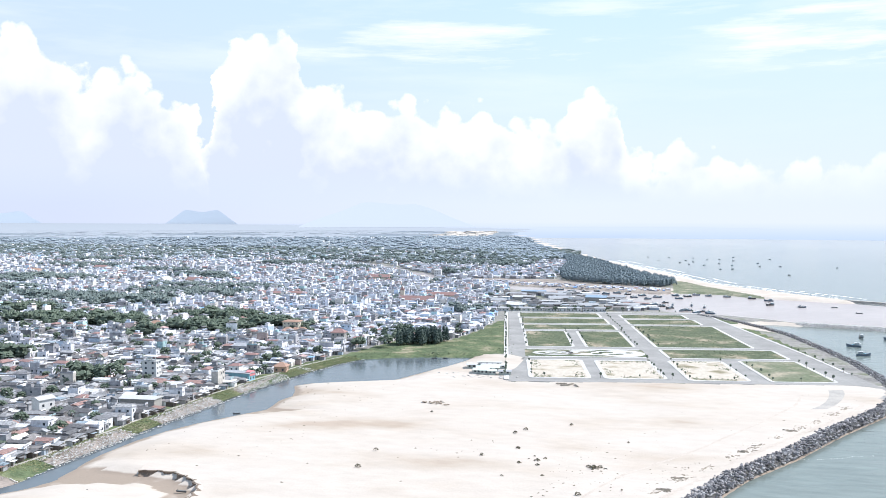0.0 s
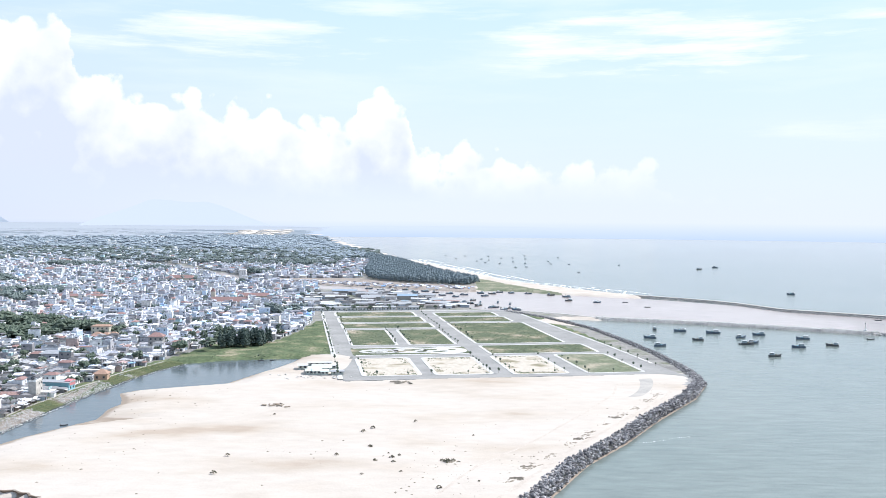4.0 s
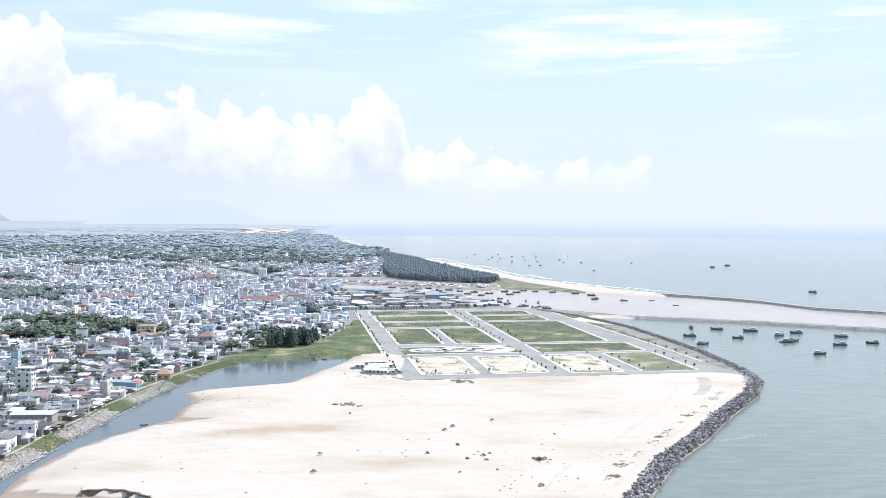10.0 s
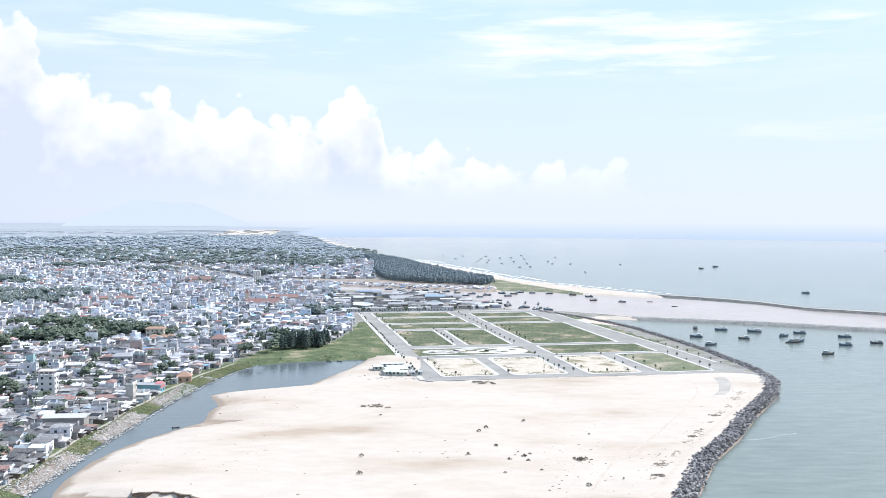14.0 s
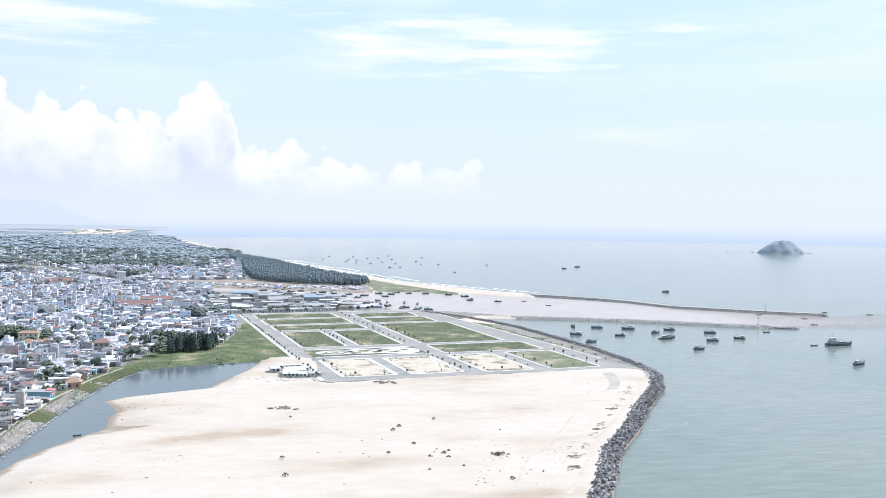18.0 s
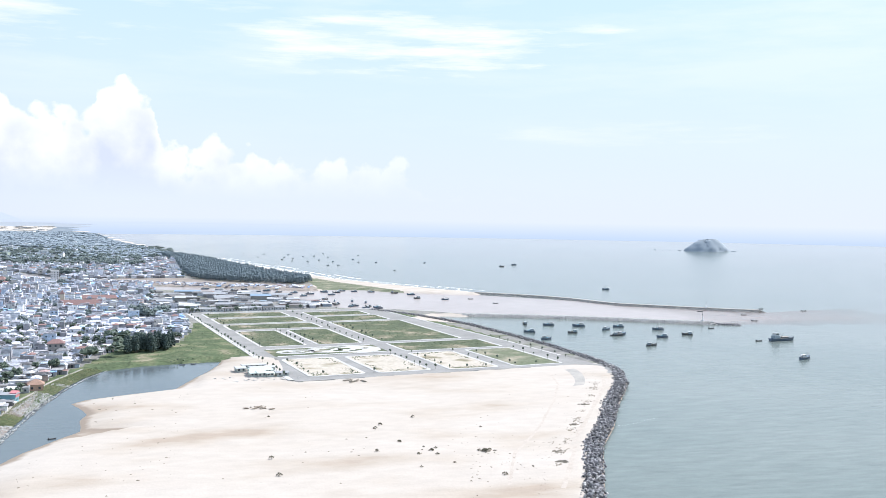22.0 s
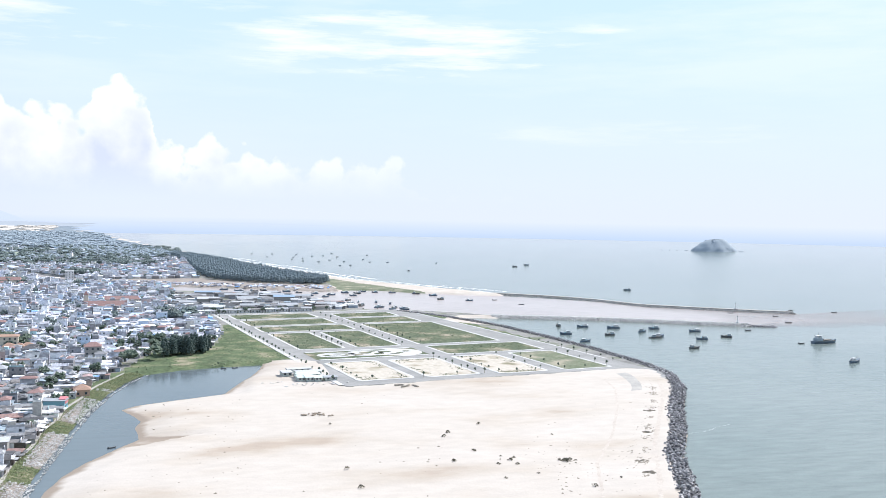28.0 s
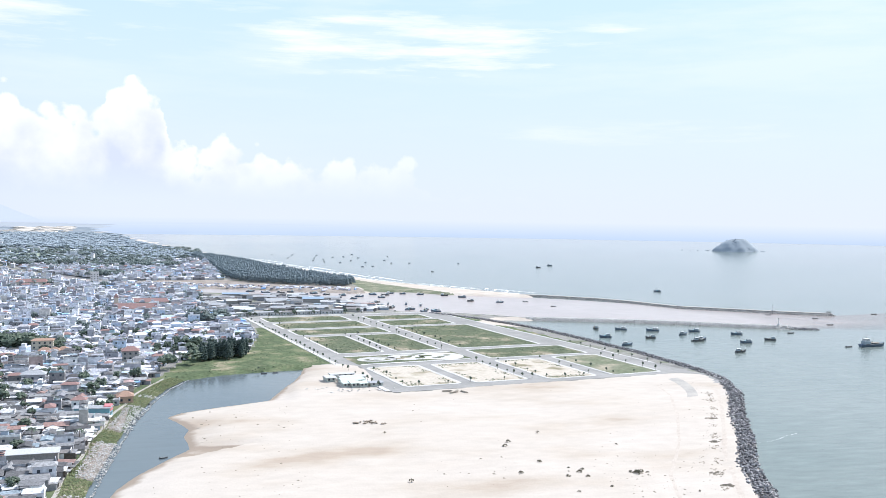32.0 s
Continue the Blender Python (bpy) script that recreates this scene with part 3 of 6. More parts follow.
def part(name, geo, mat, parent=None, label="", smooth=False):
    ob = new(name, geo.mesh(name, mat, smooth) if isinstance(geo, Geo) else geo)
    if parent is not None:
        ob.parent = parent
    return tagged(ob, label)


def thing(name, label, category, group="", kind="", at=None):
    ob = tagged(new(name), label, category, group, kind)
    if at is not None:
        ob.matrix_basis = at
    return ob


def stuff(name, geo, mat, label, category, kind="stuff"):
    return tagged(part(name, geo, mat), label, category, "", kind)


# ---- the plan, in metres: x to the side, y ahead ----
LAND = 2.5
HUB = np.array([-40.0, 0.0])
NEAR_R, SPAN = 2400.0, 2450.0


def drawn_in(xy, z):
    """Past NEAR_R the country is drawn in towards the middle and raised, so that it ends within five kilometres and keeps its bearing and height in view."""
    d = np.asarray(xy, float) - HUB
    r = np.maximum(np.hypot(d[..., 0], d[..., 1]), 1e-6)
    k = np.where(r > NEAR_R, (NEAR_R + SPAN * (1 - np.exp(-np.maximum(r - NEAR_R, 0) / SPAN))) / r, 1.0)
    return HUB + d * k[..., None], 110.0 * (1 - k) + np.asarray(z, float) * k, k


SITE_A, SITE_O = radians(9.4), (-20.0, 606.0)


def site(u, v):
    """A point of the building plots, by metres along their two streets."""
    c, s = math.cos(SITE_A), math.sin(SITE_A)
    return (SITE_O[0] + c * u - s * v, SITE_O[1] + s * u + c * v)


CHANNEL = [(-420, 150), (-230, 268), (-196, 305), (-188, 330), (-190, 366), (-188, 431), (-184, 505), (-181, 548), (-174, 602), (-166, 640), (-156, 668), (-130, 685),
           (-100, 693), (-75, 697), (-78, 679), (-86, 650), (-94, 630), (-106, 592), (-137, 577), (-155, 567), (-163, 556), (-156, 540), (-151, 525), (-153, 510), (-151, 495),
           (-150, 484), (-156, 474), (-164, 458), (-171, 444), (-177, 426), (-181, 404), (-182, 376), (-179, 354), (-176, 336), (-180, 324), (-190, 308), (-215, 262), (-400, 120)]
SHORE = [(-260, -300), (-100, 0), (64, 327), (98, 402), (122, 440), (150, 492), (186, 552), (206, 600), (209, 640), (203, 730), (190, 815), (178, 885), (160, 935),
         (150, 962), (170, 978), (196, 968), (208, 976), (167, 1016), (114, 1050), (80, 1060), (60, 1110), (35, 1185), (5, 1240), (-60, 1300), (-150, 1345), (-300, 1480), (-420, 1690), (-560, 1900), (-700, 2110),
         (-690, 2150), (-560, 2020), (-410, 1760), (-280, 1560), (-150, 1425), (-60, 1385), (14, 1345), (62, 1318), (100, 1345), (146, 1335), (178, 1298), (230, 1266), (274, 1242),
         (298, 1236), (304, 1258), (294, 1286), (248, 1356), (194, 1452), (133, 1576), (101, 1709), (54, 1886), (-5, 2103), (-63, 2317), (-136, 2617), (-297, 3339), (-486, 4287)]
FAR_SHORE = [(-751, 5438), (-900, 6700), (-980, 9000), (-900, 13000), (-600, 19000), (60000, 40000), (60000, -40000), (-300, -40000)]
SAND_EDGE = [(-110, 645), (-78, 690), (-72, 700), (-48, 704), (-35, 690), (-32, 597), site(-12, -13), site(215, -13), (240, 600), (100, 200), (-100, -300), (-600, -300), (-300, 150), (-182, 318), (-183, 400), (-172, 480), (-170, 560), (-150, 610)]


def inside(poly, x, y):
    hit = np.zeros(x.shape, bool)
    for (x0, y0), (x1, y1) in zip(poly, poly[1:] + poly[:1]):
        if y0 != y1:
            hit ^= ((y0 > y) != (y1 > y)) & (x < (x1 - x0) * (y - y0) / (y1 - y0) + x0)
    return hit


def edge_distance(poly, x, y):
    best = np.full(x.shape, 1e9)
    for (x0, y0), (x1, y1) in zip(poly, poly[1:] + poly[:1]):
        dx, dy = x1 - x0, y1 - y0
        t = np.clip(((x - x0) * dx + (y - y0) * dy) / (dx * dx + dy * dy), 0, 1)
        best = np.minimum(best, (x - x0 - t * dx) ** 2 + (y - y0 - t * dy) ** 2)
    return np.sqrt(best)


INLET = [(-186, 352), (-173, 356), (-150, 352), (-131, 350), (-118, 341), (-111, 330), (-109, 305), (-119, 305), (-122, 329), (-136, 337), (-158, 331), (-184, 326)]
WATERS = [CHANNEL, SHORE + FAR_SHORE]


def bed(x, y):
    """The signed distance to the water's edge: above zero on land."""
    d = np.full(x.shape, 1e9)
    for poly in WATERS:
        s = edge_distance(poly, x, y)
        d = np.minimum(d, np.where(inside(poly, x, y), -s, s))
    return d


def sand_z(x, y):
    return LAND + 0.35 * math.sin(x * 0.045 + 1.3 * math.sin(y * 0.02)) * math.sin(y * 0.035)


def on_land(x, y, by=6.0):
    return float(bed(np.array([float(x)]), np.array([float(y)]))[0]) > by


# ---- ground: one sheet to the horizon ----
def lines(dense0, dense1, step, lo, hi, grow=1.13):
    mid = list(np.arange(dense0, dense1 + step, step))
    out, s = [], step
    while mid[-1] < hi:
        s = min(s * grow, 900)
        mid.append(mid[-1] + s)
    s = step
    while (out[-1] if out else mid[0]) > lo:
        s = min(s * grow, 900)
        out.append((out[-1] if out else mid[0]) - s)
    return np.array(out[::-1] + mid)


PLOTS = [site(-13, -14), site(214, -14), site(214, 150), site(200, 418), site(-13, 418)]
MEADOW = [(-172, 662), (-75, 697), (-45, 712), (-84, 925), (-95, 925), (-97, 897), (-103, 808), (-112, 770), (-150, 768), (-162, 720)]
MUD = [(-330, 1500), (-150, 1424), (-60, 1383), (14, 1343), (62, 1316), (80, 1330), (78, 1425), (36, 1438), (-14, 1465), (-70, 1510), (-110, 1570), (-250, 1560)]
DUNE_GRASS = [(80, 1340), (130, 1318), (165, 1290), (200, 1285), (168, 1365), (128, 1470), (96, 1580), (78, 1540), (84, 1440)]
POINT_GRASS = [site(214, 20), (178, 730), (160, 850), (140, 960), site(200, 395), site(212, 180)]


def build_ground():
    xs, ys = lines(-250, 260, 3.5, -15000, 15000), lines(296, 1450, 3.5, -2500, 17000)
    X, Y = np.meshgrid(xs, ys)
    d = bed(X, Y)
    gentle = inside(SAND_EDGE, X, Y) & (X < -90) & (Y < 640)
    z = np.where(d > 0, LAND * np.clip(d / np.where(gentle, 20, 9), 0, 1) ** 0.8, -2.5 * np.clip(-d / 10, 0, 1))
    # the old sand scarp beside the inlet, and low swells in the sand
    sandy = inside(SAND_EDGE, X, Y) & (d > 12)
    z = z + np.where(sandy, 0.35 * np.sin(X * 0.045 + 1.3 * np.sin(Y * 0.02)) * np.sin(Y * 0.035), 0)
    dip = edge_distance(INLET, X, Y)
    z = np.where(inside(INLET, X, Y) | (dip < 1.2), np.minimum(z, 0.3), z)
    tongue = [(-152, 468), (-138, 473), (-116, 487), (-136, 488), (-152, 486)]
    z = np.where(inside(tongue, X, Y), np.minimum(z, 0.45), z)
    xy, z, k = drawn_in(np.stack([X, Y], -1), z)
    ny, nx = X.shape
    verts = np.concatenate([xy, z[..., None]], -1).reshape(-1, 3)
    i = np.arange(ny - 1)[:, None] * nx + np.arange(nx - 1)[None]
    faces = np.stack([i, i + 1, i + nx + 1, i + nx], -1).reshape(-1, 4)
    cx, cy, cd = ((A[:-1, :-1] + A[1:, 1:]) / 2 for A in (X, Y, d))
    # the country ends at the horizon, as the sea does
    out = np.hypot(cx - HUB[0], cy - HUB[1])
    west = np.degrees(np.arctan2(HUB[0] - cx, cy - HUB[1]))
    keep = ~((cd < -14) & (out > 2300)) & (out < 9000 + 6500 * np.clip((west - 9) / 26, 0, 1))
    me = bpy.data.meshes.new("ground")
    me.from_pydata(verts.tolist(), [], faces[keep.ravel()].tolist())
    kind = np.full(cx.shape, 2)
    # past 2300 m the ground takes the haze colour, past 6500 m the haze glow
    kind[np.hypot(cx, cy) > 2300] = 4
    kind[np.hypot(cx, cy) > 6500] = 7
    kind[(cy > 1200) & (cd < 62 - 26 * np.clip((cy - 1900) / 500, 0, 1)) & (cx > -900) & (cx + cy * 0.25 > 330)] = 3
    kind[inside(MUD, cx, cy) & (cd > 0)] = 6
    kind[inside(SAND_EDGE, cx, cy)] = 0
    for poly, k_ in ((MEADOW, 1), (DUNE_GRASS, 5), (POINT_GRASS, 1)):
        kind[inside(poly, cx, cy) & (cd > -8)] = k_
    kind[(cd < 17) & (cd > -8) & (cx < -155) & (cy > 300) & (cy < 720) & ~inside(SAND_EDGE, cx, cy)] = 1
    kind[(cd < 8) & (cd > -8) & (cx < -185) & (cy > 300) & (cy < 600) & (np.sin(cy * 0.075 + 1.0) < 0.62)] = 6
    kind[inside([(120, 940), (160, 985), (215, 985), (215, 940), (180, 880)], cx, cy)] = 3
    for m in (SAND, GRASS, TOWN_GROUND, BEACH, HAZED_GROUND, DUNE, MUDDY, HAZED_RIM):
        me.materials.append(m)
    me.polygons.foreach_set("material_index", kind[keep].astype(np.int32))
    me.polygons.foreach_set("use_smooth", [True] * len(me.polygons))
    return tagged(new("ground", me), "pale sand, weedy grass and town soil reaching the horizon", "ground", "", "structure")


build_ground()


def build_water(name, mat, label, z, poly=None):
    """The sea is a wheel of rings out to where it merges with the sky; the silty harbour and the channel are sheets just over it."""
    g = Geo()
    if poly is None:
        radii = np.concatenate([[0, 60], np.geomspace(120, 4800, 66)])
        a = np.linspace(0, 2 * math.pi, 181)[:-1]
        P = np.stack([HUB[0] + radii[:, None] * np.cos(a), HUB[1] + radii[:, None] * np.sin(a)], -1)
        g.v = np.concatenate([P, np.full(P.shape[:2] + (1,), z)], -1).reshape(-1, 3).tolist()
        n = len(a)
        g.f = [(r * n + j, r * n + (j + 1) % n, (r + 1) * n + (j + 1) % n, (r + 1) * n + j) for r in range(len(radii) - 1) for j in range(n)]
        return tagged(part(name, g, mat), label, "water", "", "structure")
    bm = bmesh.new()
    vs = [bm.verts.new((x, y, z)) for x, y in poly]
    face = bm.faces.new(vs)
    bmesh.ops.triangulate(bm, faces=[face])
    bm.normal_update()
    for f in bm.faces:
        if f.normal.z < 0:
            f.normal_flip()
    me = bpy.data.meshes.new(name)
    bm.to_mesh(me)
    bm.free()
    me.materials.append(mat)
    return tagged(new(name, me), label, "water", "", "structure")


build_water("sea", SEA, "grey-green rippled sea, paler towards the horizon", 0.0)
build_water("channel_water", POND, "still slate-blue water of the channel and pond", 0.03,
            [(-420, 140), (-215, 300), (-205, 480), (-190, 640), (-165, 690), (-60, 712), (-65, 640), (-90, 560), (-130, 440), (-150, 380), (-100, 330), (-180, 290), (-380, 100)])
build_water("harbour_water", SILT, "pinkish brown silty water of the harbour and river", 0.03,
            [(140, 1000), (220, 972), (300, 935), (400, 892), (475, 858), (560, 835), (760, 830), (900, 860), (900, 1010), (760, 1010), (660, 990), (580, 972), (505, 1012), (425, 1078), (400, 1138), (345, 1196), (270, 1260),
             (150, 1345), (0, 1420), (-150, 1480), (-420, 1830), (-720, 2200), (-760, 2140), (-560, 1820), (-250, 1380), (-40, 1240), (20, 1160), (60, 1030)])

# ---- building plots: streets, kerbed pavements and weedy lots ----
road = Geo().prism([site(-13, -13), site(216, -13), site(212, 160), site(198, 416), site(-12, 416)], LAND - 0.6, LAND + 0.06)
tagged(part("road", road, ASPHALT), "dusty grey asphalt streets between the empty plots", "road", "", "structure")


def rounded(u0, v0, u1, v1, r):
    out = []
    for cu, cv, a0 in ((u1 - r, v0 + r, -90), (u1 - r, v1 - r, 0), (u0 + r, v1 - r, 90), (u0 + r, v0 + r, 180)):
        for j in range(4):
            a = radians(a0 + 30 * j)
            out.append((cu + r * math.cos(a), cv + r * math.sin(a)))
    return out


def plot(u0, v0, u1, v1, fill, label, path=2.5):
    """A kerbed island: pavement ring over its lot of weeds or sand."""
    base = thing("pavement", label, "pavement", "kerbed plots", "structure")
    outer, inner = rounded(u0, v0, u1, v1, 5), rounded(u0 + path, v0 + path, u1 - path, v1 - path, 2)
    n, g = len(outer), Geo()
    z0, z1 = LAND - 0.3, LAND + 0.24
    vs = [(*site(*p), z0) for p in outer] + [(*site(*p), z1) for p in outer] + [(*site(*p), z1) for p in inner] + [(*site(*p), z0) for p in inner]
    fs = []
    for i in range(n):
        j = (i + 1) % n
        fs += [(i, j, n + j, n + i), (n + i, n + j, 2 * n + j, 2 * n + i), (2 * n + i, 2 * n + j, 3 * n + j, 3 * n + i)]
    part("kerb_ring", g.add(vs, fs), PAVING, base)
    part("lot", Geo().add([(*site(*p), LAND + 0.18) for p in inner], [tuple(range(n))]), fill, base, "open lot of weeds and sand")


W = "pale concrete pavement round an empty weedy lot"
S = "pale concrete pavement round a sandy bare lot"
for u0, v0, u1, v1, sandy in ((0, 0, 41, 79, 1), (49, -1, 90, 78, 1), (102, -5, 142, 79, 1), (153, -6, 196, 82, 2), (105, 88, 195, 137, 0), (1, 145, 41, 250, 0), (49, 144, 90, 250, 0),
                              (0, 259, 90, 301, 0), (-1, 308, 88, 357, 0), (-2, 364, 86, 409, 0), (105, 145, 184, 296, 0), (105, 303, 177, 350, 0), (105, 356, 174, 396, 0)):
    plot(u0, v0, u1, v1, (LOT_GRASS, LOT_SAND, DUNE)[sandy], S if sandy else W)

# the paved garden: pale ovals and paths set in weeds
garden = thing("garden", "weedy garden strip with pale curving paved paths", "garden", "", "structure")
ring = rounded(0, 90, 92, 133, 5)
part("lawn", Geo().add([(*site(*p), LAND + 0.2) for p in ring], [tuple(range(len(ring)))]), LOT_GRASS, garden)


def band(points, width, z, closed=False):
    """A flat ribbon with thickness along points of the plan."""
    g, n = Geo(), len(points)
    vs, fs = [], []
    for i, (x, y) in enumerate(points):
        a, b = points[(i - 1) % n if closed else max(i - 1, 0)], points[(i + 1) % n if closed else min(i + 1, n - 1)]
        dx, dy = b[0] - a[0], b[1] - a[1]
        k = math.hypot(dx, dy) or 1
        px, py = -dy / k * width / 2, dx / k * width / 2
        vs += [(x + px, y + py, z), (x - px, y - py, z), (x + px, y + py, z - 0.3), (x - px, y - py, z - 0.3)]
    for i in range(n if closed else n - 1):
        j = (i + 1) % n
        fs += [(4 * i, 4 * i + 1, 4 * j + 1, 4 * j), (4 * i + 2, 4 * i, 4 * j, 4 * j + 2), (4 * i + 1, 4 * i + 3, 4 * j + 3, 4 * j + 1)]
    return g.add(vs, fs)


def oval(cu, cv, ru, rv, n=28):
    return [site(cu + ru * math.cos(2 * math.pi * i / n), cv + rv * math.sin(2 * math.pi * i / n)) for i in range(n)]


for cu, cv, ru, rv, w in ((22, 112, 14, 9, 4.0), (46, 114, 12, 11, 5.5), (74, 111, 13, 13, 9.0), (22, 112, 5, 3, 3.0), (74, 111, 5, 5, 5.5), (46, 114, 4, 4, 4.0)):
    part("paved_ring", band(oval(cu, cv, ru, rv), w, LAND + 0.27, True), PAVING, garden)
plate = oval(60, 112, 27, 11.5, 36)
part("paved_plate", Geo().prism(plate, LAND, LAND + 0.26), PAVING, garden)
for cu, cv, ru, rv in ((46, 115, 5, 4), (55, 108, 4, 3), (63, 116, 5, 3), (39, 109, 3.5, 3), (72, 107, 3, 2.4), (80, 114, 3, 2.6), (52, 119, 3.5, 1.6), (67, 104, 4, 1.4)):
    part("planting_bed", Geo().prism(oval(cu, cv, ru, rv, 18), LAND + 0.2, LAND + 0.4), LOT_GRASS, garden)
for v in (92, 131):
    part("paved_path", band([site(2, v), site(30, v), site(60, v), site(90, v)], 3.6, LAND + 0.25), PAVING, garden)
part("paved_path", band([site(6 + 8 * i, 111 + 6 * math.sin(i * 0.9)) for i in range(11)], 2.6, LAND + 0.29), PAVING, garden)

# pavements along the outer streets and the quay edge
for pts, w in (([site(-14.5, -8), site(-14.5, 100), site(-14.5, 250), site(-14, 412)], 3.5), ([site(214, 30), site(213, 120), site(209, 200), site(200, 395)], 2.2),
               ([site(-16, 418), site(60, 418), site(198, 414)], 4.0)):
    tagged(part("pavement", band(pts, w, LAND + 0.22), PAVING), "pale concrete pavement along the outer street", "pavement", "", "structure")
# the perimeter road behind the boulders, and the stub of a street in the sand
tagged(part("road", band([site(204, -10), (196, 622), (194, 600), (188, 585)], 9.0, LAND + 0.1), ASPHALT), "short bend of dusty asphalt by the boulders", "road", "", "structure")
stub = Geo()
for i in range(25):
    t = i / 24
    x, y = 166.5 - 2 * t - 17 * t * t, 606 - 60 * t
    for q in (-1, -0.5, 0, 0.5, 1):
        px = x + q * (4.3 + 0.25 * math.sin(7 * t + q))
        stub.v.append((px, y + 1.2 * q, sand_z(px, y) + 0.07 - 0.05 * abs(q) ** 3))
    if i:
        stub.f += [(5 * i + j, 5 * i + j + 1, 5 * i + j - 4, 5 * i + j - 5) for j in range(4)]
tagged(part("road", stub, STUB), "unfinished grey street stub ending in sand", "road", "", "structure")


# ---- boulders of the sea wall ----
def along(points, step):
    out, carry = [], 0.0
    for (x0, y0), (x1, y1) in zip(points, points[1:]):
        k = math.hypot(x1 - x0, y1 - y0)
        s = carry
        while s < k:
            out.append((x0 + (x1 - x0) * s / k, y0 + (y1 - y0) * s / k, (x1 - x0) / k, (y1 - y0) / k))
            s += step
        carry = s - k
    return out


rng = random.Random(11)
ROCK_MESHES = [Geo().lump((0, 0, 0), 1.0, rng, 0.75, 0.28).mesh("boulder", ROCK_ONE) for _ in range(14)]
EDGE = [(-40, 120), (64, 327), (98, 402), (122, 440), (150, 492), (186, 552), (206, 600), (209, 640), (203, 730), (190, 815), (178, 885), (160, 938), (138, 985), (105, 1040)]
revetment = thing("rock_revetment", "sloping sea wall of tumbled dark grey boulders", "sea wall")
singles, mass = 0, Geo()
for x, y, dx, dy in along(EDGE, 1.15):
    wide = 8.8 if y < 650 else (7.5 if y < 760 else 6.5)
    k = 0.5
    while k < wide:
        jx, jy = rng.uniform(-0.9, 0.9), rng.uniform(-0.9, 0.9)
        inland = k + rng.uniform(-0.6, 0.6)
        # inland lies to the left of the line as it runs away from the camera
        px, py = x - dy * inland + jx, y + dx * inland + jy
        t = max(0.0, min(1.0, (k + 2.5) / (wide * 0.62)))
        z = -0.6 + 3.7 * t - (1.0 * max(0, (k - wide * 0.72)) / (wide * 0.28)) + rng.uniform(-0.45, 0.5)
        r = rng.uniform(0.36, 0.86)
        if singles < 300 and 318 < y < 420 and rng.random() < 0.19:
            o = part("boulder", ROCK_MESHES[singles % 14], ROCK, revetment)
            o.matrix_basis = Matrix.LocRotScale((px, py, z), Euler((rng.uniform(0, 6), rng.uniform(0, 6), rng.uniform(0, 6))), (r * 1.15, r, r))
            singles += 1
        else:
            mass.lump((px, py, z), r, rng, 0.8, 0.42, 1 if y < 700 else 0)
        k += 1.15
tagged(part("boulder_mass", mass, ROCK, revetment), kind="stuff")
# a bank of rubble and sand under the boulders
core = Geo()
cp = along(EDGE, 12)
for i, (x, y, dx, dy) in enumerate(cp):
    wide = 8.8 if y < 650 else (7.5 if y < 760 else 6.5)
    core.v += [(x - dy * k, y + dx * k, z) for k, z in ((-3, -2), (wide * 0.5, 2.6), (wide * 0.8, 2.5), (wide + 0.5, 1.2))]
    if i:
        b = 4 * i
        core.f += [(b + j, b + j + 1, b + j - 3, b + j - 4) for j in range(3)]
part("bank_core", core, ROCK_BED, revetment)


# ---- breakwaters ----
def breakwater(points, half, top, label, size, mat, step, crest=0.0):
    base = thing("breakwater", label, "breakwater", "harbour breakwaters")
    pts = along(points, 6.0)
    g = Geo()
    for i, (x, y, dx, dy) in enumerate(pts):
        g.v += [(x - dy * k, y + dx * k, z) for k, z in ((-half, -1.5), (-half * 0.35, top), (half * 0.35, top), (half, -1.5))]
        if i:
            b = 4 * i
            g.f += [(b + j, b + j + 1, b + j - 3, b + j - 4) for j in range(3)]
    part("mound", g, mat, base)
    a = Geo()
    for x, y, dx, dy in along(points, step):
        k = -half
        while k <= half:
            if crest == 0 or abs(k) > crest:
                z = top * (1 - max(0, abs(k) - half * 0.35) / (half * 0.65)) + rng.uniform(-0.35, 0.1)
                c = (x - dy * k + rng.uniform(-0.7, 0.7), y + dx * k + rng.uniform(-0.7, 0.7), z)
                a.lump(c, size * rng.uniform(0.6, 1.0), rng, 0.55, 0.3, 1)
            k += step * 0.8
    # the rounded head
    ex, ey = points[-1]
    for _ in range(int(half * 14)):
        an, q = rng.uniform(0, 6.28), rng.random() ** 0.5
        a.lump((ex + half * q * math.cos(an), ey + half * q * math.sin(an), top * min(1.0, 1.5 * (1 - q)) - 0.2), size * rng.uniform(0.6, 1.0), rng, 0.8, 0.3, 1)
    if crest:
        slab = Geo()
        for i, (x, y, dx, dy) in enumerate(pts):
            slab.v += [(x - dy * k, y + dx * k, z) for k, z in ((-crest, top - 0.5), (-crest, top + 0.08), (crest, top + 0.08), (crest, top - 0.5))]
            if i:
                q = 4 * i
                slab.f += [(q + j, q + j + 1, q + j - 3, q + j - 4) for j in range(3)]
        part("crest_slab", slab, JETTY_ROCK, base, "smooth grey concrete crest")
    tagged(part("armour", a, mat, base), kind="stuff")
    return base


TETRA = material("pale_concrete_armour", [(0.3, (0.42, 0.40, 0.38)), (0.7, (0.62, 0.60, 0.58))], 0.9, 0.4, 6, 0.1, 1.5, 0.2, fine=0.2)
breakwater([(196, 980), (252, 961), (300, 943), (350, 917), (394, 892), (440, 868)], 8.5, 2.9, "long breakwater of pale concrete armour blocks", 1.15, TETRA, 1.9)
breakwater([(440, 868), (464, 855)], 5.0, 1.4, "low dark stone tip of the breakwater", 1.2, ROCK, 2.0)
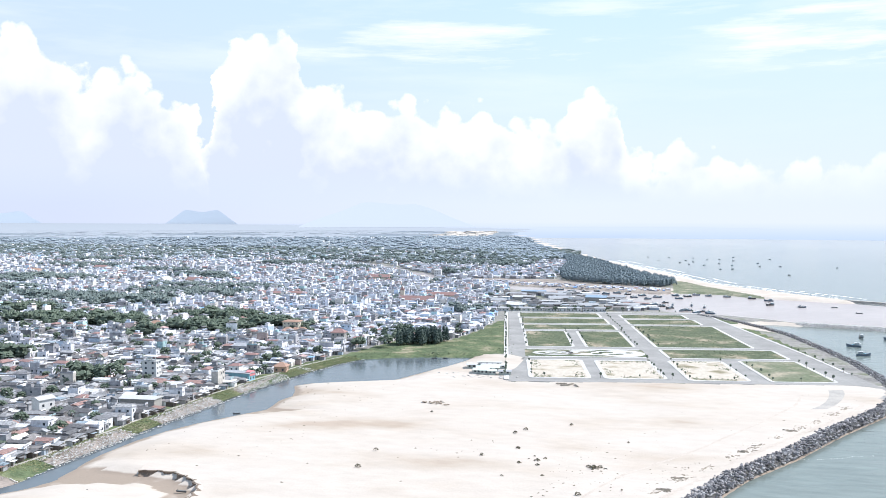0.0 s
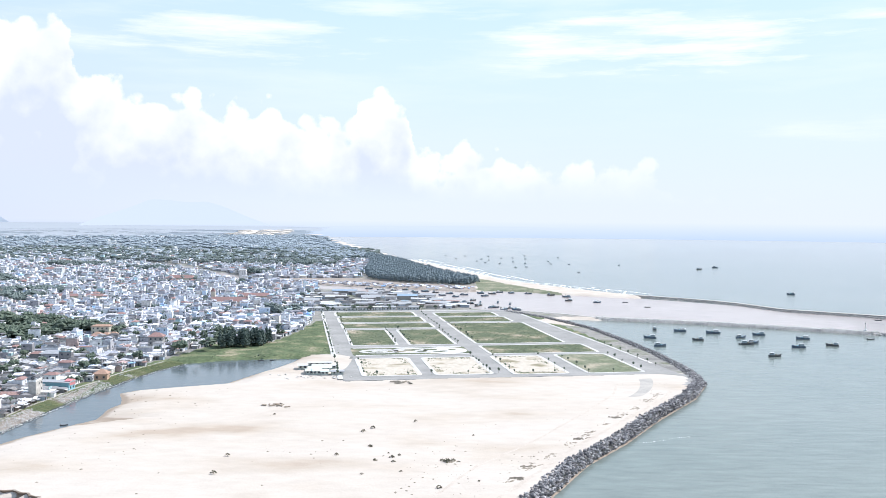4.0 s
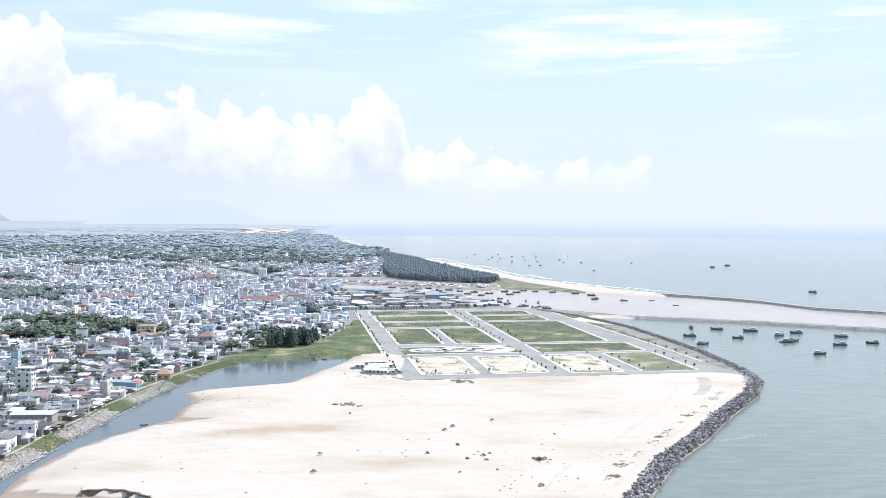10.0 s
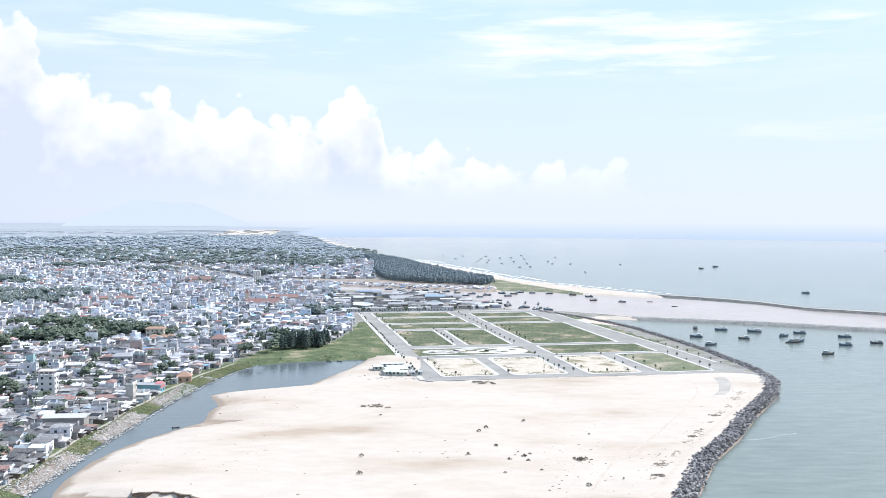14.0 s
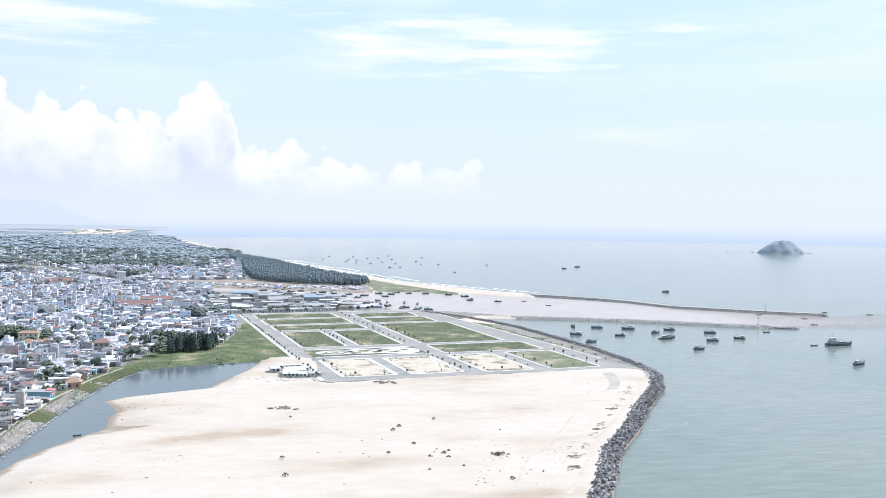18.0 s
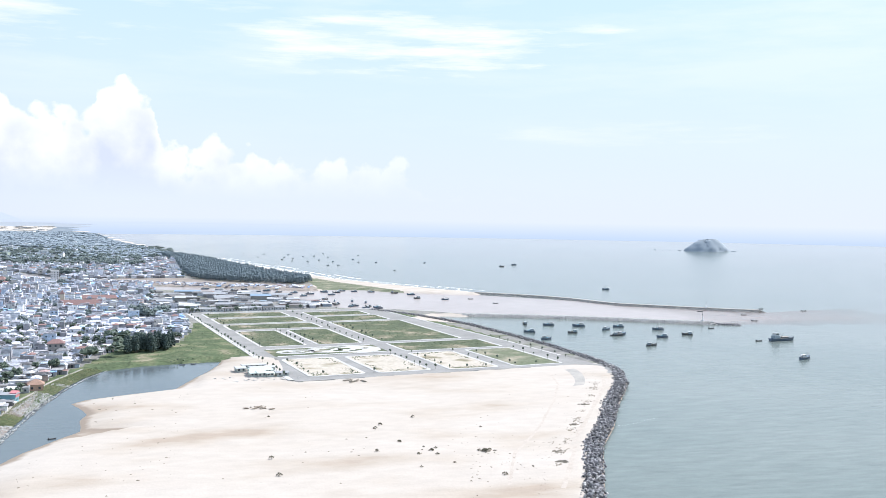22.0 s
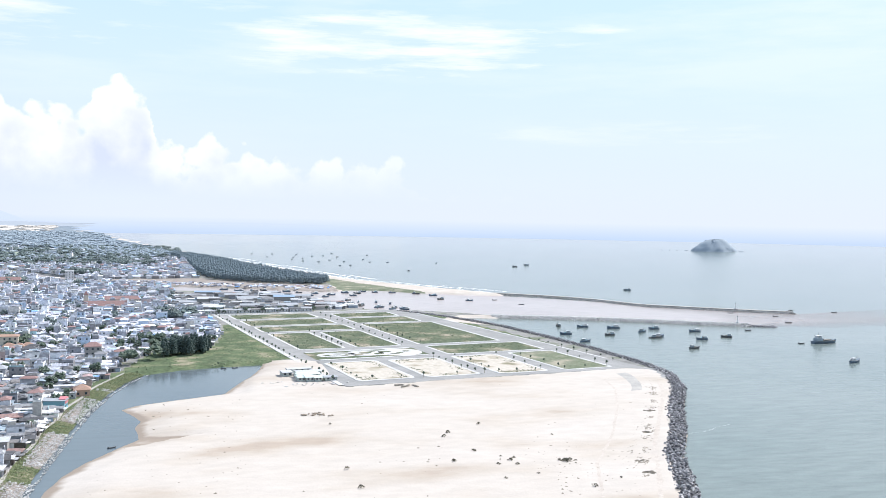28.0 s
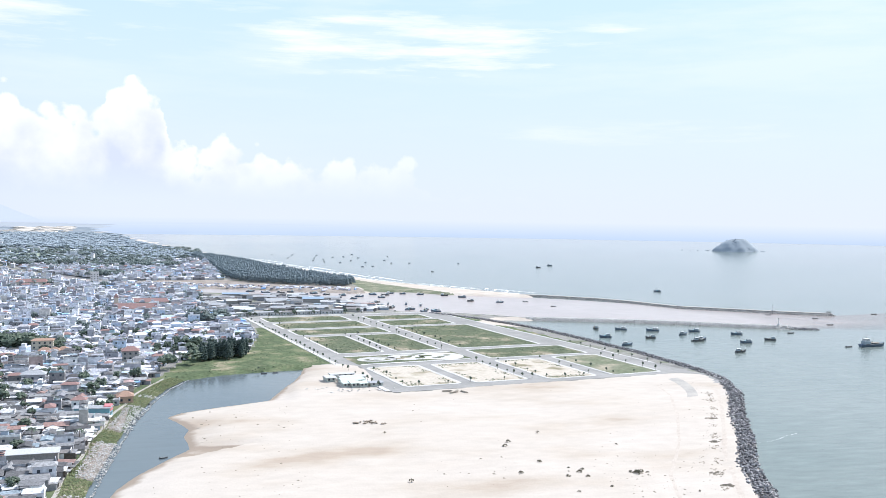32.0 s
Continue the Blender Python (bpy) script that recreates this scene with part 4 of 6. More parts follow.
breakwater([(290, 1266), (311, 1252), (346, 1222), (376, 1192), (403, 1152), (421, 1106), (434, 1076)], 8.5, 2.6, "curved stone breakwater joined to the beach", 1.1, JETTY_ROCK, 2.1, 4.0)
breakwater([(434, 1076), (465, 1052), (510, 1016), (572, 976)], 9.5, 2.8, "stone breakwater reaching out beside the river mouth", 1.15, JETTY_ROCK, 2.1, 4.5)
tagged(part("quay_wall", band([(120, 1046), (165, 1016), (205, 974)], 5.0, 2.2), JETTY_ROCK), "low stone quay at the harbour edge", "quay", "", "structure")


def beacon(x, y, z):
    base = thing("beacon", "slim white navigation post on the breakwater", "beacon", "beacons", at=pose(x, y, z))
    part("post", Geo().tube((0, 0, 0), (0, 0, 5.5), 0.35, 0.22, 8), WHITE, base)
    part("lamp_head", Geo().tube((0, 0, 5.5), (0, 0, 6.4), 0.5, 0.4, 8), METAL_DARK, base)
    part("footing", Geo().box(0, 0, -1.0, 2.2, 2.2, 1.3), WHITE, base)


beacon(433, 871, 4.2)
beacon(520, 1008, 3.6)


# ---- boats ----
def hull_geo(L, B, H, sheer=0.9):
    """A wooden hull from cross-sections, bow towards +x."""
    g, n = Geo(), 11
    for i in range(n):
        t = i / (n - 1)
        x = (t - 0.5) * L
        w = B / 2 * (0.74 + 0.26 * math.sin(min(t / 0.45, 1) * math.pi / 2)) * (1 if t < 0.55 else max(0.04, math.cos((t - 0.55) / 0.45 * math.pi / 2) ** 0.8))
        top = H * (0.55 + sheer * max(0, t - 0.45) ** 1.6 * 1.9 + 0.12 * (1 - t))
        rake = max(0, t - 0.8) * L * 0.12
        g.v += [(x, 0, -0.5), (x, -w * 0.62, -0.35), (x + rake, -w, top), (x + rake, w, top), (x, w * 0.62, -0.35)]
        if i:
            b = 5 * i
            g.f += [(b - 5 + j, b + j, b + (j + 1) % 5, b - 5 + (j + 1) % 5) for j in range(5)]
    g.f += [(0, 1, 2, 3, 4), tuple(5 * (n - 1) + j for j in (4, 3, 2, 1, 0))]
    return g


def fishing_boat(hull, cabin, label, L=14.0, B=4.2, H=2.6, cab_at=-0.22, group="moored fishing boats"):
    base = thing("fishing_boat", label, "boat", group)
    part("hull", hull_geo(L, B, H), hull, base)
    part("deck", Geo().box(-0.03 * L, 0, H * 0.62, L * 0.8, B * 0.74, 0.12), DECK, base)
    x = cab_at * L
    cab = part("wheelhouse", Geo().box(x, 0, H * 0.62, L * 0.3, B * 0.62, 2.3), cabin, base)
    part("cabin_roof", Geo().roof(x, 0, H * 0.62 + 2.3, L * 0.36, B * 0.8, 0.25, 0, 0.5, 0.14), CABIN_ROOF, cab)
    for k in (-1, 0, 1):
        part("window", Geo().box(x + k * L * 0.085, -B * 0.31 - 0.03, H * 0.62 + 1.2, L * 0.055, 0.08, 0.7), WINDOW, cab)
    part("window", Geo().box(x + L * 0.15 + 0.03, 0, H * 0.62 + 1.2, 0.08, B * 0.45, 0.7), WINDOW, cab)
    part("mast", Geo().tube((0.12 * L, 0, H * 0.6), (0.12 * L, 0, H * 0.6 + 4.6), 0.12, 0.06), METAL_DARK, base)
    part("boom", Geo().tube((0.12 * L, 0, H * 0.6 + 1.8), (0.38 * L, 0, H * 0.6 + 3.9), 0.09, 0.05), METAL_DARK, base)
    part("net_pile", Geo().lump((0.05 * L, 0, H * 0.62 + 0.4), 1.2, rng, 0.5, 0.25), TEAL if hull is HULL_BLUE else BUSH, base)
    part("awning", Geo().box(-0.42 * L, 0, H * 0.62 + 1.9, L * 0.12, B * 0.7, 0.1), CABIN_ROOF, base)
    return base


def small_boat(label):
    base = thing("rowing_boat", label, "boat", "small open boats")
    part("hull", hull_geo(7.0, 2.0, 1.1, 0.5), HULL_DARK, base)
    part("thwart", Geo().box(-0.6, 0, 0.55, 0.4, 1.5, 0.08), DECK, base)
    part("thwart", Geo().box(1.2, 0, 0.6, 0.4, 1.4, 0.08), DECK, base)
    part("engine", Geo().box(-2.8, 0, 0.5, 0.7, 0.6, 0.7), METAL_DARK, base)
    return base


def sized(ob, m, k):
    ob.matrix_basis = m @ Matrix.Scale(k, 4)
    return ob


FLEET = [fishing_boat(HULL_BLUE, CABIN, "blue wooden fishing boat with a grey wheelhouse at anchor"),
         fishing_boat(HULL_DARK, CABIN, "dark wooden fishing boat with a squat wheelhouse at anchor", 13.0, 4.0, 2.4, -0.25),
         fishing_boat(HULL_BLUE, WHITE, "blue fishing boat with a white wheelhouse at anchor", 15.5, 4.6, 2.8, -0.2)]
ROWER = small_boat("small dark open boat lying on the water")
ANCHORED = [(220, 830, 170), (238, 893, 95), (260, 881, 175), (217, 778, 10), (260, 818, 172), (288, 868, 178), (304, 836, 20), (296, 793, 5), (303, 800, 20), (327, 856, 178),
            (295, 724, 8), (358, 830, 178), (333, 775, 178), (367, 788, 165), (385, 634, 25)]
for i, (x, y, turn) in enumerate(ANCHORED):
    m = pose(x, y, 0.2, 0, 0, turn + rng.uniform(-5, 5))
    sized(FLEET[i] if i < 3 else copy_thing(FLEET[i % 3], m), m, rng.uniform(0.74, 0.86))
# out beyond the breakwater, and off the beach
for i, (x, y) in enumerate([(530, 1318), (572, 1950), (626, 2020), (560, 1500)][:3] + [(430, 2100), (297, 1814), (318, 2121), (285, 2255), (336, 2478), (210, 1999), (197, 2224), (142, 2307), (255, 2579), (211, 2440),
                            (60, 2370), (87, 2540), (126, 2367), (128, 2180), (160, 2144), (220, 2149), (33, 2545), (240, 2380), (180, 2420), (277, 2129), (185, 1985), (150, 2520), (110, 2250)]):
    sized(copy_thing(FLEET[i % 3], pose(0, 0, 0)), pose(x, y, 0.25, 0, 0, rng.choice((0, 180)) + rng.uniform(-25, 25)), 0.8 if i < 3 else 0.38)
# in the silty harbour
for i, (x, y) in enumerate([(194, 1191), (228, 1172), (199, 1248), (181, 1276), (151, 1296), (128, 1306), (100, 1290), (112, 1318), (84, 1300), (75, 1125), (60, 1270), (40, 1290), (20, 1305), (88, 1255), (48, 1240), (70, 1190),
                            (30, 1262), (-10, 1310), (-40, 1335), (-80, 1365), (5, 1325), (-25, 1350), (-60, 1340), (56, 1160), (66, 1145)]):
    sized(copy_thing(FLEET[(i + 1) % 3], pose(0, 0, 0)), pose(x, y, 0.2, 0, 0, rng.choice((0, 180)) + rng.uniform(-30, 30)), rng.uniform(0.6, 0.85))
ROWER.matrix_basis = pose(-161, 471, 0.1, 0, 0, 20) @ Matrix.Scale(0.55, 4)
for x, y, turn in ((-177, 558, 80), (-173, 594, 60), (-183, 530, 70), (-103, 686, 0), (-95, 688, 10), (280, 1115, 0), (265, 1177, 5), (420, 832, 0), (412, 737, 5), (500, 988, 175), (533, 946, 0), (508, 888, 165), (292, 794, 0), (600, 1010, 10), (640, 980, 170)):
    sized(copy_thing(ROWER, pose(0, 0, 0)), pose(x, y, 0.12, 0, 0, turn), 0.55 if x < 0 else 1.0)
for x, y, z, turn in ((-149, 322, 1.9, 8), (-117, 333, 0.9, 15), (-166, 391, 1.1, 160)):
    copy_thing(ROWER, pose(x, y, z, 0, 6, turn))

ship = thing("work_vessel", "long blue cargo vessel with a two-deck white bridge aft", "ship", at=pose(437, 738, 0.3, 0, 0, 6))
part("hull", hull_geo(27, 7, 3.0, 0.7), HULL_BLUE, ship)
part("deck", Geo().box(0.5, 0, 2.0, 20, 5.6, 0.2), DECK, ship)
bridge = part("bridge", Geo().box(-7.0, 0, 2.0, 6.5, 5.0, 2.6), CABIN, ship)
part("upper_bridge", Geo().box(-7.0, 0, 4.6, 4.4, 4.2, 2.2), WHITE, bridge)
part("bridge_roof", Geo().box(-7.0, 0, 6.8, 5.4, 5.0, 0.2), CABIN_ROOF, bridge)
for k in (-1.2, 0, 1.2):
    part("window", Geo().box(-7.0 + k, -2.13, 5.5, 0.9, 0.08, 0.8), WINDOW, bridge)
part("mast", Geo().tube((-7, 0, 7.0), (-7, 0, 10.5), 0.18, 0.08), METAL_DARK, ship)
part("cargo_hatch", Geo().box(3.0, 0, 2.2, 8.0, 4.0, 0.9), HULL_DARK, ship)
part("hatch_cover", Geo().box(3.0, 0, 3.1, 8.3, 4.3, 0.15), DECK, ship)
part("derrick", Geo().tube((-2, 0, 2.2), (2.5, 0, 6.5), 0.15, 0.1), METAL_DARK, ship)

# ---- trees ----
def crown_geo(kind, rng, n, big=1.0):
    g = Geo()
    for _ in range(n):
        if kind == "pine":
            t = rng.random() ** 0.8
            r = (1 - t) ** 0.85 * 2.6 + 0.2
            a, q = rng.uniform(0, 6.28), rng.random() ** 0.5
            g.lump((r * q * math.cos(a), r * q * math.sin(a), 2.2 + 11 * t), big * rng.uniform(0.55, 1.05), rng, 1.2, 0.45, 0)
        elif kind == "palm":
            a = rng.uniform(0, 6.28)
            drop, reach = rng.uniform(-0.9, 0.5), rng.uniform(2.2, 3.2)
            w = 0.45
            ca, sa = math.cos(a), math.sin(a)
            pts = []
            for s, zz in ((0, 0), (0.5, 0.55 + drop * 0.2), (1, -0.5 + drop)):
                for q in (-1, 1):
                    wd = w * (1 - 0.6 * s)
                    pts.append((ca * reach * s - sa * q * wd, sa * reach * s + ca * q * wd, 7.2 + zz))
            g.add(pts, [(0, 1, 3, 2), (2, 3, 5, 4)])
        else:
            a, b, q = rng.uniform(0, 6.28), rng.uniform(-0.5, 1.5), 0.45 + 0.55 * rng.random() ** 0.5
            r = 3.1 * math.cos(b * 0.8)
            g.lump((r * q * math.cos(a), r * q * math.sin(a), 4.6 + 2.3 * q * math.sin(b)), big * rng.uniform(0.5, 1.0), rng, 0.8, 0.45, 0)
    return g


def trunk_geo(kind, rng):
    g = Geo()
    if kind == "pine":
        return g.tube((0, 0, -0.3), (0.1, 0, 12), 0.28, 0.06)
    if kind == "palm":
        return g.tube((0, 0, -0.3), (0.3, 0.1, 3.6), 0.24, 0.18).tube((0.3, 0.1, 3.6), (0, 0, 7.3), 0.18, 0.15)
    g.tube((0, 0, -0.3), (0, 0, 2.6), 0.32, 0.22)
    for k in range(4):
        a = k * 1.57 + rng.uniform(-0.4, 0.4)
        g.tube((0, 0, 2.4), (1.5 * math.cos(a), 1.5 * math.sin(a), 4.6), 0.16, 0.06, 5)
    return g


rng = random.Random(5)
TREE_LABEL = {"pine": "tall feathery dark green casuarina tree", "broad": "rounded dark green leafy tree between houses", "palm": "coconut palm with drooping fronds among roofs"}
TREES = {}
for kind, count, mat in (("pine", 110, NEAR_PINE), ("broad", 85, FOLIAGE), ("palm", 16, FOLIAGE)):
    TREES[kind] = []
    for _ in range(3):
        TREES[kind].append((crown_geo(kind, rng, count).mesh("crown", mat), trunk_geo(kind, rng).mesh("trunk", BARK)))
SMALL = {kind: [crown_geo(kind, rng, c, 1.5) for _ in range(4)] for kind, c in (("pine", 26), ("broad", 26), ("palm", 10))}
SMALL["far"] = [crown_geo("broad", rng, 9, 2.2) for _ in range(5)]


def tree(kind, x, y, z, size, group, turn=0.0):
    crown, trunk = rng.choice(TREES[kind])
    base = thing("tree" if kind == "broad" else ("casuarina_tree" if kind == "pine" else "palm_tree"), TREE_LABEL[kind], "tree", group)
    base.matrix_basis = Matrix.LocRotScale((x, y, z), Euler((0, 0, turn)), (size, size, size * rng.uniform(0.9, 1.1)))
    part("trunk", trunk, BARK, base)
    part("crown", crown, FOLIAGE, base)


def scatter(geo, kind, x, y, z, size, wide=1.0):
    src, a = rng.choice(SMALL[kind]), rng.uniform(0, 6.28)
    c, s = math.cos(a) * size * wide, math.sin(a) * size * wide
    h = size * rng.uniform(0.85, 1.2)
    geo.add([(x + c * px - s * py, y + s * px + c * py, z + h * pz) for px, py, pz in src.v], src.f)


# the stand of casuarinas beside the pond
for _ in range(74):
    x, y = rng.uniform(-1, 1), rng.uniform(-1, 1)
    if x * x + y * y < 1:
        tree("pine", -128 + 17 * x + 4 * y, 748 + 19 * y + 8 * x, LAND, rng.uniform(0.72, 1.02), "stand by the pond", rng.uniform(0, 6))
# the wood behind the beach, in the haze-paled foliage colour
WOOD = [(-118, 1740), (-106, 1640), (-93, 1545), (-60, 1497), (-14, 1464), (40, 1434), (72, 1432), (90, 1480), (54, 1590), (19, 1711), (-39, 1971), (-116, 2290), (-165, 2420), (-172, 2330), (-130, 1991)]
wood = Geo()
for _ in range(12500):
    y = rng.uniform(1425, 2420)
    x = rng.uniform(-178, 92)
    if inside(WOOD, np.array([x]), np.array([y]))[0]:
        d, z, k = drawn_in((x, y), LAND)
        scatter(wood, "pine", d[0], d[1], float(z), rng.uniform(0.66, 0.84), 1.4)
stuff("beach_wood", wood, HAZED_CASUARINA, "dense casuarina wood behind the beach, paled blue for haze", "wood")

# saplings along the streets, each tied to a stake
sap_crown = Geo()
for _ in range(12):
    sap_crown.lump((rng.uniform(-0.6, 0.6), rng.uniform(-0.6, 0.6), rng.uniform(1.9, 3.6)), rng.uniform(0.35, 0.6), rng, 1.0, 0.4, 0)
sapling = thing("sapling", "young dark street tree tied to a stake in the pavement", "tree", "street saplings")
part("trunk", Geo().tube((0, 0, -0.1), (0, 0, 2.4), 0.07, 0.05), BARK, sapling)
part("crown", sap_crown, FOLIAGE, sapling)
part("stake", Geo().tube((0.25, 0, -0.1), (0.05, 0, 1.6), 0.05, 0.04), BARK, sapling)
spots = []
for u, v0, v1, step in ((-15, 5, 410, 13), (2.5, 10, 75, 16), (88, 5, 78, 11), (104, 3, 76, 14), (92, 255, 400, 17), (107, 150, 290, 17), (90, 148, 250, 14), (39, 150, 248, 16), (51, 150, 248, 18), (2, 150, 400, 22), (212, 20, 150, 16), (194, 0, 80, 17), (155, 5, 76, 19), (140, 5, 76, 22)):
    v = v0
    while v < v1:
        spots.append((u + rng.uniform(-0.8, 0.8), v + rng.uniform(-2, 2)))
        v += step * rng.uniform(0.8, 1.35)
for v, u0, u1 in ((2.2, 10, 195), (416.5, -8, 190)):
    u = u0
    while u < u1:
        spots.append((u, v - (5 if 100 < u and v < 10 else 0)))
        u += rng.uniform(14, 26)
for i, (u, v) in enumerate(spots):
    m = pose(*site(u, v), LAND + 0.2, 0, 0, rng.uniform(0, 360)) @ Matrix.Scale(rng.uniform(0.65, 1.1), 4)
    if i == 0:
        sapling.matrix_basis = m
    else:
        o = copy_thing(sapling, m)
        o.matrix_basis = m

# ---- the town ----
rng = random.Random(21)
PANE = Geo().box(0, 0, 0, 1.15, 0.12, 1.25).mesh("window", WINDOW)
LEAF = Geo().box(0, 0, 0, 1.2, 0.12, 2.1).mesh("door", DOOR)
TANK = Geo().tube((-0.75, 0, 0.7), (0.75, 0, 0.7), 0.55, 0.55, 10).mesh("water_tank", STEEL)


def house_plan(rng, L, W, low=0.70, tall=False):
    """A house by its parts, at its own origin: walls, roof and where its openings and tank stand."""
    roll = rng.random()
    walls, roof, openings, tank, style = Geo(), Geo(), [], None, "sheet"
    floors = 1
    if roll < low:
        h = rng.choice((rng.uniform(2.6, 3.4), rng.uniform(2.6, 3.4), rng.uniform(3.4, 5.0)))
        walls.box(0, 0, -0.4, L, W, h + 0.4)
        if rng.random() < 0.7:
            roof.roof(0, 0, h, L + 0.8, W + 0.9, W * rng.uniform(0.12, 0.26), 0, 0, 0.12)
        else:
            roof.lean(0, 0, h, L + 0.8, W + 0.8, rng.uniform(0.5, 1.1), 0, 0.12)
        if rng.random() < 0.55:
            s = rng.choice((-1, 1))
            walls.box(s * (L / 2 + 1.4), rng.uniform(-0.6, 0.6), -0.4, 2.8, W * 0.75, 2.7)
            roof.lean(s * (L / 2 + 1.6), 0, 2.45, 3.4, W * 0.95, 0.25, 0, 0.1)
        for _ in range(rng.choice((1, 1, 2, 3))):
            px, py = rng.uniform(-0.4, 0.4) * L, rng.choice((-1, 1)) * (W / 2 + 0.6)
            roof.lean(px, py, h - rng.uniform(0.3, 0.9), L * rng.uniform(0.25, 0.6), rng.uniform(1.8, 3.2), rng.uniform(-0.4, 0.4), 0, 0.09)
        if rng.random() < 0.35:
            walls.box(L / 2 - 0.1, 0, h - 0.2, 0.25, W + 0.5, rng.uniform(1.0, 1.9))
    elif roll < 0.915:
        floors = rng.choice((1, 2, 2, 2, 3, 3) if tall else (1, 1, 2, 2, 2, 3)) if L < 11 else rng.choice((1, 2))
        h = 3.4 * floors
        walls.box(0, 0, -0.4, L, W, h + 0.4)
        for cx, cy, sx, sy in ((0, -W / 2 + 0.1, L + 0.1, 0.2), (0, W / 2 - 0.1, L + 0.1, 0.2), (-L / 2 + 0.1, 0, 0.2, W - 0.5), (L / 2 - 0.1, 0, 0.2, W - 0.5)):
            walls.box(cx, cy, h - 0.1, sx, sy, 1.0)
        roof.box(0, 0, h, L - 0.5, W - 0.5, 0.08)
        if rng.random() < 0.6:
            walls.box(-L * 0.2, 0, h, 3.0, W * 0.55, 2.5)
            roof.box(-L * 0.2, 0, h + 2.5, 3.6, W * 0.65, 0.18)
        elif rng.random() < 0.5:
            roof.roof(L * 0.1, 0, h + 2.2, L * 0.7, W + 0.2, 0.7, 0, 0, 0.1)
        tank = (L * rng.uniform(0.05, 0.35), 0, h + 0.1)
        style = "flat"
    else:
        floors = rng.choice((1, 2))
        h = 3.5 * floors
        walls.box(0, 0, -0.4, L * 0.85, W * 1.1, h + 0.4)
        roof.roof(0, 0, h, L * 0.85 + 1.2, W * 1.1 + 1.2, W * 0.24, 0, W * 0.4, 0.15)
        style = "tile" if rng.random() < 0.42 else "sheet"
        L, W = L * 0.85, W * 1.1
    for f in range(floors):
        z = 3.4 * f
        n = max(2, int(L / 3.4))
        for k in range(n):
            x = (k + 0.5) / n * L - L / 2
            if f == 0 and k == n // 2:
                openings.append(("door", x, -W / 2 - 0.03, z, 0.0))
            elif rng.random() < 0.42:
                openings.append(("window", x, -W / 2 - 0.03, z + 1.05, 0.0))
        if rng.random() < 0.8:
            openings.append(("window", L / 2 + 0.03, rng.uniform(-0.2, 0.2) * W, z + 1.05, math.pi / 2))
    return walls, roof, openings, tank, style, floors


def right_edge(y):
    for y0, y1, x0, x1 in ((300, 400, -202, -201), (400, 560, -201, -195), (560, 640, -194, -180), (640, 730, -180, -166), (730, 770, -158, -152), (770, 800, -116, -105), (800, 900, -105, -98), (900, 1010, -98, -113), (1010, 1040, -114, -114)):
        if y0 <= y < y1:
            return x0 + (x1 - x0) * (y - y0) / (y1 - y0)
    return -130 if y < 1320 else -112 - 0.042 * max(0.0, y - 1560)


GREENS = [(-905, 1310, 85, 30), (-575, 990, 85, 26), (-497, 785, 58, 18), (-428, 788, 36, 14), (-335, 766, 40, 11), (-290, 805, 34, 10), (-370, 720, 12, 6), (-530, 1092, 85, 22), (-690, 1420, 44, 20), (-628, 1378, 16, 12),
          (-809, 1105, 40, 22), (-899, 1228, 30, 16), (-612, 880, 42, 16), (-700, 1010, 60, 18), (-560, 781, 30, 14), (-590, 1193, 50, 12), (-400, 585, 22, 10), (-284, 520, 24, 7), (-489, 1190, 40, 10), (-360, 852, 40, 10),
          (-701, 1820, 60, 30), (-1050, 1640, 90, 22), (-1200, 1900, 120, 24), (-362, 1425, 22, 10), (-300, 1640, 26, 14), (-520, 1700, 50, 14), (-830, 1540, 70, 14), (-250, 1900, 60, 16), (-420, 1960, 70, 16), (-640, 2060, 90, 18),
          (-141, 965, 14, 8), (-152, 760, 6, 22), (-165, 700, 6, 14)]
FIELDS = [(-560, 950, 60, 10), (-690, 890, 85, 26), (-960, 1270, 75, 30), (-1420, 2760, 330, 90), (-700, 2780, 230, 90), (-560, 2450, 120, 70), (-428, 2360, 42, 36), (-349, 2415, 16, 14), (-1000, 2330, 200, 30)]
LANDMARKS = [(-199, 557, 17, 8), (-187, 592, 8, 7), (-254, 540, 9, 8), (-254, 772, 16, 14), (-194, 724, 12, 10), (-212, 1050, 26, 12), (-203, 1132, 26, 12), (-228, 750, 14, 8), (-258, 432, 12, 8), (-215, 462, 17, 8),
             (-639, 1312, 24, 16), (-683, 1290, 15, 16), (-415, 1120, 36, 13), (-392, 790, 18, 11), (-719, 1552, 12, 12), (-632, 1574, 12, 12), (-306, 1532, 10, 12), (-995, 1590, 16, 12), (-1074, 1496, 16, 12), (-666, 1640, 20, 12)]


def settled(x, y):
    """How closely the houses stand: dense in town, thinning out into the country."""
    if x > -250:
        edge = 2250 + 2.2 * min(120.0, x + 250)
    elif x > -600:
        edge = 2080 + 0.85 * max(0.0, -x - 345)
    else:
        edge = 2300
    if y < edge - 250:
        return 1.0
    return max(0.16 if x < -600 else 0.05, 0.75 * (edge - y) / 250)


def in_ellipses(shapes, x, y, grow=1.0):
    return any(((x - a) / (p * grow)) ** 2 + ((y - b) / (q * grow)) ** 2 < 1 for a, b, p, q in shapes)


cells = []
y, row = 336.0, 0
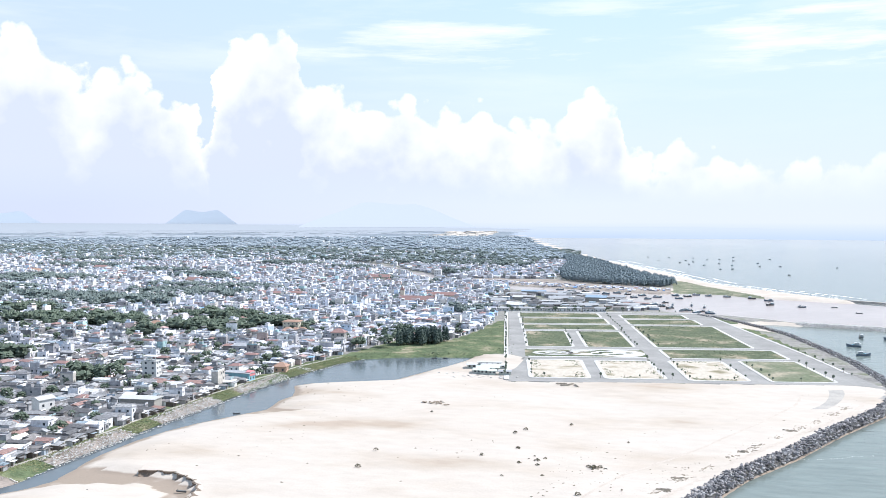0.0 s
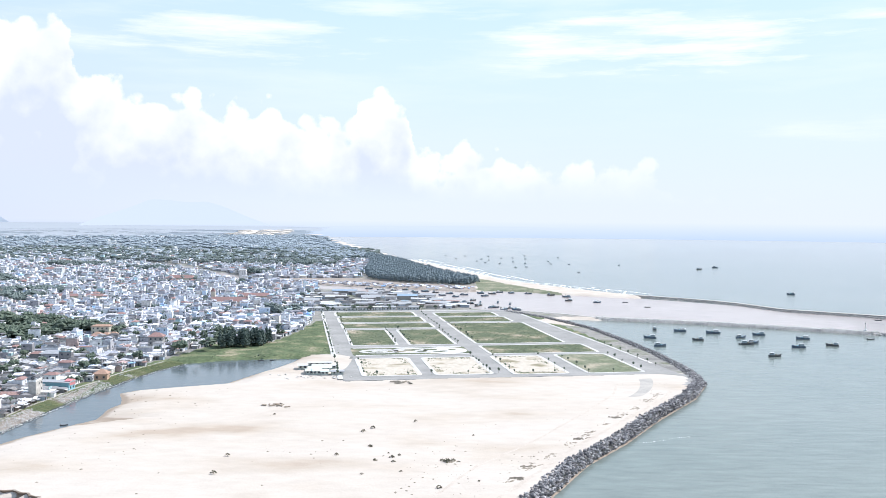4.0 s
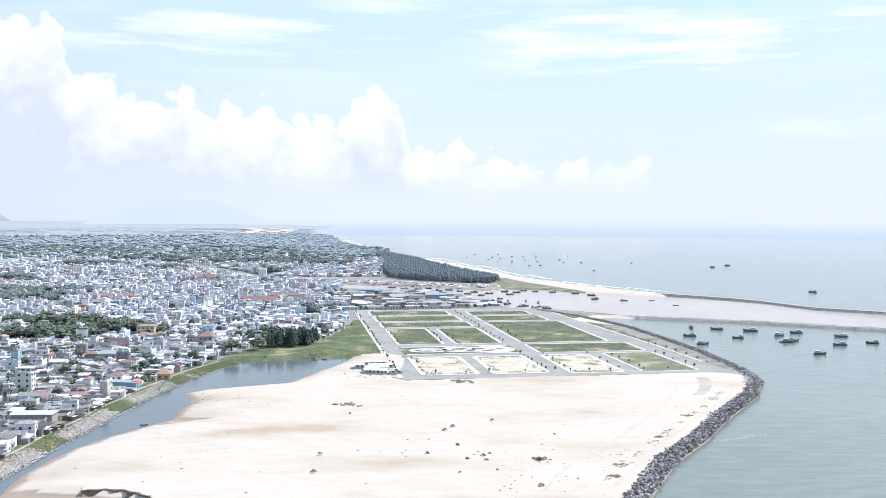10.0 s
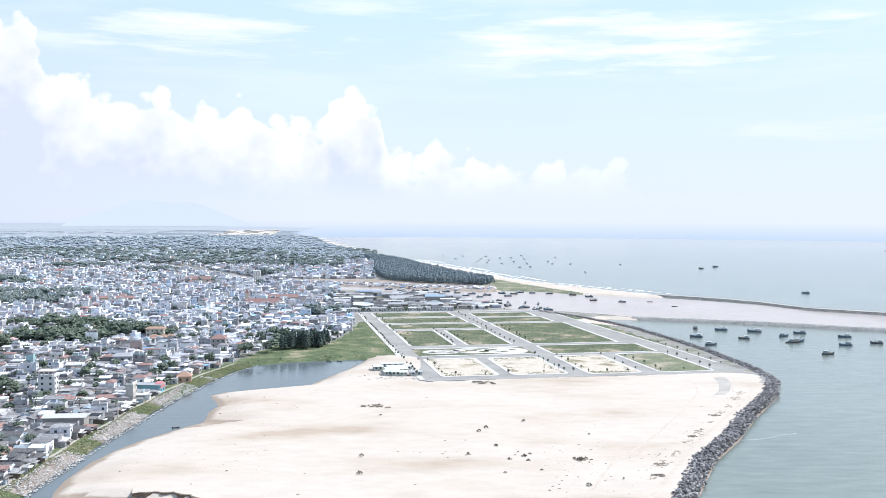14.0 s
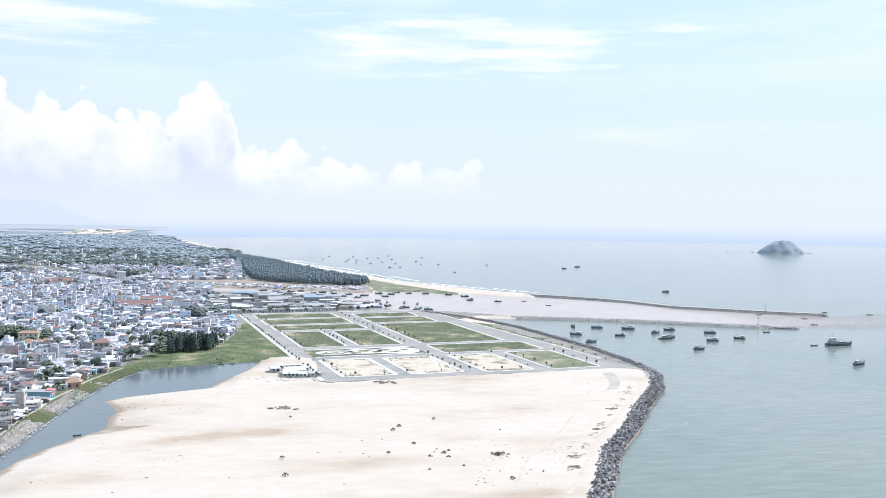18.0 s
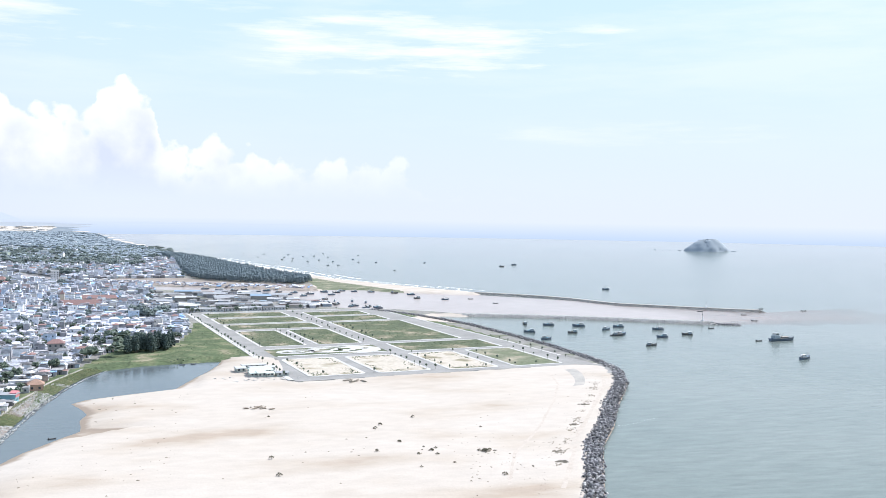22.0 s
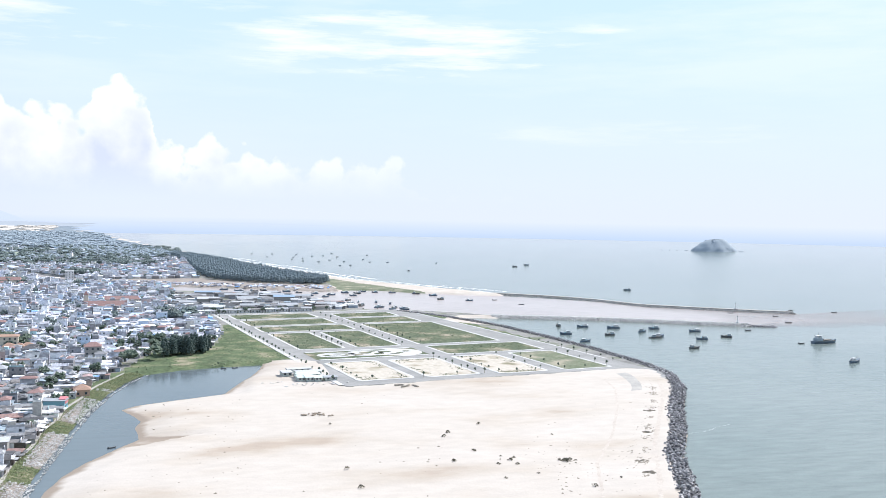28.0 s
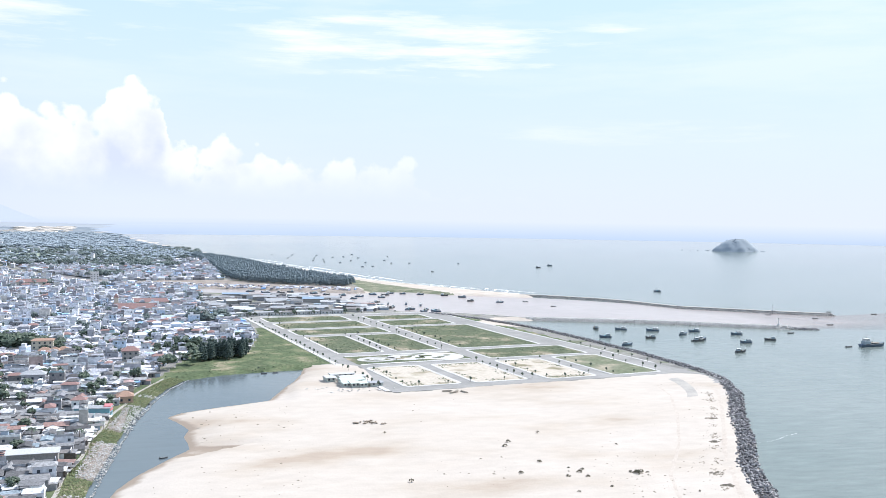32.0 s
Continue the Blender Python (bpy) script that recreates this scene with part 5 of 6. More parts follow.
while y < 2900:
    far = 0 if y < 760 else (1 if y < 1250 else 2)
    W = rng.uniform(4.1, 6.1) * (0.88, 0.95, 1.12)[far]
    x = right_edge(y) + rng.uniform(-4.5, 1.5)
    while x > -0.84 * y - 70:
        L = rng.uniform(6.5, 13.0) * (0.9, 0.85, 1.0)[far]
        cells.append((x - L / 2, y + W / 2 + rng.uniform(-2.2, 2.2), L, W * rng.uniform(0.8, 1.25)))
        x -= L + rng.choice((-0.6, 0.2, 0.6, 1.2, 3.0)) + (rng.uniform(0, 16) if y > 1900 else 0)
    row += 1
    y += W + rng.choice((-0.4, 0.0, 0.5)) + (2.2 if row % 5 == 0 else 0) + (5 if y > 1900 else 0)
cx, cy = np.array([c[0] for c in cells]), np.array([c[1] for c in cells])
clear = (bed(cx, cy) > 9) & ~inside(MEADOW, cx, cy) & ~inside(WOOD, cx, cy) & ~inside([(p[0] - 4, p[1]) for p in PLOTS], cx, cy)
clear &= ~((cx > -150) & (cy > 1060) & (cy < 1400)) & ~inside(MUD, cx, cy)
town_trees, grove_trees = Geo(), Geo()
ROW_PARTS = ("walls", "sheet_roofs", "tile_roofs", "windows", "water_tanks")
rows_of = {where: {nm: Geo() for nm in ROW_PARTS} for where in ("near", "far")}
STYLE_WORDS = {"sheet": "low house with rendered walls and a corrugated sheet roof", "flat": "flat-roofed rendered townhouse with a parapet", "tile": "house with rendered walls and a hipped red tile roof"}
built = 0
for (x, y, L, W), ok in zip(cells, clear):
    if not ok or in_ellipses(LANDMARKS, x, y, 1.15) or in_ellipses(FIELDS, x, y):
        continue
    if y > 1750 and rng.random() > settled(x, y):
        if rng.random() < 0.5:
            d, z, k = drawn_in((x, y), LAND)
            scatter(grove_trees, "broad", d[0], d[1], float(z) - 1.0, rng.uniform(0.8, 1.4), 1.5)
        continue
    green = in_ellipses(GREENS, x, y)
    if green or rng.random() < (0.12 if y < 1200 else 0.16):
        kind = "palm" if rng.random() < 0.2 else "broad"
        for _ in range(2 if green else 1):
            tx, ty = x + rng.uniform(-L, L) * 0.5, y + rng.uniform(-W, W) * 0.5
            size = rng.uniform(0.75, 1.25) * (1.45 if green else 0.9)
            if y < 560:
                tree(kind, tx, ty, LAND, size, "town trees", rng.uniform(0, 6))
            else:
                d, z, k = drawn_in((tx, ty), LAND)
                scatter(town_trees if y < 880 else grove_trees, kind, d[0], d[1], float(z), size, 1.25 if green else 1.0)
        if green:
            continue
        if rng.random() < 0.5:
            continue
    walls, roof, openings, tank, style, floors = house_plan(rng, L, W, 0.87 if y < 640 else (0.76 if y < 1000 else 0.66), 1000 < y < 1800 and x < -170)
    a = radians(rng.uniform(-5, 5) + (6 if y < 520 else 2)) + (math.pi / 2 if rng.random() < 0.35 else 0) + (radians(rng.uniform(-14, 14)) if rng.random() < 0.3 else 0)
    if built < 300 and y < 640 and x > -0.74 * y - 20:
        built += 1
        words = STYLE_WORDS[style] if floors == 1 else STYLE_WORDS[style].replace("low house", "two-storey house").replace("flat-roofed", "tall flat-roofed")
        h = thing("house", words, "house", "riverside houses", at=Matrix.LocRotScale((x, y, LAND), Euler((0, 0, a)), None))
        body = part("wall", walls, WALL_ONE, h)
        part("roof", roof, TILE_RED if style == "tile" else ROOF_ONE, h)
        for what, px, py, pz, pa in openings:
            o = part(what, PANE if what == "window" else LEAF, WINDOW, body)
            o.matrix_basis = Matrix.LocRotScale((px, py, pz), Euler((0, 0, pa)), None)
        if tank and rng.random() < 0.6:
            o = part("water_tank", TANK, STEEL, h, "shiny steel water tank")
            o.matrix_basis = Matrix.Translation(tank)
        continue
    c, s = math.cos(a), math.sin(a)
    d, z0, k = drawn_in((x, y), LAND)
    z0, k = float(z0), float(k)

    def placed(vs):
        return [(d[0] + k * (c * px - s * py), d[1] + k * (s * px + c * py), z0 + k * pz) for px, py, pz in vs]

    # rows further out get the haze-paled wall and roof colours
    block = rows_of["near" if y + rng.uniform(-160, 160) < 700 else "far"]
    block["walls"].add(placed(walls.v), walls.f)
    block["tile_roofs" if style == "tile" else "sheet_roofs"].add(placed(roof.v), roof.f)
    if y < 1150:
        for what, px, py, pz, pa in openings:
            w = Geo().box(px, py, pz, 1.15 if pa == 0 else 0.12, 0.12 if pa == 0 else 1.15, 1.25 if what == "window" else 2.1)
            block["windows"].add(placed(w.v), w.f)
    if tank and y < 900:
        w = Geo().tube((tank[0] - 0.75, 0, tank[2] + 0.7), (tank[0] + 0.75, 0, tank[2] + 0.7), 0.55, 0.55, 8)
        block["water_tanks"].add(placed(w.v), w.f)
for where, words, wall_mat, roof_mat in (("near", "crowded rows of grey sheet-roofed houses near the channel", WALL_ROWS, ROOF_ROWS), ("far", "crowded rows of rendered sheet-roofed houses, paled for haze", WALL_MANY, ROOF_MANY)):
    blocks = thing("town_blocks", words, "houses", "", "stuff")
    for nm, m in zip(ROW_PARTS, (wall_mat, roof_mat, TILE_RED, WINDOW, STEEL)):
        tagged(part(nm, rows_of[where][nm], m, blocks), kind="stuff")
for i, (x, y, dx, dy) in enumerate(along([(-202, 336), (-200, 431), (-196, 505), (-193, 560)], 7.5)):
    if rng.random() < 0.72 and not in_ellipses(LANDMARKS, x, y, 1.0):
        L, W, h = rng.uniform(4.5, 8), rng.uniform(3.6, 5), rng.uniform(2.1, 2.8)
        s = thing("shack", "dark timber and tin shack at the head of the bank", "shack", "riverbank shacks", at=pose(x - L / 2 + rng.uniform(-1, 2.5), y, LAND, 0, 0, rng.uniform(-12, 14)))
        part("wall", Geo().box(0, 0, -0.4, L, W, h + 0.4), rng.choice((BRICK_WALL, DOOR, WALL_ONE)), s)
        part("roof", Geo().lean(0, 0, h, L + 0.8, W + 0.9, rng.uniform(0.3, 0.8), 0, 0.08), ROOF_ONE, s)
        part("awning", Geo().lean(L / 2 + 0.9, 0, h - 0.4, 1.9, W * 0.9, 0.1, 0, 0.06), ROOF_ONE, s)
        for k in (-0.4, 0.4):
            part("post", Geo().tube((L / 2 + 1.6, k * W, -0.2), (L / 2 + 1.6, k * W, h - 0.4), 0.07, 0.07), BARK, s)
        part("doorway", Geo().box(L / 2 + 0.03, 0, 0, 0.1, 1.4, 1.9), DOOR, s)
# trees of the green pockets, the country beyond and the shore
for gx, gy, p, q in GREENS:
    for _ in range(int(p * q * 0.022) + 3):
        a, r = rng.uniform(0, 6.28), rng.random() ** 0.4
        tx, ty = gx + 1.3 * p * r * math.cos(a), gy + 1.9 * q * r * math.sin(a)
        d, z, k = drawn_in((tx, ty), LAND)
        scatter(town_trees if gy < 880 else grove_trees, "broad" if rng.random() < 0.85 else "palm", d[0], d[1], float(z), rng.uniform(1.0, 1.6), 1.2)
stuff("town_trees", town_trees, FOLIAGE, "scattered dark green trees and palms between the houses", "trees")
# town foliage from 880 m on, lighter and greyer to carry the haze
HAZED_GROVE_LEAF = material("hazed_grove_foliage", [(0.3, (0.135, 0.168, 0.168)), (0.5, (0.162, 0.198, 0.19)), (0.7, (0.19, 0.225, 0.207))], 0.85, 0.3, 5, spec=0.2, fine=0.2)
stuff("grove_trees", grove_trees, HAZED_GROVE_LEAF, "groves and garden trees across the town, greyed for haze", "trees")
# far leaves paled and blued: the haze is painted into their colour
HAZED_LEAF = material("hazed_foliage", [(0.3, (0.28, 0.33, 0.375)), (0.7, (0.31, 0.36, 0.405))], 0.95, 0.02, 5, fine=0.1)
country, belts = Geo(), Geo()
for _ in range(9500):
    r, a = 2150 + 2400 * rng.random() ** 1.25, radians(rng.uniform(-58, 3))
    x, y = HUB[0] + r * math.sin(a), HUB[1] + r * math.cos(a)
    if y < 1900 or in_ellipses(FIELDS, x, y) or x > -160 - 0.155 * (y - 2300) - 40:
        continue
    d, z, k = drawn_in((x, y), LAND)
    scatter(country, "far", d[0], d[1], float(z) - 3.2 * float(k), float(k) * rng.uniform(0.7, 1.3) * (1 + (r - 2150) / 4500), 2.2)
for _ in range(2800):
    r, a = 4300 + 3200 * rng.random() ** 1.2, radians(rng.uniform(-60, -4))
    x, y = HUB[0] + r * math.sin(a), HUB[1] + r * math.cos(a)
    west = -math.degrees(a)
    if r > 8500 + 6500 * max(0.0, min(1.0, (west - 10) / 8)):
        continue
    if x > -760 - 0.14 * (y - 4300) - 330 or math.sin(r * 0.006 + a * 9) + math.sin(a * 31) < -0.5:
        continue
    d, z, k = drawn_in((x, y), LAND)
    belts.lump((d[0], d[1], float(z)), float(k) * rng.uniform(25, 70), rng, 0.045, 0.3, 1)
stuff("country_trees", country, HAZED_LEAF, "hazy belts of trees across the far plain", "trees")
# haze over the outer tree belts, added as their own blue glow
HAZED_BELT = HILL.copy()
HAZED_BELT.name = "distant_tree_belt"
HAZED_BELT.node_tree.nodes["Principled BSDF"].inputs["Base Color"].default_value = (0.05, 0.06, 0.07, 1)
HAZED_BELT.node_tree.nodes["Principled BSDF"].inputs["Emission Strength"].default_value = 0.63
stuff("distant_tree_belts", belts, HAZED_BELT, "belts of trees towards the horizon, glowing pale blue for haze", "trees")
hamlets = Geo()
for _ in range(420):
    r, a = 2500 + 2300 * rng.random() ** 1.5, radians(rng.uniform(-58, -6))
    x, y = HUB[0] + r * math.sin(a), HUB[1] + r * math.cos(a)
    if x > -260 - 0.155 * (y - 2300):
        continue
    d, z, k = drawn_in((x, y), LAND)
    hamlets.box(d[0], d[1], float(z) - 1, rng.uniform(8, 22), rng.uniform(8, 14), rng.uniform(5, 9) * float(k) + 1, rng.uniform(-0.5, 0.5))
stuff("far_hamlets", hamlets, WHITE, "pale specks of houses across the far plain", "houses")
shore_trees = Geo()
for _ in range(3600):
    t = rng.random()
    y = 2300 + 2500 * t
    x = -63 - 0.228 * (y - 2317) - rng.uniform(62, 190 + 380 * min(1.0, 2.2 * t))
    if in_ellipses(FIELDS, x, y):
        continue
    d, z, k = drawn_in((x, y), LAND)
    scatter(shore_trees, "far", d[0], d[1], float(z) - 1.5, float(k) * rng.uniform(0.8, 1.35), 1.6)
stuff("shore_trees", shore_trees, HAZED_LEAF, "line of trees behind the far beach, paled blue for haze", "trees")

# ---- landmarks ----
def gabled(name, label, x, y, L, W, h, rise, wall, tile, turn, hip=0.0, rows=2, group="", category="building"):
    b = thing(name, label, category, group, at=Matrix.LocRotScale((x, y, LAND), Euler((0, 0, radians(turn))), None))
    body = part("wall", Geo().box(0, 0, -0.3, L, W, h + 0.3), wall, b)
    part("roof", Geo().roof(0, 0, h, L + 1.4, W + 1.6, rise, 0, hip, 0.2), tile, b)
    n = max(2, int(L / 3.6))
    for f in range(rows):
        for k in range(n):
            o = part("window", PANE, WINDOW, body)
            o.matrix_basis = Matrix.LocRotScale(((k + 0.5) / n * L - L / 2, -W / 2 - 0.03, 1.0 + 3.3 * f), Euler((0, 0, 0)), (1.1, 1, 1.1))
        for k in (-0.22, 0.22):
            o = part("window", PANE, WINDOW, body)
            o.matrix_basis = Matrix.LocRotScale((L / 2 + 0.03, k * W, 1.0 + 3.3 * f), Euler((0, 0, math.pi / 2)), None)
    return b


church = gabled("church", "cream church with a long red tile roof and gable front", -212, 1047, 42, 13, 8, 5.0, CREAM, TILE_RED, 3, 0, 1, category="church")
part("gable_front", Geo().prism([(-7.5, -0.6), (7.5, -0.6), (7.5, 0.6), (-7.5, 0.6)], 0, 9).prism([(-6, -0.6), (6, -0.6), (6, 0.6), (-6, 0.6)], 9, 15, scale=0.25), WHITE, church).matrix_basis = pose(21.5, 0, 0, 0, 0, 90)
part("bell_tower", Geo().box(-20, 7.5, -0.3, 4.5, 4.5, 19), CREAM, church)
part("tower_cap", Geo().prism([(-22.6, 4.9), (-17.4, 4.9), (-17.4, 10.1), (-22.6, 10.1)], 18.7, 23, scale=0.1), TILE_RED, church)
part("side_chapel", Geo().box(-13, -10, -0.3, 10, 8, 6).roof(-13, -10, 5.7, 11, 9, 2.6), WHITE, church)
gabled("hall", "long parish hall under a red tile roof", -203, 1132, 40, 12, 7, 3.6, CREAM, TILE_RED, 2, 2.0, 2)
gabled("hall", "long school hall under a faded red tile roof", -375, 1420, 40, 14, 9, 4.0, CREAM, TILE_RED, -4, 3.0, 2)
gabled("hall", "low hall under a faded red tile roof", -639, 1318, 36, 12, 7, 4.0, CREAM, TILE_RED, 2, 3.0, 2)
gabled("hall", "long low classroom block with a red tile roof", -415, 1126, 62, 12, 6, 2.6, CREAM, TILE_RED, 3, 1.0, 1)
gabled("hall", "tall white hall with a steep pale gable", -683, 1297, 18, 14, 6, 6.0, WHITE, PALE_ROOF, 80, 0, 1)
gabled("hall", "red-roofed low building among trees", -392, 796, 28, 10, 4, 2.4, CREAM, TILE_ORANGE, 2, 2.0, 1)
gabled("hall", "broad white school wing under a red tile roof", -666, 1645, 34, 14, 8, 3.0, WHITE, TILE_RED, 2, 2.0, 2)
gabled("hall", "pink-roofed hall beyond the fields", -995, 1596, 26, 14, 8, 3.0, WHITE, TILE_RED, 2, 3.0, 2)
gabled("hall", "orange-roofed hall at the edge of the groves", -1074, 1502, 26, 12, 6, 3.0, CREAM, TILE_ORANGE, 4, 3.0, 2)
for bx, by, bl, bh, turn in ((-719, 1557, 16, 16, 8), (-632, 1579, 14, 14, 4), (-306, 1537, 12, 15, 6)):
    gabled("apartment_block", "tall white rendered block standing over the roofs", bx, by, bl, 12, bh, 0.1, WHITE, PALE_ROOF, turn, 0, 4, "white blocks")
gabled("villa", "turquoise riverside house with a pink gable end", -200, 556, 18, 7, 4.8, 0.8, TEAL, GREY_ROOF, -8, 0, 1, category="house")
part("pink_gable", Geo().box(7.6, 0.4, 3.0, 3.4, 6.0, 2.4).roof(7.6, 0.4, 5.4, 3.6, 6.2, 1.0), PINK, bpy.data.objects["villa"])
gabled("villa", "salmon bungalow with a pyramid tile roof by the water", -187, 592, 8.5, 8.5, 3.6, 2.6, ORANGE_WALL, TILE_ORANGE, 8, 4.0, 1, category="house")
gabled("villa", "three-storey grey villa with a hipped tile roof", -194, 727, 11, 9, 10, 2.8, BRICK_WALL, TILE_RED, 4, 4.0, 3, category="house")
gabled("villa", "cream three-storey villa with an orange tiled roof garden", -262, 792, 15, 10, 10, 1.2, CREAM, TILE_ORANGE, 2, 3.0, 3, category="house")
for dx, dy, s in ((0, -10, 7), (8, -12, 6), (13, -8, 6.5), (3, -16, 5.5)):
    gabled("pavilion", "small pavilion with an orange clay tile roof", -258 + dx, 782 + dy, s, s, 5, 2.2, CREAM, TILE_ORANGE, rng.uniform(-5, 5), s * 0.42, 1, "temple pavilions", "pavilion")
gabled("villa", "white two-storey house with a shallow hipped roof", -228, 702, 15, 9, 7, 2.0, WHITE, GREY_ROOF, 2, 4.0, 2, category="house")
gabled("villa", "pale blue two-storey house beside the channel", -246, 655, 14, 9, 7, 2.0, WALL_ONE, GREY_ROOF, 3, 3.5, 2, category="house")
gabled("villa", "grey sheet-roofed workshop with blind walls", -214, 463, 20, 9, 5.5, 1.2, BRICK_WALL, PALE_ROOF, 4, 0, 0, category="workshop")
tower = gabled("townhouse", "narrow white four-storey house with an open top floor", -254, 541, 9.5, 7, 12.5, 0.05, WHITE, PALE_ROOF, 4, 0, 4, category="house")
for px in (-4.2, -1.4, 1.4, 4.2):
    part("pillar", Geo().box(px, -3.2, 12.5, 0.5, 0.5, 3.0), WHITE, tower)
part("upper_slab", Geo().box(0, 0, 15.5, 10, 7.4, 0.3), WHITE, tower)
gabled("townhouse", "white two-storey gabled house with a blank side wall", -256, 437, 9, 7, 8, 1.4, WHITE, PALE_ROOF, 70, 0, 2, category="house")
gabled("townhouse", "low house with a bright blue tarpaulin roof", -237, 352, 9, 6, 3.2, 0.8, BRICK_WALL, BLUE_ROOF, 8, 0, 1, category="house")

# ---- fish market sheds and the wharf, north of the plots ----
SHED_ROOFS = [GREY_ROOF, BLUE_ROOF, PALE_ROOF, GREY_ROOF, ROOF_ONE]
for i, (x, y, L, W, h, m, turn) in enumerate([(-104, 1258, 52, 13, 6, 1, 3), (-60, 1085, 34, 14, 5, 0, 8), (-100, 1075, 36, 13, 5, 2, 6), (-18, 1088, 36, 15, 5, 0, 9), (24, 1098, 28, 14, 5, 0, 12), (-105, 1165, 40, 16, 6, 2, 4),
                                          (-66, 1120, 40, 12, 5, 2, 6), (-60, 1160, 38, 18, 7, 0, 5), (-14, 1170, 40, 18, 8, 1, -8), (12, 1190, 30, 16, 7, 0, -14), (-70, 1215, 44, 16, 6, 0, 4), (-22, 1215, 40, 16, 6, 0, -6), (-128, 1120, 26, 14, 6, 0, 4),
                                          (-120, 1210, 40, 14, 6, 3, 3), (-160, 1290, 44, 15, 6, 1, 2), (-60, 1258, 34, 12, 5, 3, 0), (-24, 1255, 28, 12, 5, 0, -5), (22, 1140, 26, 12, 5, 0, 14), (40, 1085, 18, 10, 4, 3, 12), (-160, 1160, 36, 14, 6, 2, 2),
                                          (-170, 1225, 40, 16, 6, 3, 2), (-205, 1260, 44, 16, 7, 1, 2), (-215, 1190, 36, 16, 8, 2, 2)]):
    gabled("market_shed", "long open-sided fish market shed with a sheet metal roof", x, y, L * 0.62, W * 0.8, h * 0.65, W * 0.12, BRICK_WALL, SHED_ROOFS[m if m < 4 else 4], turn + rng.uniform(-14, 14), 0, 0, "market sheds", "shed")
for i in range(170):
    x, y = rng.uniform(-190, 46), rng.uniform(1056, 1262)
    if on_land(x, y, 14):
        L = rng.uniform(6, 16)
        gabled("market_shed", "small market stall shed with a rusty sheet roof", x, y, L, rng.uniform(6, 10), rng.uniform(2.8, 4.6), rng.uniform(0.5, 1.4), WALL_ONE, ROOF_ONE, rng.uniform(-35, 35), 0, 0, "market sheds", "shed")
for i in range(26):
    x, y = rng.uniform(4, 62), rng.uniform(1062, 1118)
    if on_land(x, y, 6):
        gabled("market_shed", "small wharf shed with a sheet metal roof", x, y, rng.uniform(5, 12), rng.uniform(4, 8), rng.uniform(2.5, 3.8), rng.uniform(0.5, 1.2), WALL_ONE, rng.choice((ROOF_ONE, PALE_ROOF, GREY_ROOF)), rng.uniform(-30, 30), 0, 0, "market sheds", "shed")
for i in range(20):
    x, y = rng.uniform(50, 118), rng.uniform(1064, 1165)
    if not on_land(x, y, -4):
        sized(copy_thing(FLEET[i % 3], pose(0, 0, 0)), pose(x, y, 0.2, 0, 0, rng.uniform(0, 360)), rng.uniform(0.55, 0.8))
x = -88.0
while x < 70:
    L = rng.uniform(8, 15)
    px, py = site(x + 76 + L / 2 - 60, 430)
    gabled("shop_row_unit", "low pale shop with a sheet roof facing the plots", px, py, L, 7, 3.6, 0.9, WHITE, rng.choice((GREY_ROOF, PALE_ROOF, ROOF_ONE)), 9.4, 0, 1, "row of shops", "shop")
    x += L + rng.uniform(0.3, 2.0)
for i in range(24):
    x, y = site(rng.uniform(-70, 120), rng.uniform(424, 445))
    tree("broad", x, y, LAND, rng.uniform(0.5, 0.9), "trees by the shops", rng.uniform(0, 6))

# ---- the builders' yard at the corner of the plots ----
def yard_shed(x, y, L, W, h, label, roof_mat, turn=9.4):
    return gabled("site_shed", label, x, y, L, W, h, W * 0.08, PALE_WALL, roof_mat, turn, 0, 1, "builders' sheds", "shed")


for k, (dx, L) in enumerate(((-5.6, 4.8), (-0.4, 5.6), (5.0, 5.0))):
    yard_shed(-51 + dx, 617 - 0.16 * dx, L - 0.3, 8.5 + k % 2, 2.3 + 0.2 * (k % 2), "low builders' shed with a faded green sheet roof", MINT_ROOF)
yard_shed(-37.5, 616, 8, 6, 2.2, "small grey builders' shed beside the street", GREY_ROOF)
yard_shed(-51, 628.5, 15, 8.5, 2.4, "long workers' shed with a faded green roof", MINT_ROOF)
yard_shed(-49, 639.5, 17, 7, 2.2, "long pale-roofed store on the sand", PALE_ROOF)
yard_shed(-64, 637, 6, 8, 2.6, "square pale workers' hut on sand", PALE_ROOF)
yard_shed(-54, 651, 16, 5, 2.2, "low pale shelter behind the store", PALE_ROOF)


def heap(name, label, category, x, y, n, spread, size, mat, squash=0.5, group=""):
    g = Geo()
    for _ in range(n):
        r = size * rng.uniform(0.5, 1.1)
        g.lump((rng.gauss(0, spread), rng.gauss(0, spread * 0.6), r * squash * 0.5), r, rng, squash, 0.4, 1)
    o = stuff(name, g, mat, label, category)
    o.matrix_basis = pose(x, y, LAND + 0.1)
    return o


for x, y, n, sp in ((-62, 600, 9, 5), (-50, 601, 9, 5), (-40, 603, 8, 5), (-72, 612, 5, 4)):
    heap("rubble_heap", "low heap of grey rubble on the sand", "rubble", x, y, n, sp, 0.9, PALE_ROCK, 0.4, "yard rubble")
SPOIL = plain("brown_spoil", (0.27, 0.225, 0.18), 0.95, 0.25)
for x, y in ((-67, 513), (-62, 512), (-57, 514), (-53, 509), (-60, 517)):
    heap("spoil_heap", "low heap of brown spoil on the sand", "soil heap", x, y, 6, 1.9, 0.95, SPOIL, 0.35, "spoil heaps")
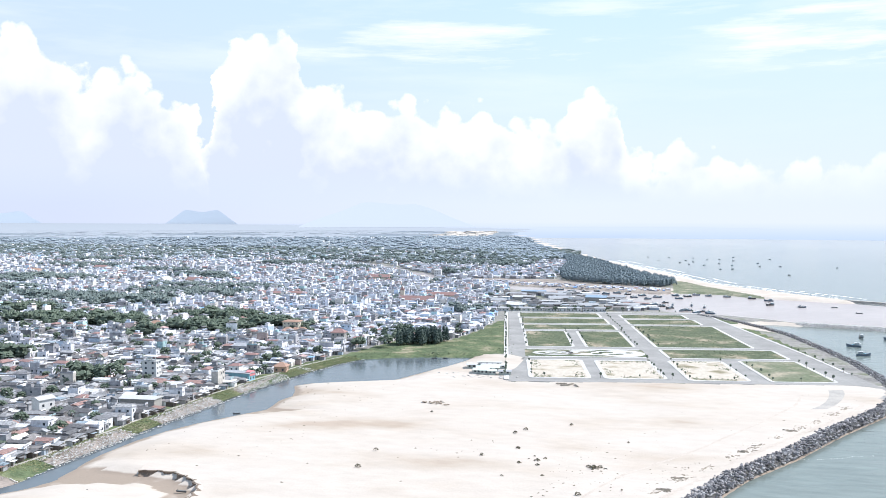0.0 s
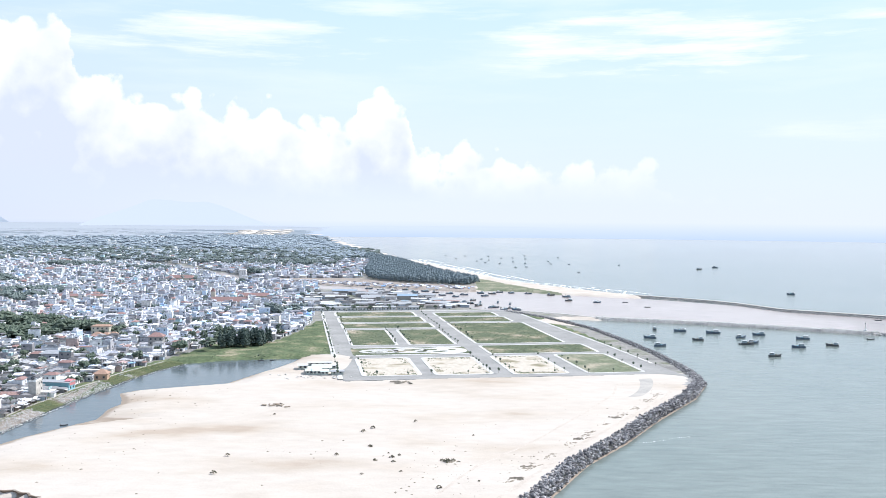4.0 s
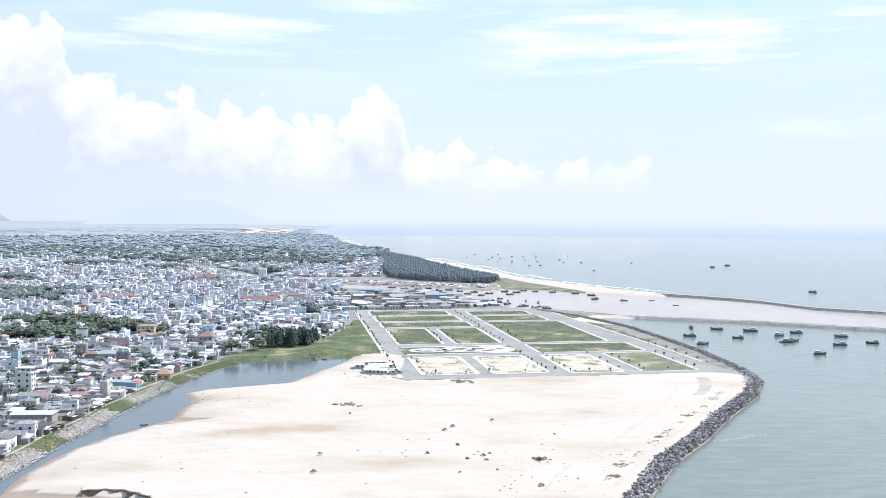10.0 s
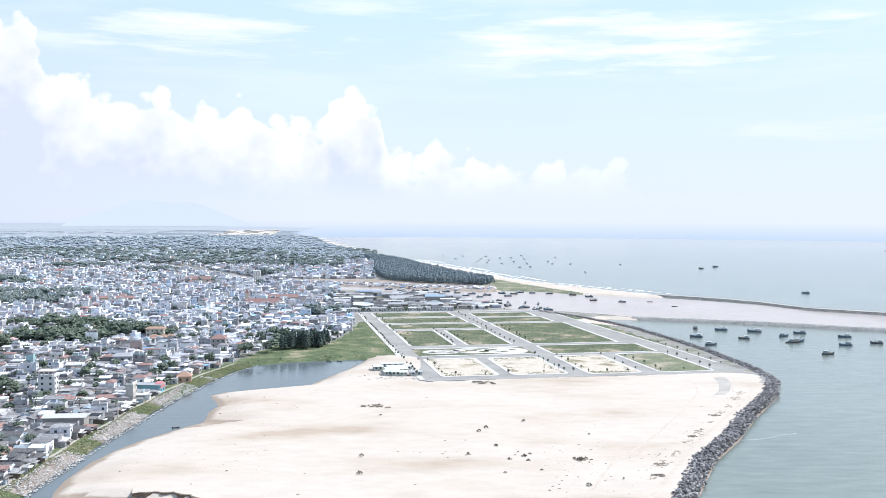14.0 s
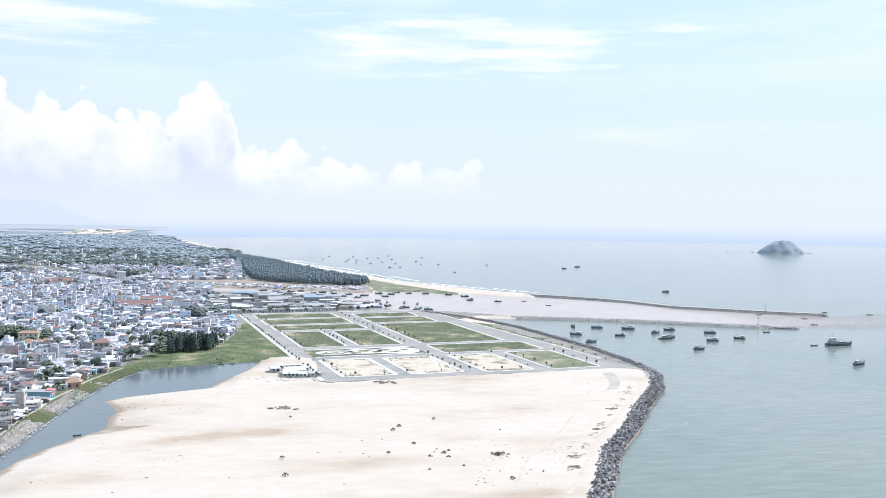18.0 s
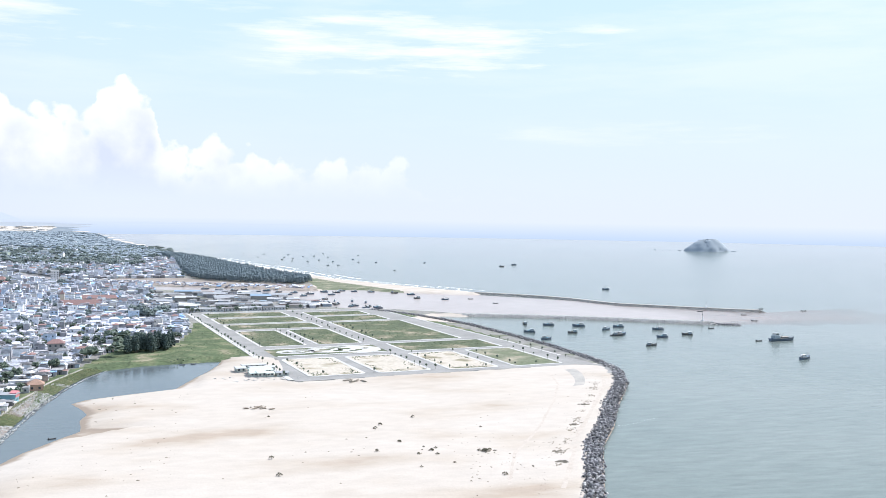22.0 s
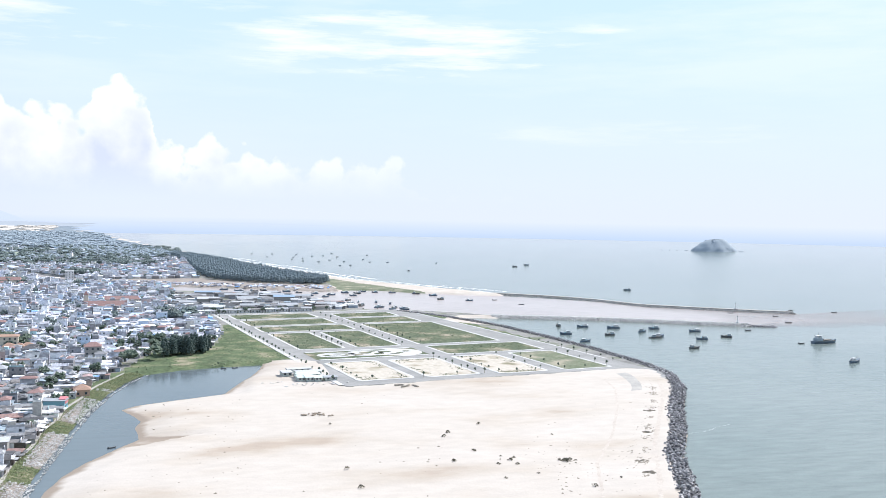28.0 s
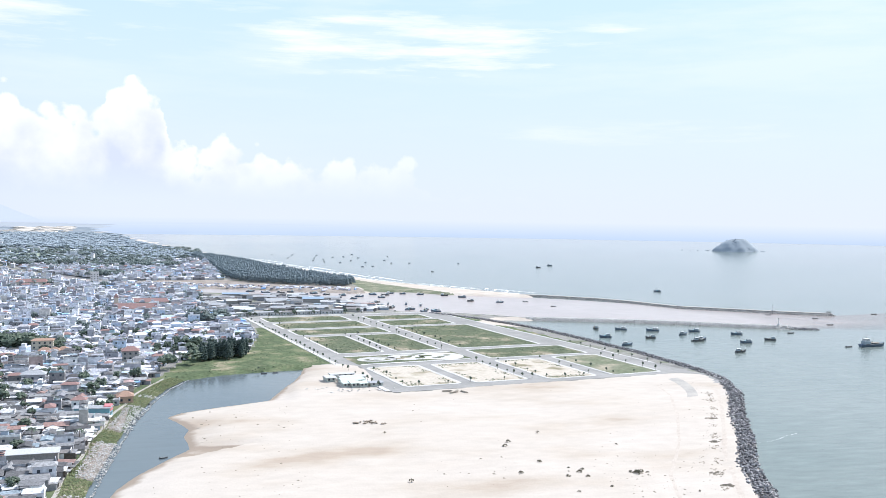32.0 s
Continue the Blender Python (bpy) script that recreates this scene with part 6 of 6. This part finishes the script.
for x, y, a in ((6, 584, 30), (9, 588, 60), (13, 585, 110), (3, 589, 10)):
    s = thing("timber_stack", "scattered timber boards by the kerb", "timber", "timber boards", at=pose(x, y, LAND + 0.1, 0, 0, a))
    for px, py, pz, L, w in ((0, 0, 0, 7, 0.5), (0.5, 0.9, 0, 6, 0.5), (-0.4, 0.4, 0.3, 6, 0.6)):
        part("board", Geo().box(px, py, pz, L, w, 0.3), DECK, s)

# ---- scrub on the sand ----
def bush(x, y, r):
    b = thing("bush", "low dark dry bush standing alone on sand", "bush", "bushes on the sand", at=pose(x, y, LAND + 0.1))
    g = Geo()
    for _ in range(26):
        a, q = rng.uniform(0, 6.28), rng.random() ** 0.5
        g.lump((r * q * math.cos(a), r * q * math.sin(a), r * 0.75 * (1 - q * q) + 0.1), r * rng.uniform(0.15, 0.3), rng, 0.9, 0.45, 0)
    part("crown", g, BUSH, b)
    part("stem", Geo().tube((0, 0, -0.2), (0, 0, r * 0.4), 0.12, 0.06), BARK, b)


for x, y, r in ((-61, 405, 1.6), (-60, 377, 1.9), (-1, 460, 1.8), (-13, 407, 1.6), (12, 403, 2.0), (1, 422, 1.8), (5, 398, 1.6), (13, 396, 1.5), (15, 407, 1.4), (-5, 452, 1.7), (36, 397, 2.6), (33, 359, 1.7), (39, 399, 1.6), (34, 399, 1.4),
                (1, 377, 1.1), (-56, 489, 1.2), (20, 475, 1.4), (49, 368, 0.9), (17, 381, 1.1), (10, 410, 0.9), (49, 445, 0.9), (8, 405, 0.8)):
    bush(x, y, r * 0.68)
litter = Geo()
for _ in range(430):
    if rng.random() < 0.5:
        x, y = rng.gauss(22, 26), rng.gauss(392, 30)
    elif rng.random() < 0.5:
        x, y = rng.uniform(-165, -100), rng.uniform(380, 560)
    else:
        x, y = rng.uniform(-150, 150), rng.uniform(340, 590)
    if edge_distance(EDGE, np.array([x]), np.array([y]))[0] < 16 or not inside(SAND_EDGE, np.array([x]), np.array([y]))[0] or not on_land(x, y):
        continue
    litter.lump((x, y, sand_z(x, y)), rng.choice((0.16, 0.24, 0.34, 0.6)) * rng.uniform(0.8, 1.3), rng, 0.35, 0.4, 0)
stuff("sand_scrub", litter, plain("dry_weeds", (0.20, 0.175, 0.135), 0.9, 0.25), "tiny dry weeds and stones strewn over the sand", "scrub")
# wheel ruts beside the boulders and across the sand
RUT = material("driven_sand", [(0.35, (0.47, 0.41, 0.36)), (0.65, (0.53, 0.475, 0.425))], 0.95, 0.2, 6, 0.1, 1.0, 0.1, fine=0.1)


def rut(points, width):
    g, prev = Geo(), None
    for x, y, dx, dy in along(points, 4.0):
        w = width * rng.uniform(0.6, 1.2)
        x, y = x + rng.uniform(-0.3, 0.3), y + rng.uniform(-0.3, 0.3)
        for q in (-0.5, 0.5):
            px, py = x - dy * q * w, y + dx * q * w
            g.v.append((px, py, sand_z(px, py) + 0.05))
        if prev:
            n = len(g.v)
            g.f.append((n - 4, n - 2, n - 1, n - 3))
        prev = True
    return g


stuff("wheel_rut", rut([(50, 336), (62, 359), (75, 384), (95, 424), (129, 481), (150, 517), (167, 547), (178, 575)], 2.4), RUT, "faint wheel track worn into the sand", "track", "structure")
stuff("wheel_rut", rut([(30, 345), (48, 390), (80, 440), (112, 500), (136, 552), (146, 590)], 1.6), RUT, "faint wheel track worn into the sand", "track", "structure")
ridges = Geo()
for x, y, dx, dy in along([(58, 362), (70, 388), (79, 404), (101, 443), (127, 487), (150, 527), (168, 562)], 1.6):
    if math.sin(y * 0.31) + 0.7 * math.sin(y * 0.13) > 0.15:
        for _ in range(3):
            off = rng.gauss(0, 1.3)
            px, py, a = x - dy * off, y + dx * off, math.atan2(dy, dx) + rng.uniform(-0.9, 0.3)
            ridges.roof(px, py, sand_z(px, py) - 0.1, rng.uniform(0.6, 2.6), rng.uniform(0.25, 0.6), rng.uniform(0.1, 0.35), a, 0.2, 0.05)
for x, y in ((64, 373), (70, 391), (37, 398), (100, 441), (126, 487)):
    for _ in range(16):
        px, py = x + rng.gauss(0, 1.7), y + rng.gauss(0, 1.1)
        ridges.roof(px, py, sand_z(px, py) - 0.1, rng.uniform(0.7, 2.2), rng.uniform(0.4, 0.9), rng.uniform(0.2, 0.6), rng.uniform(-0.4, 0.6), 0.2, 0.05)
stuff("sand_ridges", ridges, plain("crusted_sand", (0.30, 0.262, 0.215), 0.95, 0.25), "small crusted ridges of dirty sand beside the boulders", "sand")
foam_line = Geo()
for i, (x, y, dx, dy) in enumerate(along([(124, 443), (134, 445), (142, 449), (149, 454), (158, 457)], 0.9)):
    foam_line.lump((x + rng.uniform(-0.3, 0.3), y + rng.uniform(-0.25, 0.25), 0.05), rng.uniform(0.12, 0.3), rng, 0.15, 0.4, 0)
stuff("foam_line", foam_line, FOAM, "thin line of drifting foam on the sea", "foam")
debris = Geo()
for x, y, dx, dy in along([(38, 330), (60, 382), (92, 436), (128, 494), (160, 545), (176, 590)], 1.2):
    for _ in range(2):
        off = rng.gauss(0, 2.2)
        if rng.random() < 0.3 + 0.4 * math.sin(y * 0.06 + off):
            px, py = x - dy * off, y + dx * off
            debris.lump((px, py, sand_z(px, py) + 0.05), rng.choice((0.12, 0.16, 0.22, 0.4)) * rng.uniform(0.7, 1.2), rng, 0.4, 0.4, 0)
stuff("tide_litter", debris, plain("dry_litter", (0.32, 0.275, 0.23), 0.9, 0.2), "strewn dry litter and stones along the sand track", "litter")
# the undercut edge of the old inlet
scarp = Geo()
walk_edge = along([(-146, 350), (-140, 351.5), (-131, 351), (-124, 347.5), (-117, 342), (-111, 334), (-108.5, 325), (-109, 312)], 0.8)
for i, (x, y, dx, dy) in enumerate(walk_edge):
    wob = 0.5 * math.sin(i * 0.7) + rng.uniform(-0.25, 0.25)
    for out, z in ((2.6, 2.2), (0.5, 2.75), (-0.1, 2.6), (0.3, 1.6), (-0.2, 0.9), (-1.2, 0.3), (-2.2, -0.1)):
        k = out + wob
        scarp.v.append((x - dy * k, y + dx * k, z + rng.uniform(-0.1, 0.1)))
    if i:
        c = 7 * i
        scarp.f += [(c + j, c + j + 1, c + j - 6, c + j - 7) for j in range(6)]
stuff("sand_scarp", scarp, plain("damp_dark_sand", (0.19, 0.15, 0.12), 0.9, 0.25), "crumbling dark undercut edge of wet sand", "bank")

apron = Geo()
for i, (x, y, dx, dy) in enumerate(walk_edge):
    for out in (0.45, 2.6, 5.0, 8.0):
        px, py = x - dy * out, y + dx * out
        apron.v.append((px, py, max(2.72, sand_z(px, py)) if out < 1 else sand_z(px, py) + 0.1))
    if i:
        c = 4 * i
        apron.f += [(c + j, c + j + 1, c + j - 3, c + j - 4) for j in range(3)]
stuff("sand_shelf", apron, SAND, "dry sand shelf behind the undercut edge", "sand", "structure")

# ---- the riverside bank ----
BANK = [(-196, 330), (-195, 366), (-193, 431), (-189, 505), (-186, 548), (-179, 602), (-171, 640), (-161, 668)]
rubble, tufts = Geo(), Geo()
for x, y, dx, dy in along(BANK, 1.0):
    grassy = math.sin(y * 0.075 + 1.0) > 0.62 or y > 612
    for _ in range(24):
        off = rng.uniform(-3, 8.5)
        px, py = x + off, y + rng.uniform(-1, 1)
        z = LAND * max(0.0, min(1, 1 - off / 9)) + 0.05
        if (grassy and off < 7.5) or (off < 2.0 and rng.random() < 0.35):
            tufts.lump((px - 2, py, z), rng.uniform(0.25, 0.6), rng, 0.4, 0.4, 0)
        elif rng.random() < 0.8:
            rubble.lump((px, py, z + 0.05), rng.choice((0.18, 0.25, 0.34, 0.5)) * rng.uniform(0.8, 1.2), rng, 0.55, 0.35, 0)
stuff("bank_rubble", rubble, PALE_ROCK, "pale broken stone and rubbish along the riverbank", "rubble")
BANK_GRASS = material("bank_grass", [(0.3, (0.115, 0.14, 0.065)), (0.5, (0.16, 0.185, 0.09)), (0.7, (0.22, 0.21, 0.13))], 0.9, 0.4, 5, fine=0.25)
stuff("bank_grass", tufts, BANK_GRASS, "bright green weeds along the riverbank", "grass")
tagged(part("footpath", band([(x - 5.5 + 0.8 * math.sin(y * 0.11), y) for x, y, _, _ in along(BANK, 6.0)], 1.7, LAND + 0.12), STUB), "pale concrete footpath between houses and bank", "path", "", "structure")
shrubs = Geo()
for _ in range(60):
    x, y = rng.uniform(-160, -50), 680 + 245 * rng.random() ** 0.8
    if inside(MEADOW, np.array([float(x)]), np.array([y]))[0] and math.sin(x * 0.11) + math.sin(y * 0.05) > 0.5:
        scatter(shrubs, "broad", x, y, LAND - 0.9, rng.uniform(0.15, 0.34))
stuff("meadow_shrubs", shrubs, FOLIAGE, "low green shrubs dotted over the meadow", "shrubs")
clutter = Geo()
for _ in range(260):
    x = rng.uniform(-300, 75)
    y = 1352 - 0.47 * (x - 14) + rng.uniform(0, 62) if x < 14 else rng.uniform(1345, 1410)
    if inside(MUD, np.array([float(x)]), np.array([float(y)]))[0]:
        clutter.roof(x, y, LAND - 0.2, rng.uniform(2.5, 7), rng.uniform(2, 4), rng.uniform(0.4, 1.0), rng.uniform(-0.5, 0.5), 0, rng.uniform(0.6, 2.0))
stuff("flats_clutter", clutter, ROOF_MANY, "low huts, nets and hauled-out craft on the mud flats", "huts")
tufts = Geo()
for poly, count in ((MEADOW, 900), (POINT_GRASS, 260), (DUNE_GRASS, 260)):
    xs, ys = [p[0] for p in poly], [p[1] for p in poly]
    for _ in range(count):
        x, y = rng.uniform(min(xs), max(xs)), rng.uniform(min(ys), max(ys))
        if inside(poly, np.array([x]), np.array([y]))[0]:
            tufts.lump((x, y, LAND), rng.uniform(0.3, 1.1), rng, 0.5, 0.4, 0)
for _ in range(2600):
    box = rng.choice(((4, 37, 149, 246), (53, 86, 149, 246), (4, 86, 263, 297), (4, 84, 312, 353), (4, 82, 368, 405), (109, 180, 150, 292), (109, 180, 150, 292), (109, 173, 307, 346), (109, 170, 360, 392), (109, 191, 92, 133)))
    x, y = site(rng.uniform(box[0], box[1]), rng.uniform(box[2], box[3]))
    tufts.lump((x, y, LAND + 0.2), rng.choice((0.3, 0.4, 0.6, 1.0)) * rng.uniform(0.7, 1.2), rng, 0.5, 0.4, 0)
for u0, v0, u1, v1 in ((4, 4, 37, 75), (53, 3, 86, 74), (106, -1, 138, 75)):
    for _ in range(330):
        q = abs(rng.gauss(0, 2.6))
        u, v = rng.choice(((u0 + q, rng.uniform(v0, v1)), (u1 - q, rng.uniform(v0, v1)), (rng.uniform(u0, u1), v0 + q * 1.5), (rng.uniform(u0, u1), v1 - q)))
        if math.sin(u * 0.21 + v * 0.1) + math.sin(v * 0.17 - u * 0.05) > -0.3:
            x, y = site(u, v)
            tufts.lump((x, y, LAND + 0.2), rng.uniform(0.3, 0.8), rng, 0.4, 0.4, 0)
stuff("weeds", tufts, material("weed_clumps", [(0.3, (0.085, 0.11, 0.065)), (0.7, (0.15, 0.175, 0.105))], 0.9, 0.3, 5, fine=0.25), "low green weeds and scrub in clumps", "weeds")

# ---- fields and ponds between the groves ----
PADDY = material("pale_paddy", [(0.35, (0.24, 0.29, 0.22)), (0.65, (0.31, 0.345, 0.27))], 0.95, 0.02, 6, 0.0, 1.0, 0.1, fine=0.12)


def country_sheet(name, label, corners, mat, category="field"):
    """A flat sheet with soft, uneven edges lying on the country."""
    ring = []
    for (x0, y0), (x1, y1) in zip(corners, corners[1:] + corners[:1]):
        for i in range(6):
            t = i / 6
            ring.append((x0 + (x1 - x0) * t + rng.uniform(-3, 3), y0 + (y1 - y0) * t + rng.uniform(-3, 3)))
    d, z, k = drawn_in(np.array(ring), np.full(len(ring), LAND + 0.35))
    g = Geo().add([(p[0], p[1], q) for p, q in zip(d.tolist(), z.tolist())], [tuple(range(len(ring)))])
    tagged(part(name, g, mat), label, category, "", "structure")


country_sheet("field", "pale green field behind the groves", [(-1020, 1325), (-900, 1292), (-900, 1248), (-1010, 1228)], PADDY)
country_sheet("field", "long pale green field across the plain", [(-1720, 2800), (-1400, 2860), (-1110, 2880), (-1130, 2740), (-1420, 2690), (-1700, 2670)], PADDY)
country_sheet("field", "long pale green field across the plain", [(-960, 2900), (-600, 2760), (-500, 2700), (-500, 2560), (-640, 2600), (-900, 2690)], PADDY)
country_sheet("field", "pale green field by the tree belt", [(-690, 2520), (-500, 2540), (-480, 2380), (-620, 2370)], PADDY)
country_sheet("field", "narrow green field beside the groves", [(-620, 958), (-505, 962), (-505, 944), (-620, 940)], PADDY)
country_sheet("pond", "pale flooded paddy beside the groves", [(-780, 925), (-655, 930), (-605, 858), (-720, 850)], JETTY_ROCK, "pond")
country_sheet("pit", "bare pale sand pit among trees", [(-462, 2350), (-396, 2352), (-392, 2380), (-440, 2395)], BEACH, "pit")
country_sheet("pit", "bare pale sand pit among trees", [(-362, 2408), (-338, 2410), (-340, 2428), (-358, 2426)], BEACH, "pit")

# ---- far shore, island and hills ----
def island(x, y, label, name, radius, height, mat, long=1.6, seed=3):
    r2 = random.Random(seed)
    g, rings, n = Geo(), 9, 36
    d, z0, k = (x, y), 0.0, 1.0
    phase = [r2.uniform(0, 6.28) for _ in range(6)]
    for i in range(rings):
        t = i / (rings - 1)
        for j in range(n):
            a = 2 * math.pi * j / n
            w = 1 + 0.06 * math.sin(2 * a + phase[0]) + 0.03 * math.sin(5 * a + phase[1]) + 0.03 * math.sin(9 * a + phase[2] + 3 * t)
            # steep flanks under a flat top
            r = radius * w * (1 - 0.68 * t ** 1.1) * r2.uniform(0.95, 1.05) * (1.0 if i < rings - 1 else 0.0)
            h = height * min(1.0, t * 1.12) ** 0.9 * (1 + 0.05 * math.sin(3 * a + phase[3])) * (1 - 0.16 * max(0, math.cos(a - 2.9)) * t)
            g.v.append((d[0] + k * r * long * math.cos(a), d[1] + k * r * math.sin(a), float(z0) + float(k) * (h - 1)))
        if i:
            g.f += [((i - 1) * n + j, (i - 1) * n + (j + 1) % n, i * n + (j + 1) % n, i * n + j) for j in range(n)]
    return tagged(part(name, g, mat, smooth=True), label, name, "", "")


island(1706, 2968, "rocky scrub-covered island out at sea", "island", 58, 44, CLIFF, 1.45)
d, z, k = (1706, 2968), 0.0, 1.0
scrub = Geo()
for _ in range(1100):
    a, t = rng.uniform(0, 6.28), rng.random()
    q = 1 - 0.68 * t ** 1.1 if rng.random() < 0.75 else rng.uniform(0, 0.32)
    t = t if q > 0.32 else 1.0
    scrub.lump((d[0] + 77 * q * math.cos(a), d[1] + 53 * q * math.sin(a), float(z) + 40 * min(1.0, 1.12 * t) ** 0.9), rng.uniform(0.8, 1.9), rng, 0.7, 0.4, 0)
stuff("island_scrub", scrub, CLIFF, "low scrub over the island, paled blue-grey for haze", "scrub")
reef = Geo()
for dx in (-165, -140, -116, -90, -84, 78, 82, 86, 90):
    reef.lump((d[0] + dx, d[1] - dx * 0.5, float(z) + 0.3), rng.uniform(2, 5), rng, 0.5, 0.3, 1)
stuff("reef_rocks", reef, CLIFF, "low rocks awash beside the island", "rocks")


def far_hill(bearing, half, r, base, top, label, power=1.5, skirt=12, mat=None):
    """A distant ridge at the edge of the country, between two heights."""
    g, n = Geo(), 40
    for i in range(n + 1):
        t = i / n * 2 - 1
        a = radians(bearing + half * t)
        h = base + (top - base) * min(1.0, 1.3 * max(0, 1 - abs(t) ** power)) * (1 + 0.05 * math.sin(9 * t + bearing))
        x, y = HUB[0] + r * math.sin(a), HUB[1] + r * math.cos(a)
        g.v += [(x, y, base - skirt), (x, y, h), (x * 1.005, y * 1.005, base - skirt)]
        if i:
            b = 3 * i
            g.f += [(b - 3, b, b + 1, b - 2), (b - 2, b + 1, b + 2, b - 1)]
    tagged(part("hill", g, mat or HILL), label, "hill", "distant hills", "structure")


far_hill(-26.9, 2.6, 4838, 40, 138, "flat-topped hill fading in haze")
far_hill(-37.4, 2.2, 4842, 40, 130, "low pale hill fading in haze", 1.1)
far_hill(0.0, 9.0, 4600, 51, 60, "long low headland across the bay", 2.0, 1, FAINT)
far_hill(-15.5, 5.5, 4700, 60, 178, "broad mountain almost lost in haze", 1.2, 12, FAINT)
dunes = Geo()
for _ in range(130):
    y = rng.uniform(3900, 6700)
    x = -690 - 0.13 * (y - 3900) - rng.uniform(0, 330)
    d, z, k = drawn_in((x, y), 4.0)
    dunes.lump((d[0], d[1], float(z)), float(k) * rng.uniform(20, 46), rng, 0.07, 0.3, 1)
stuff("far_dunes", dunes, plain("bleached_sand", (0.58, 0.53, 0.48), 0.95, 0.05, 0.01), "bright bare sand dunes by the far shore", "dunes")
surf = Geo()
for row_, (off, keep) in enumerate(((2, 0.95), (7, 0.85), (16, 0.7), (30, 0.5), (46, 0.3))):
    for x, y, dx, dy in along([(286, 1290), (248, 1356), (194, 1452), (133, 1576), (101, 1709), (54, 1886), (-5, 2103), (-63, 2317)], 4.5):
        if math.sin(y * 0.021 + row_ * 2.1) + rng.uniform(-0.7, 0.7) < 2.6 * keep - 1.2:
            px, py = x + dy * off + rng.uniform(-1, 1), y - dx * off
            surf.lump((px, py, 0.1), rng.uniform(2.0, 3.5), rng, 0.08, 0.4, 0)
stuff("surf", surf, FOAM, "thin white lines of surf along the shore", "surf")
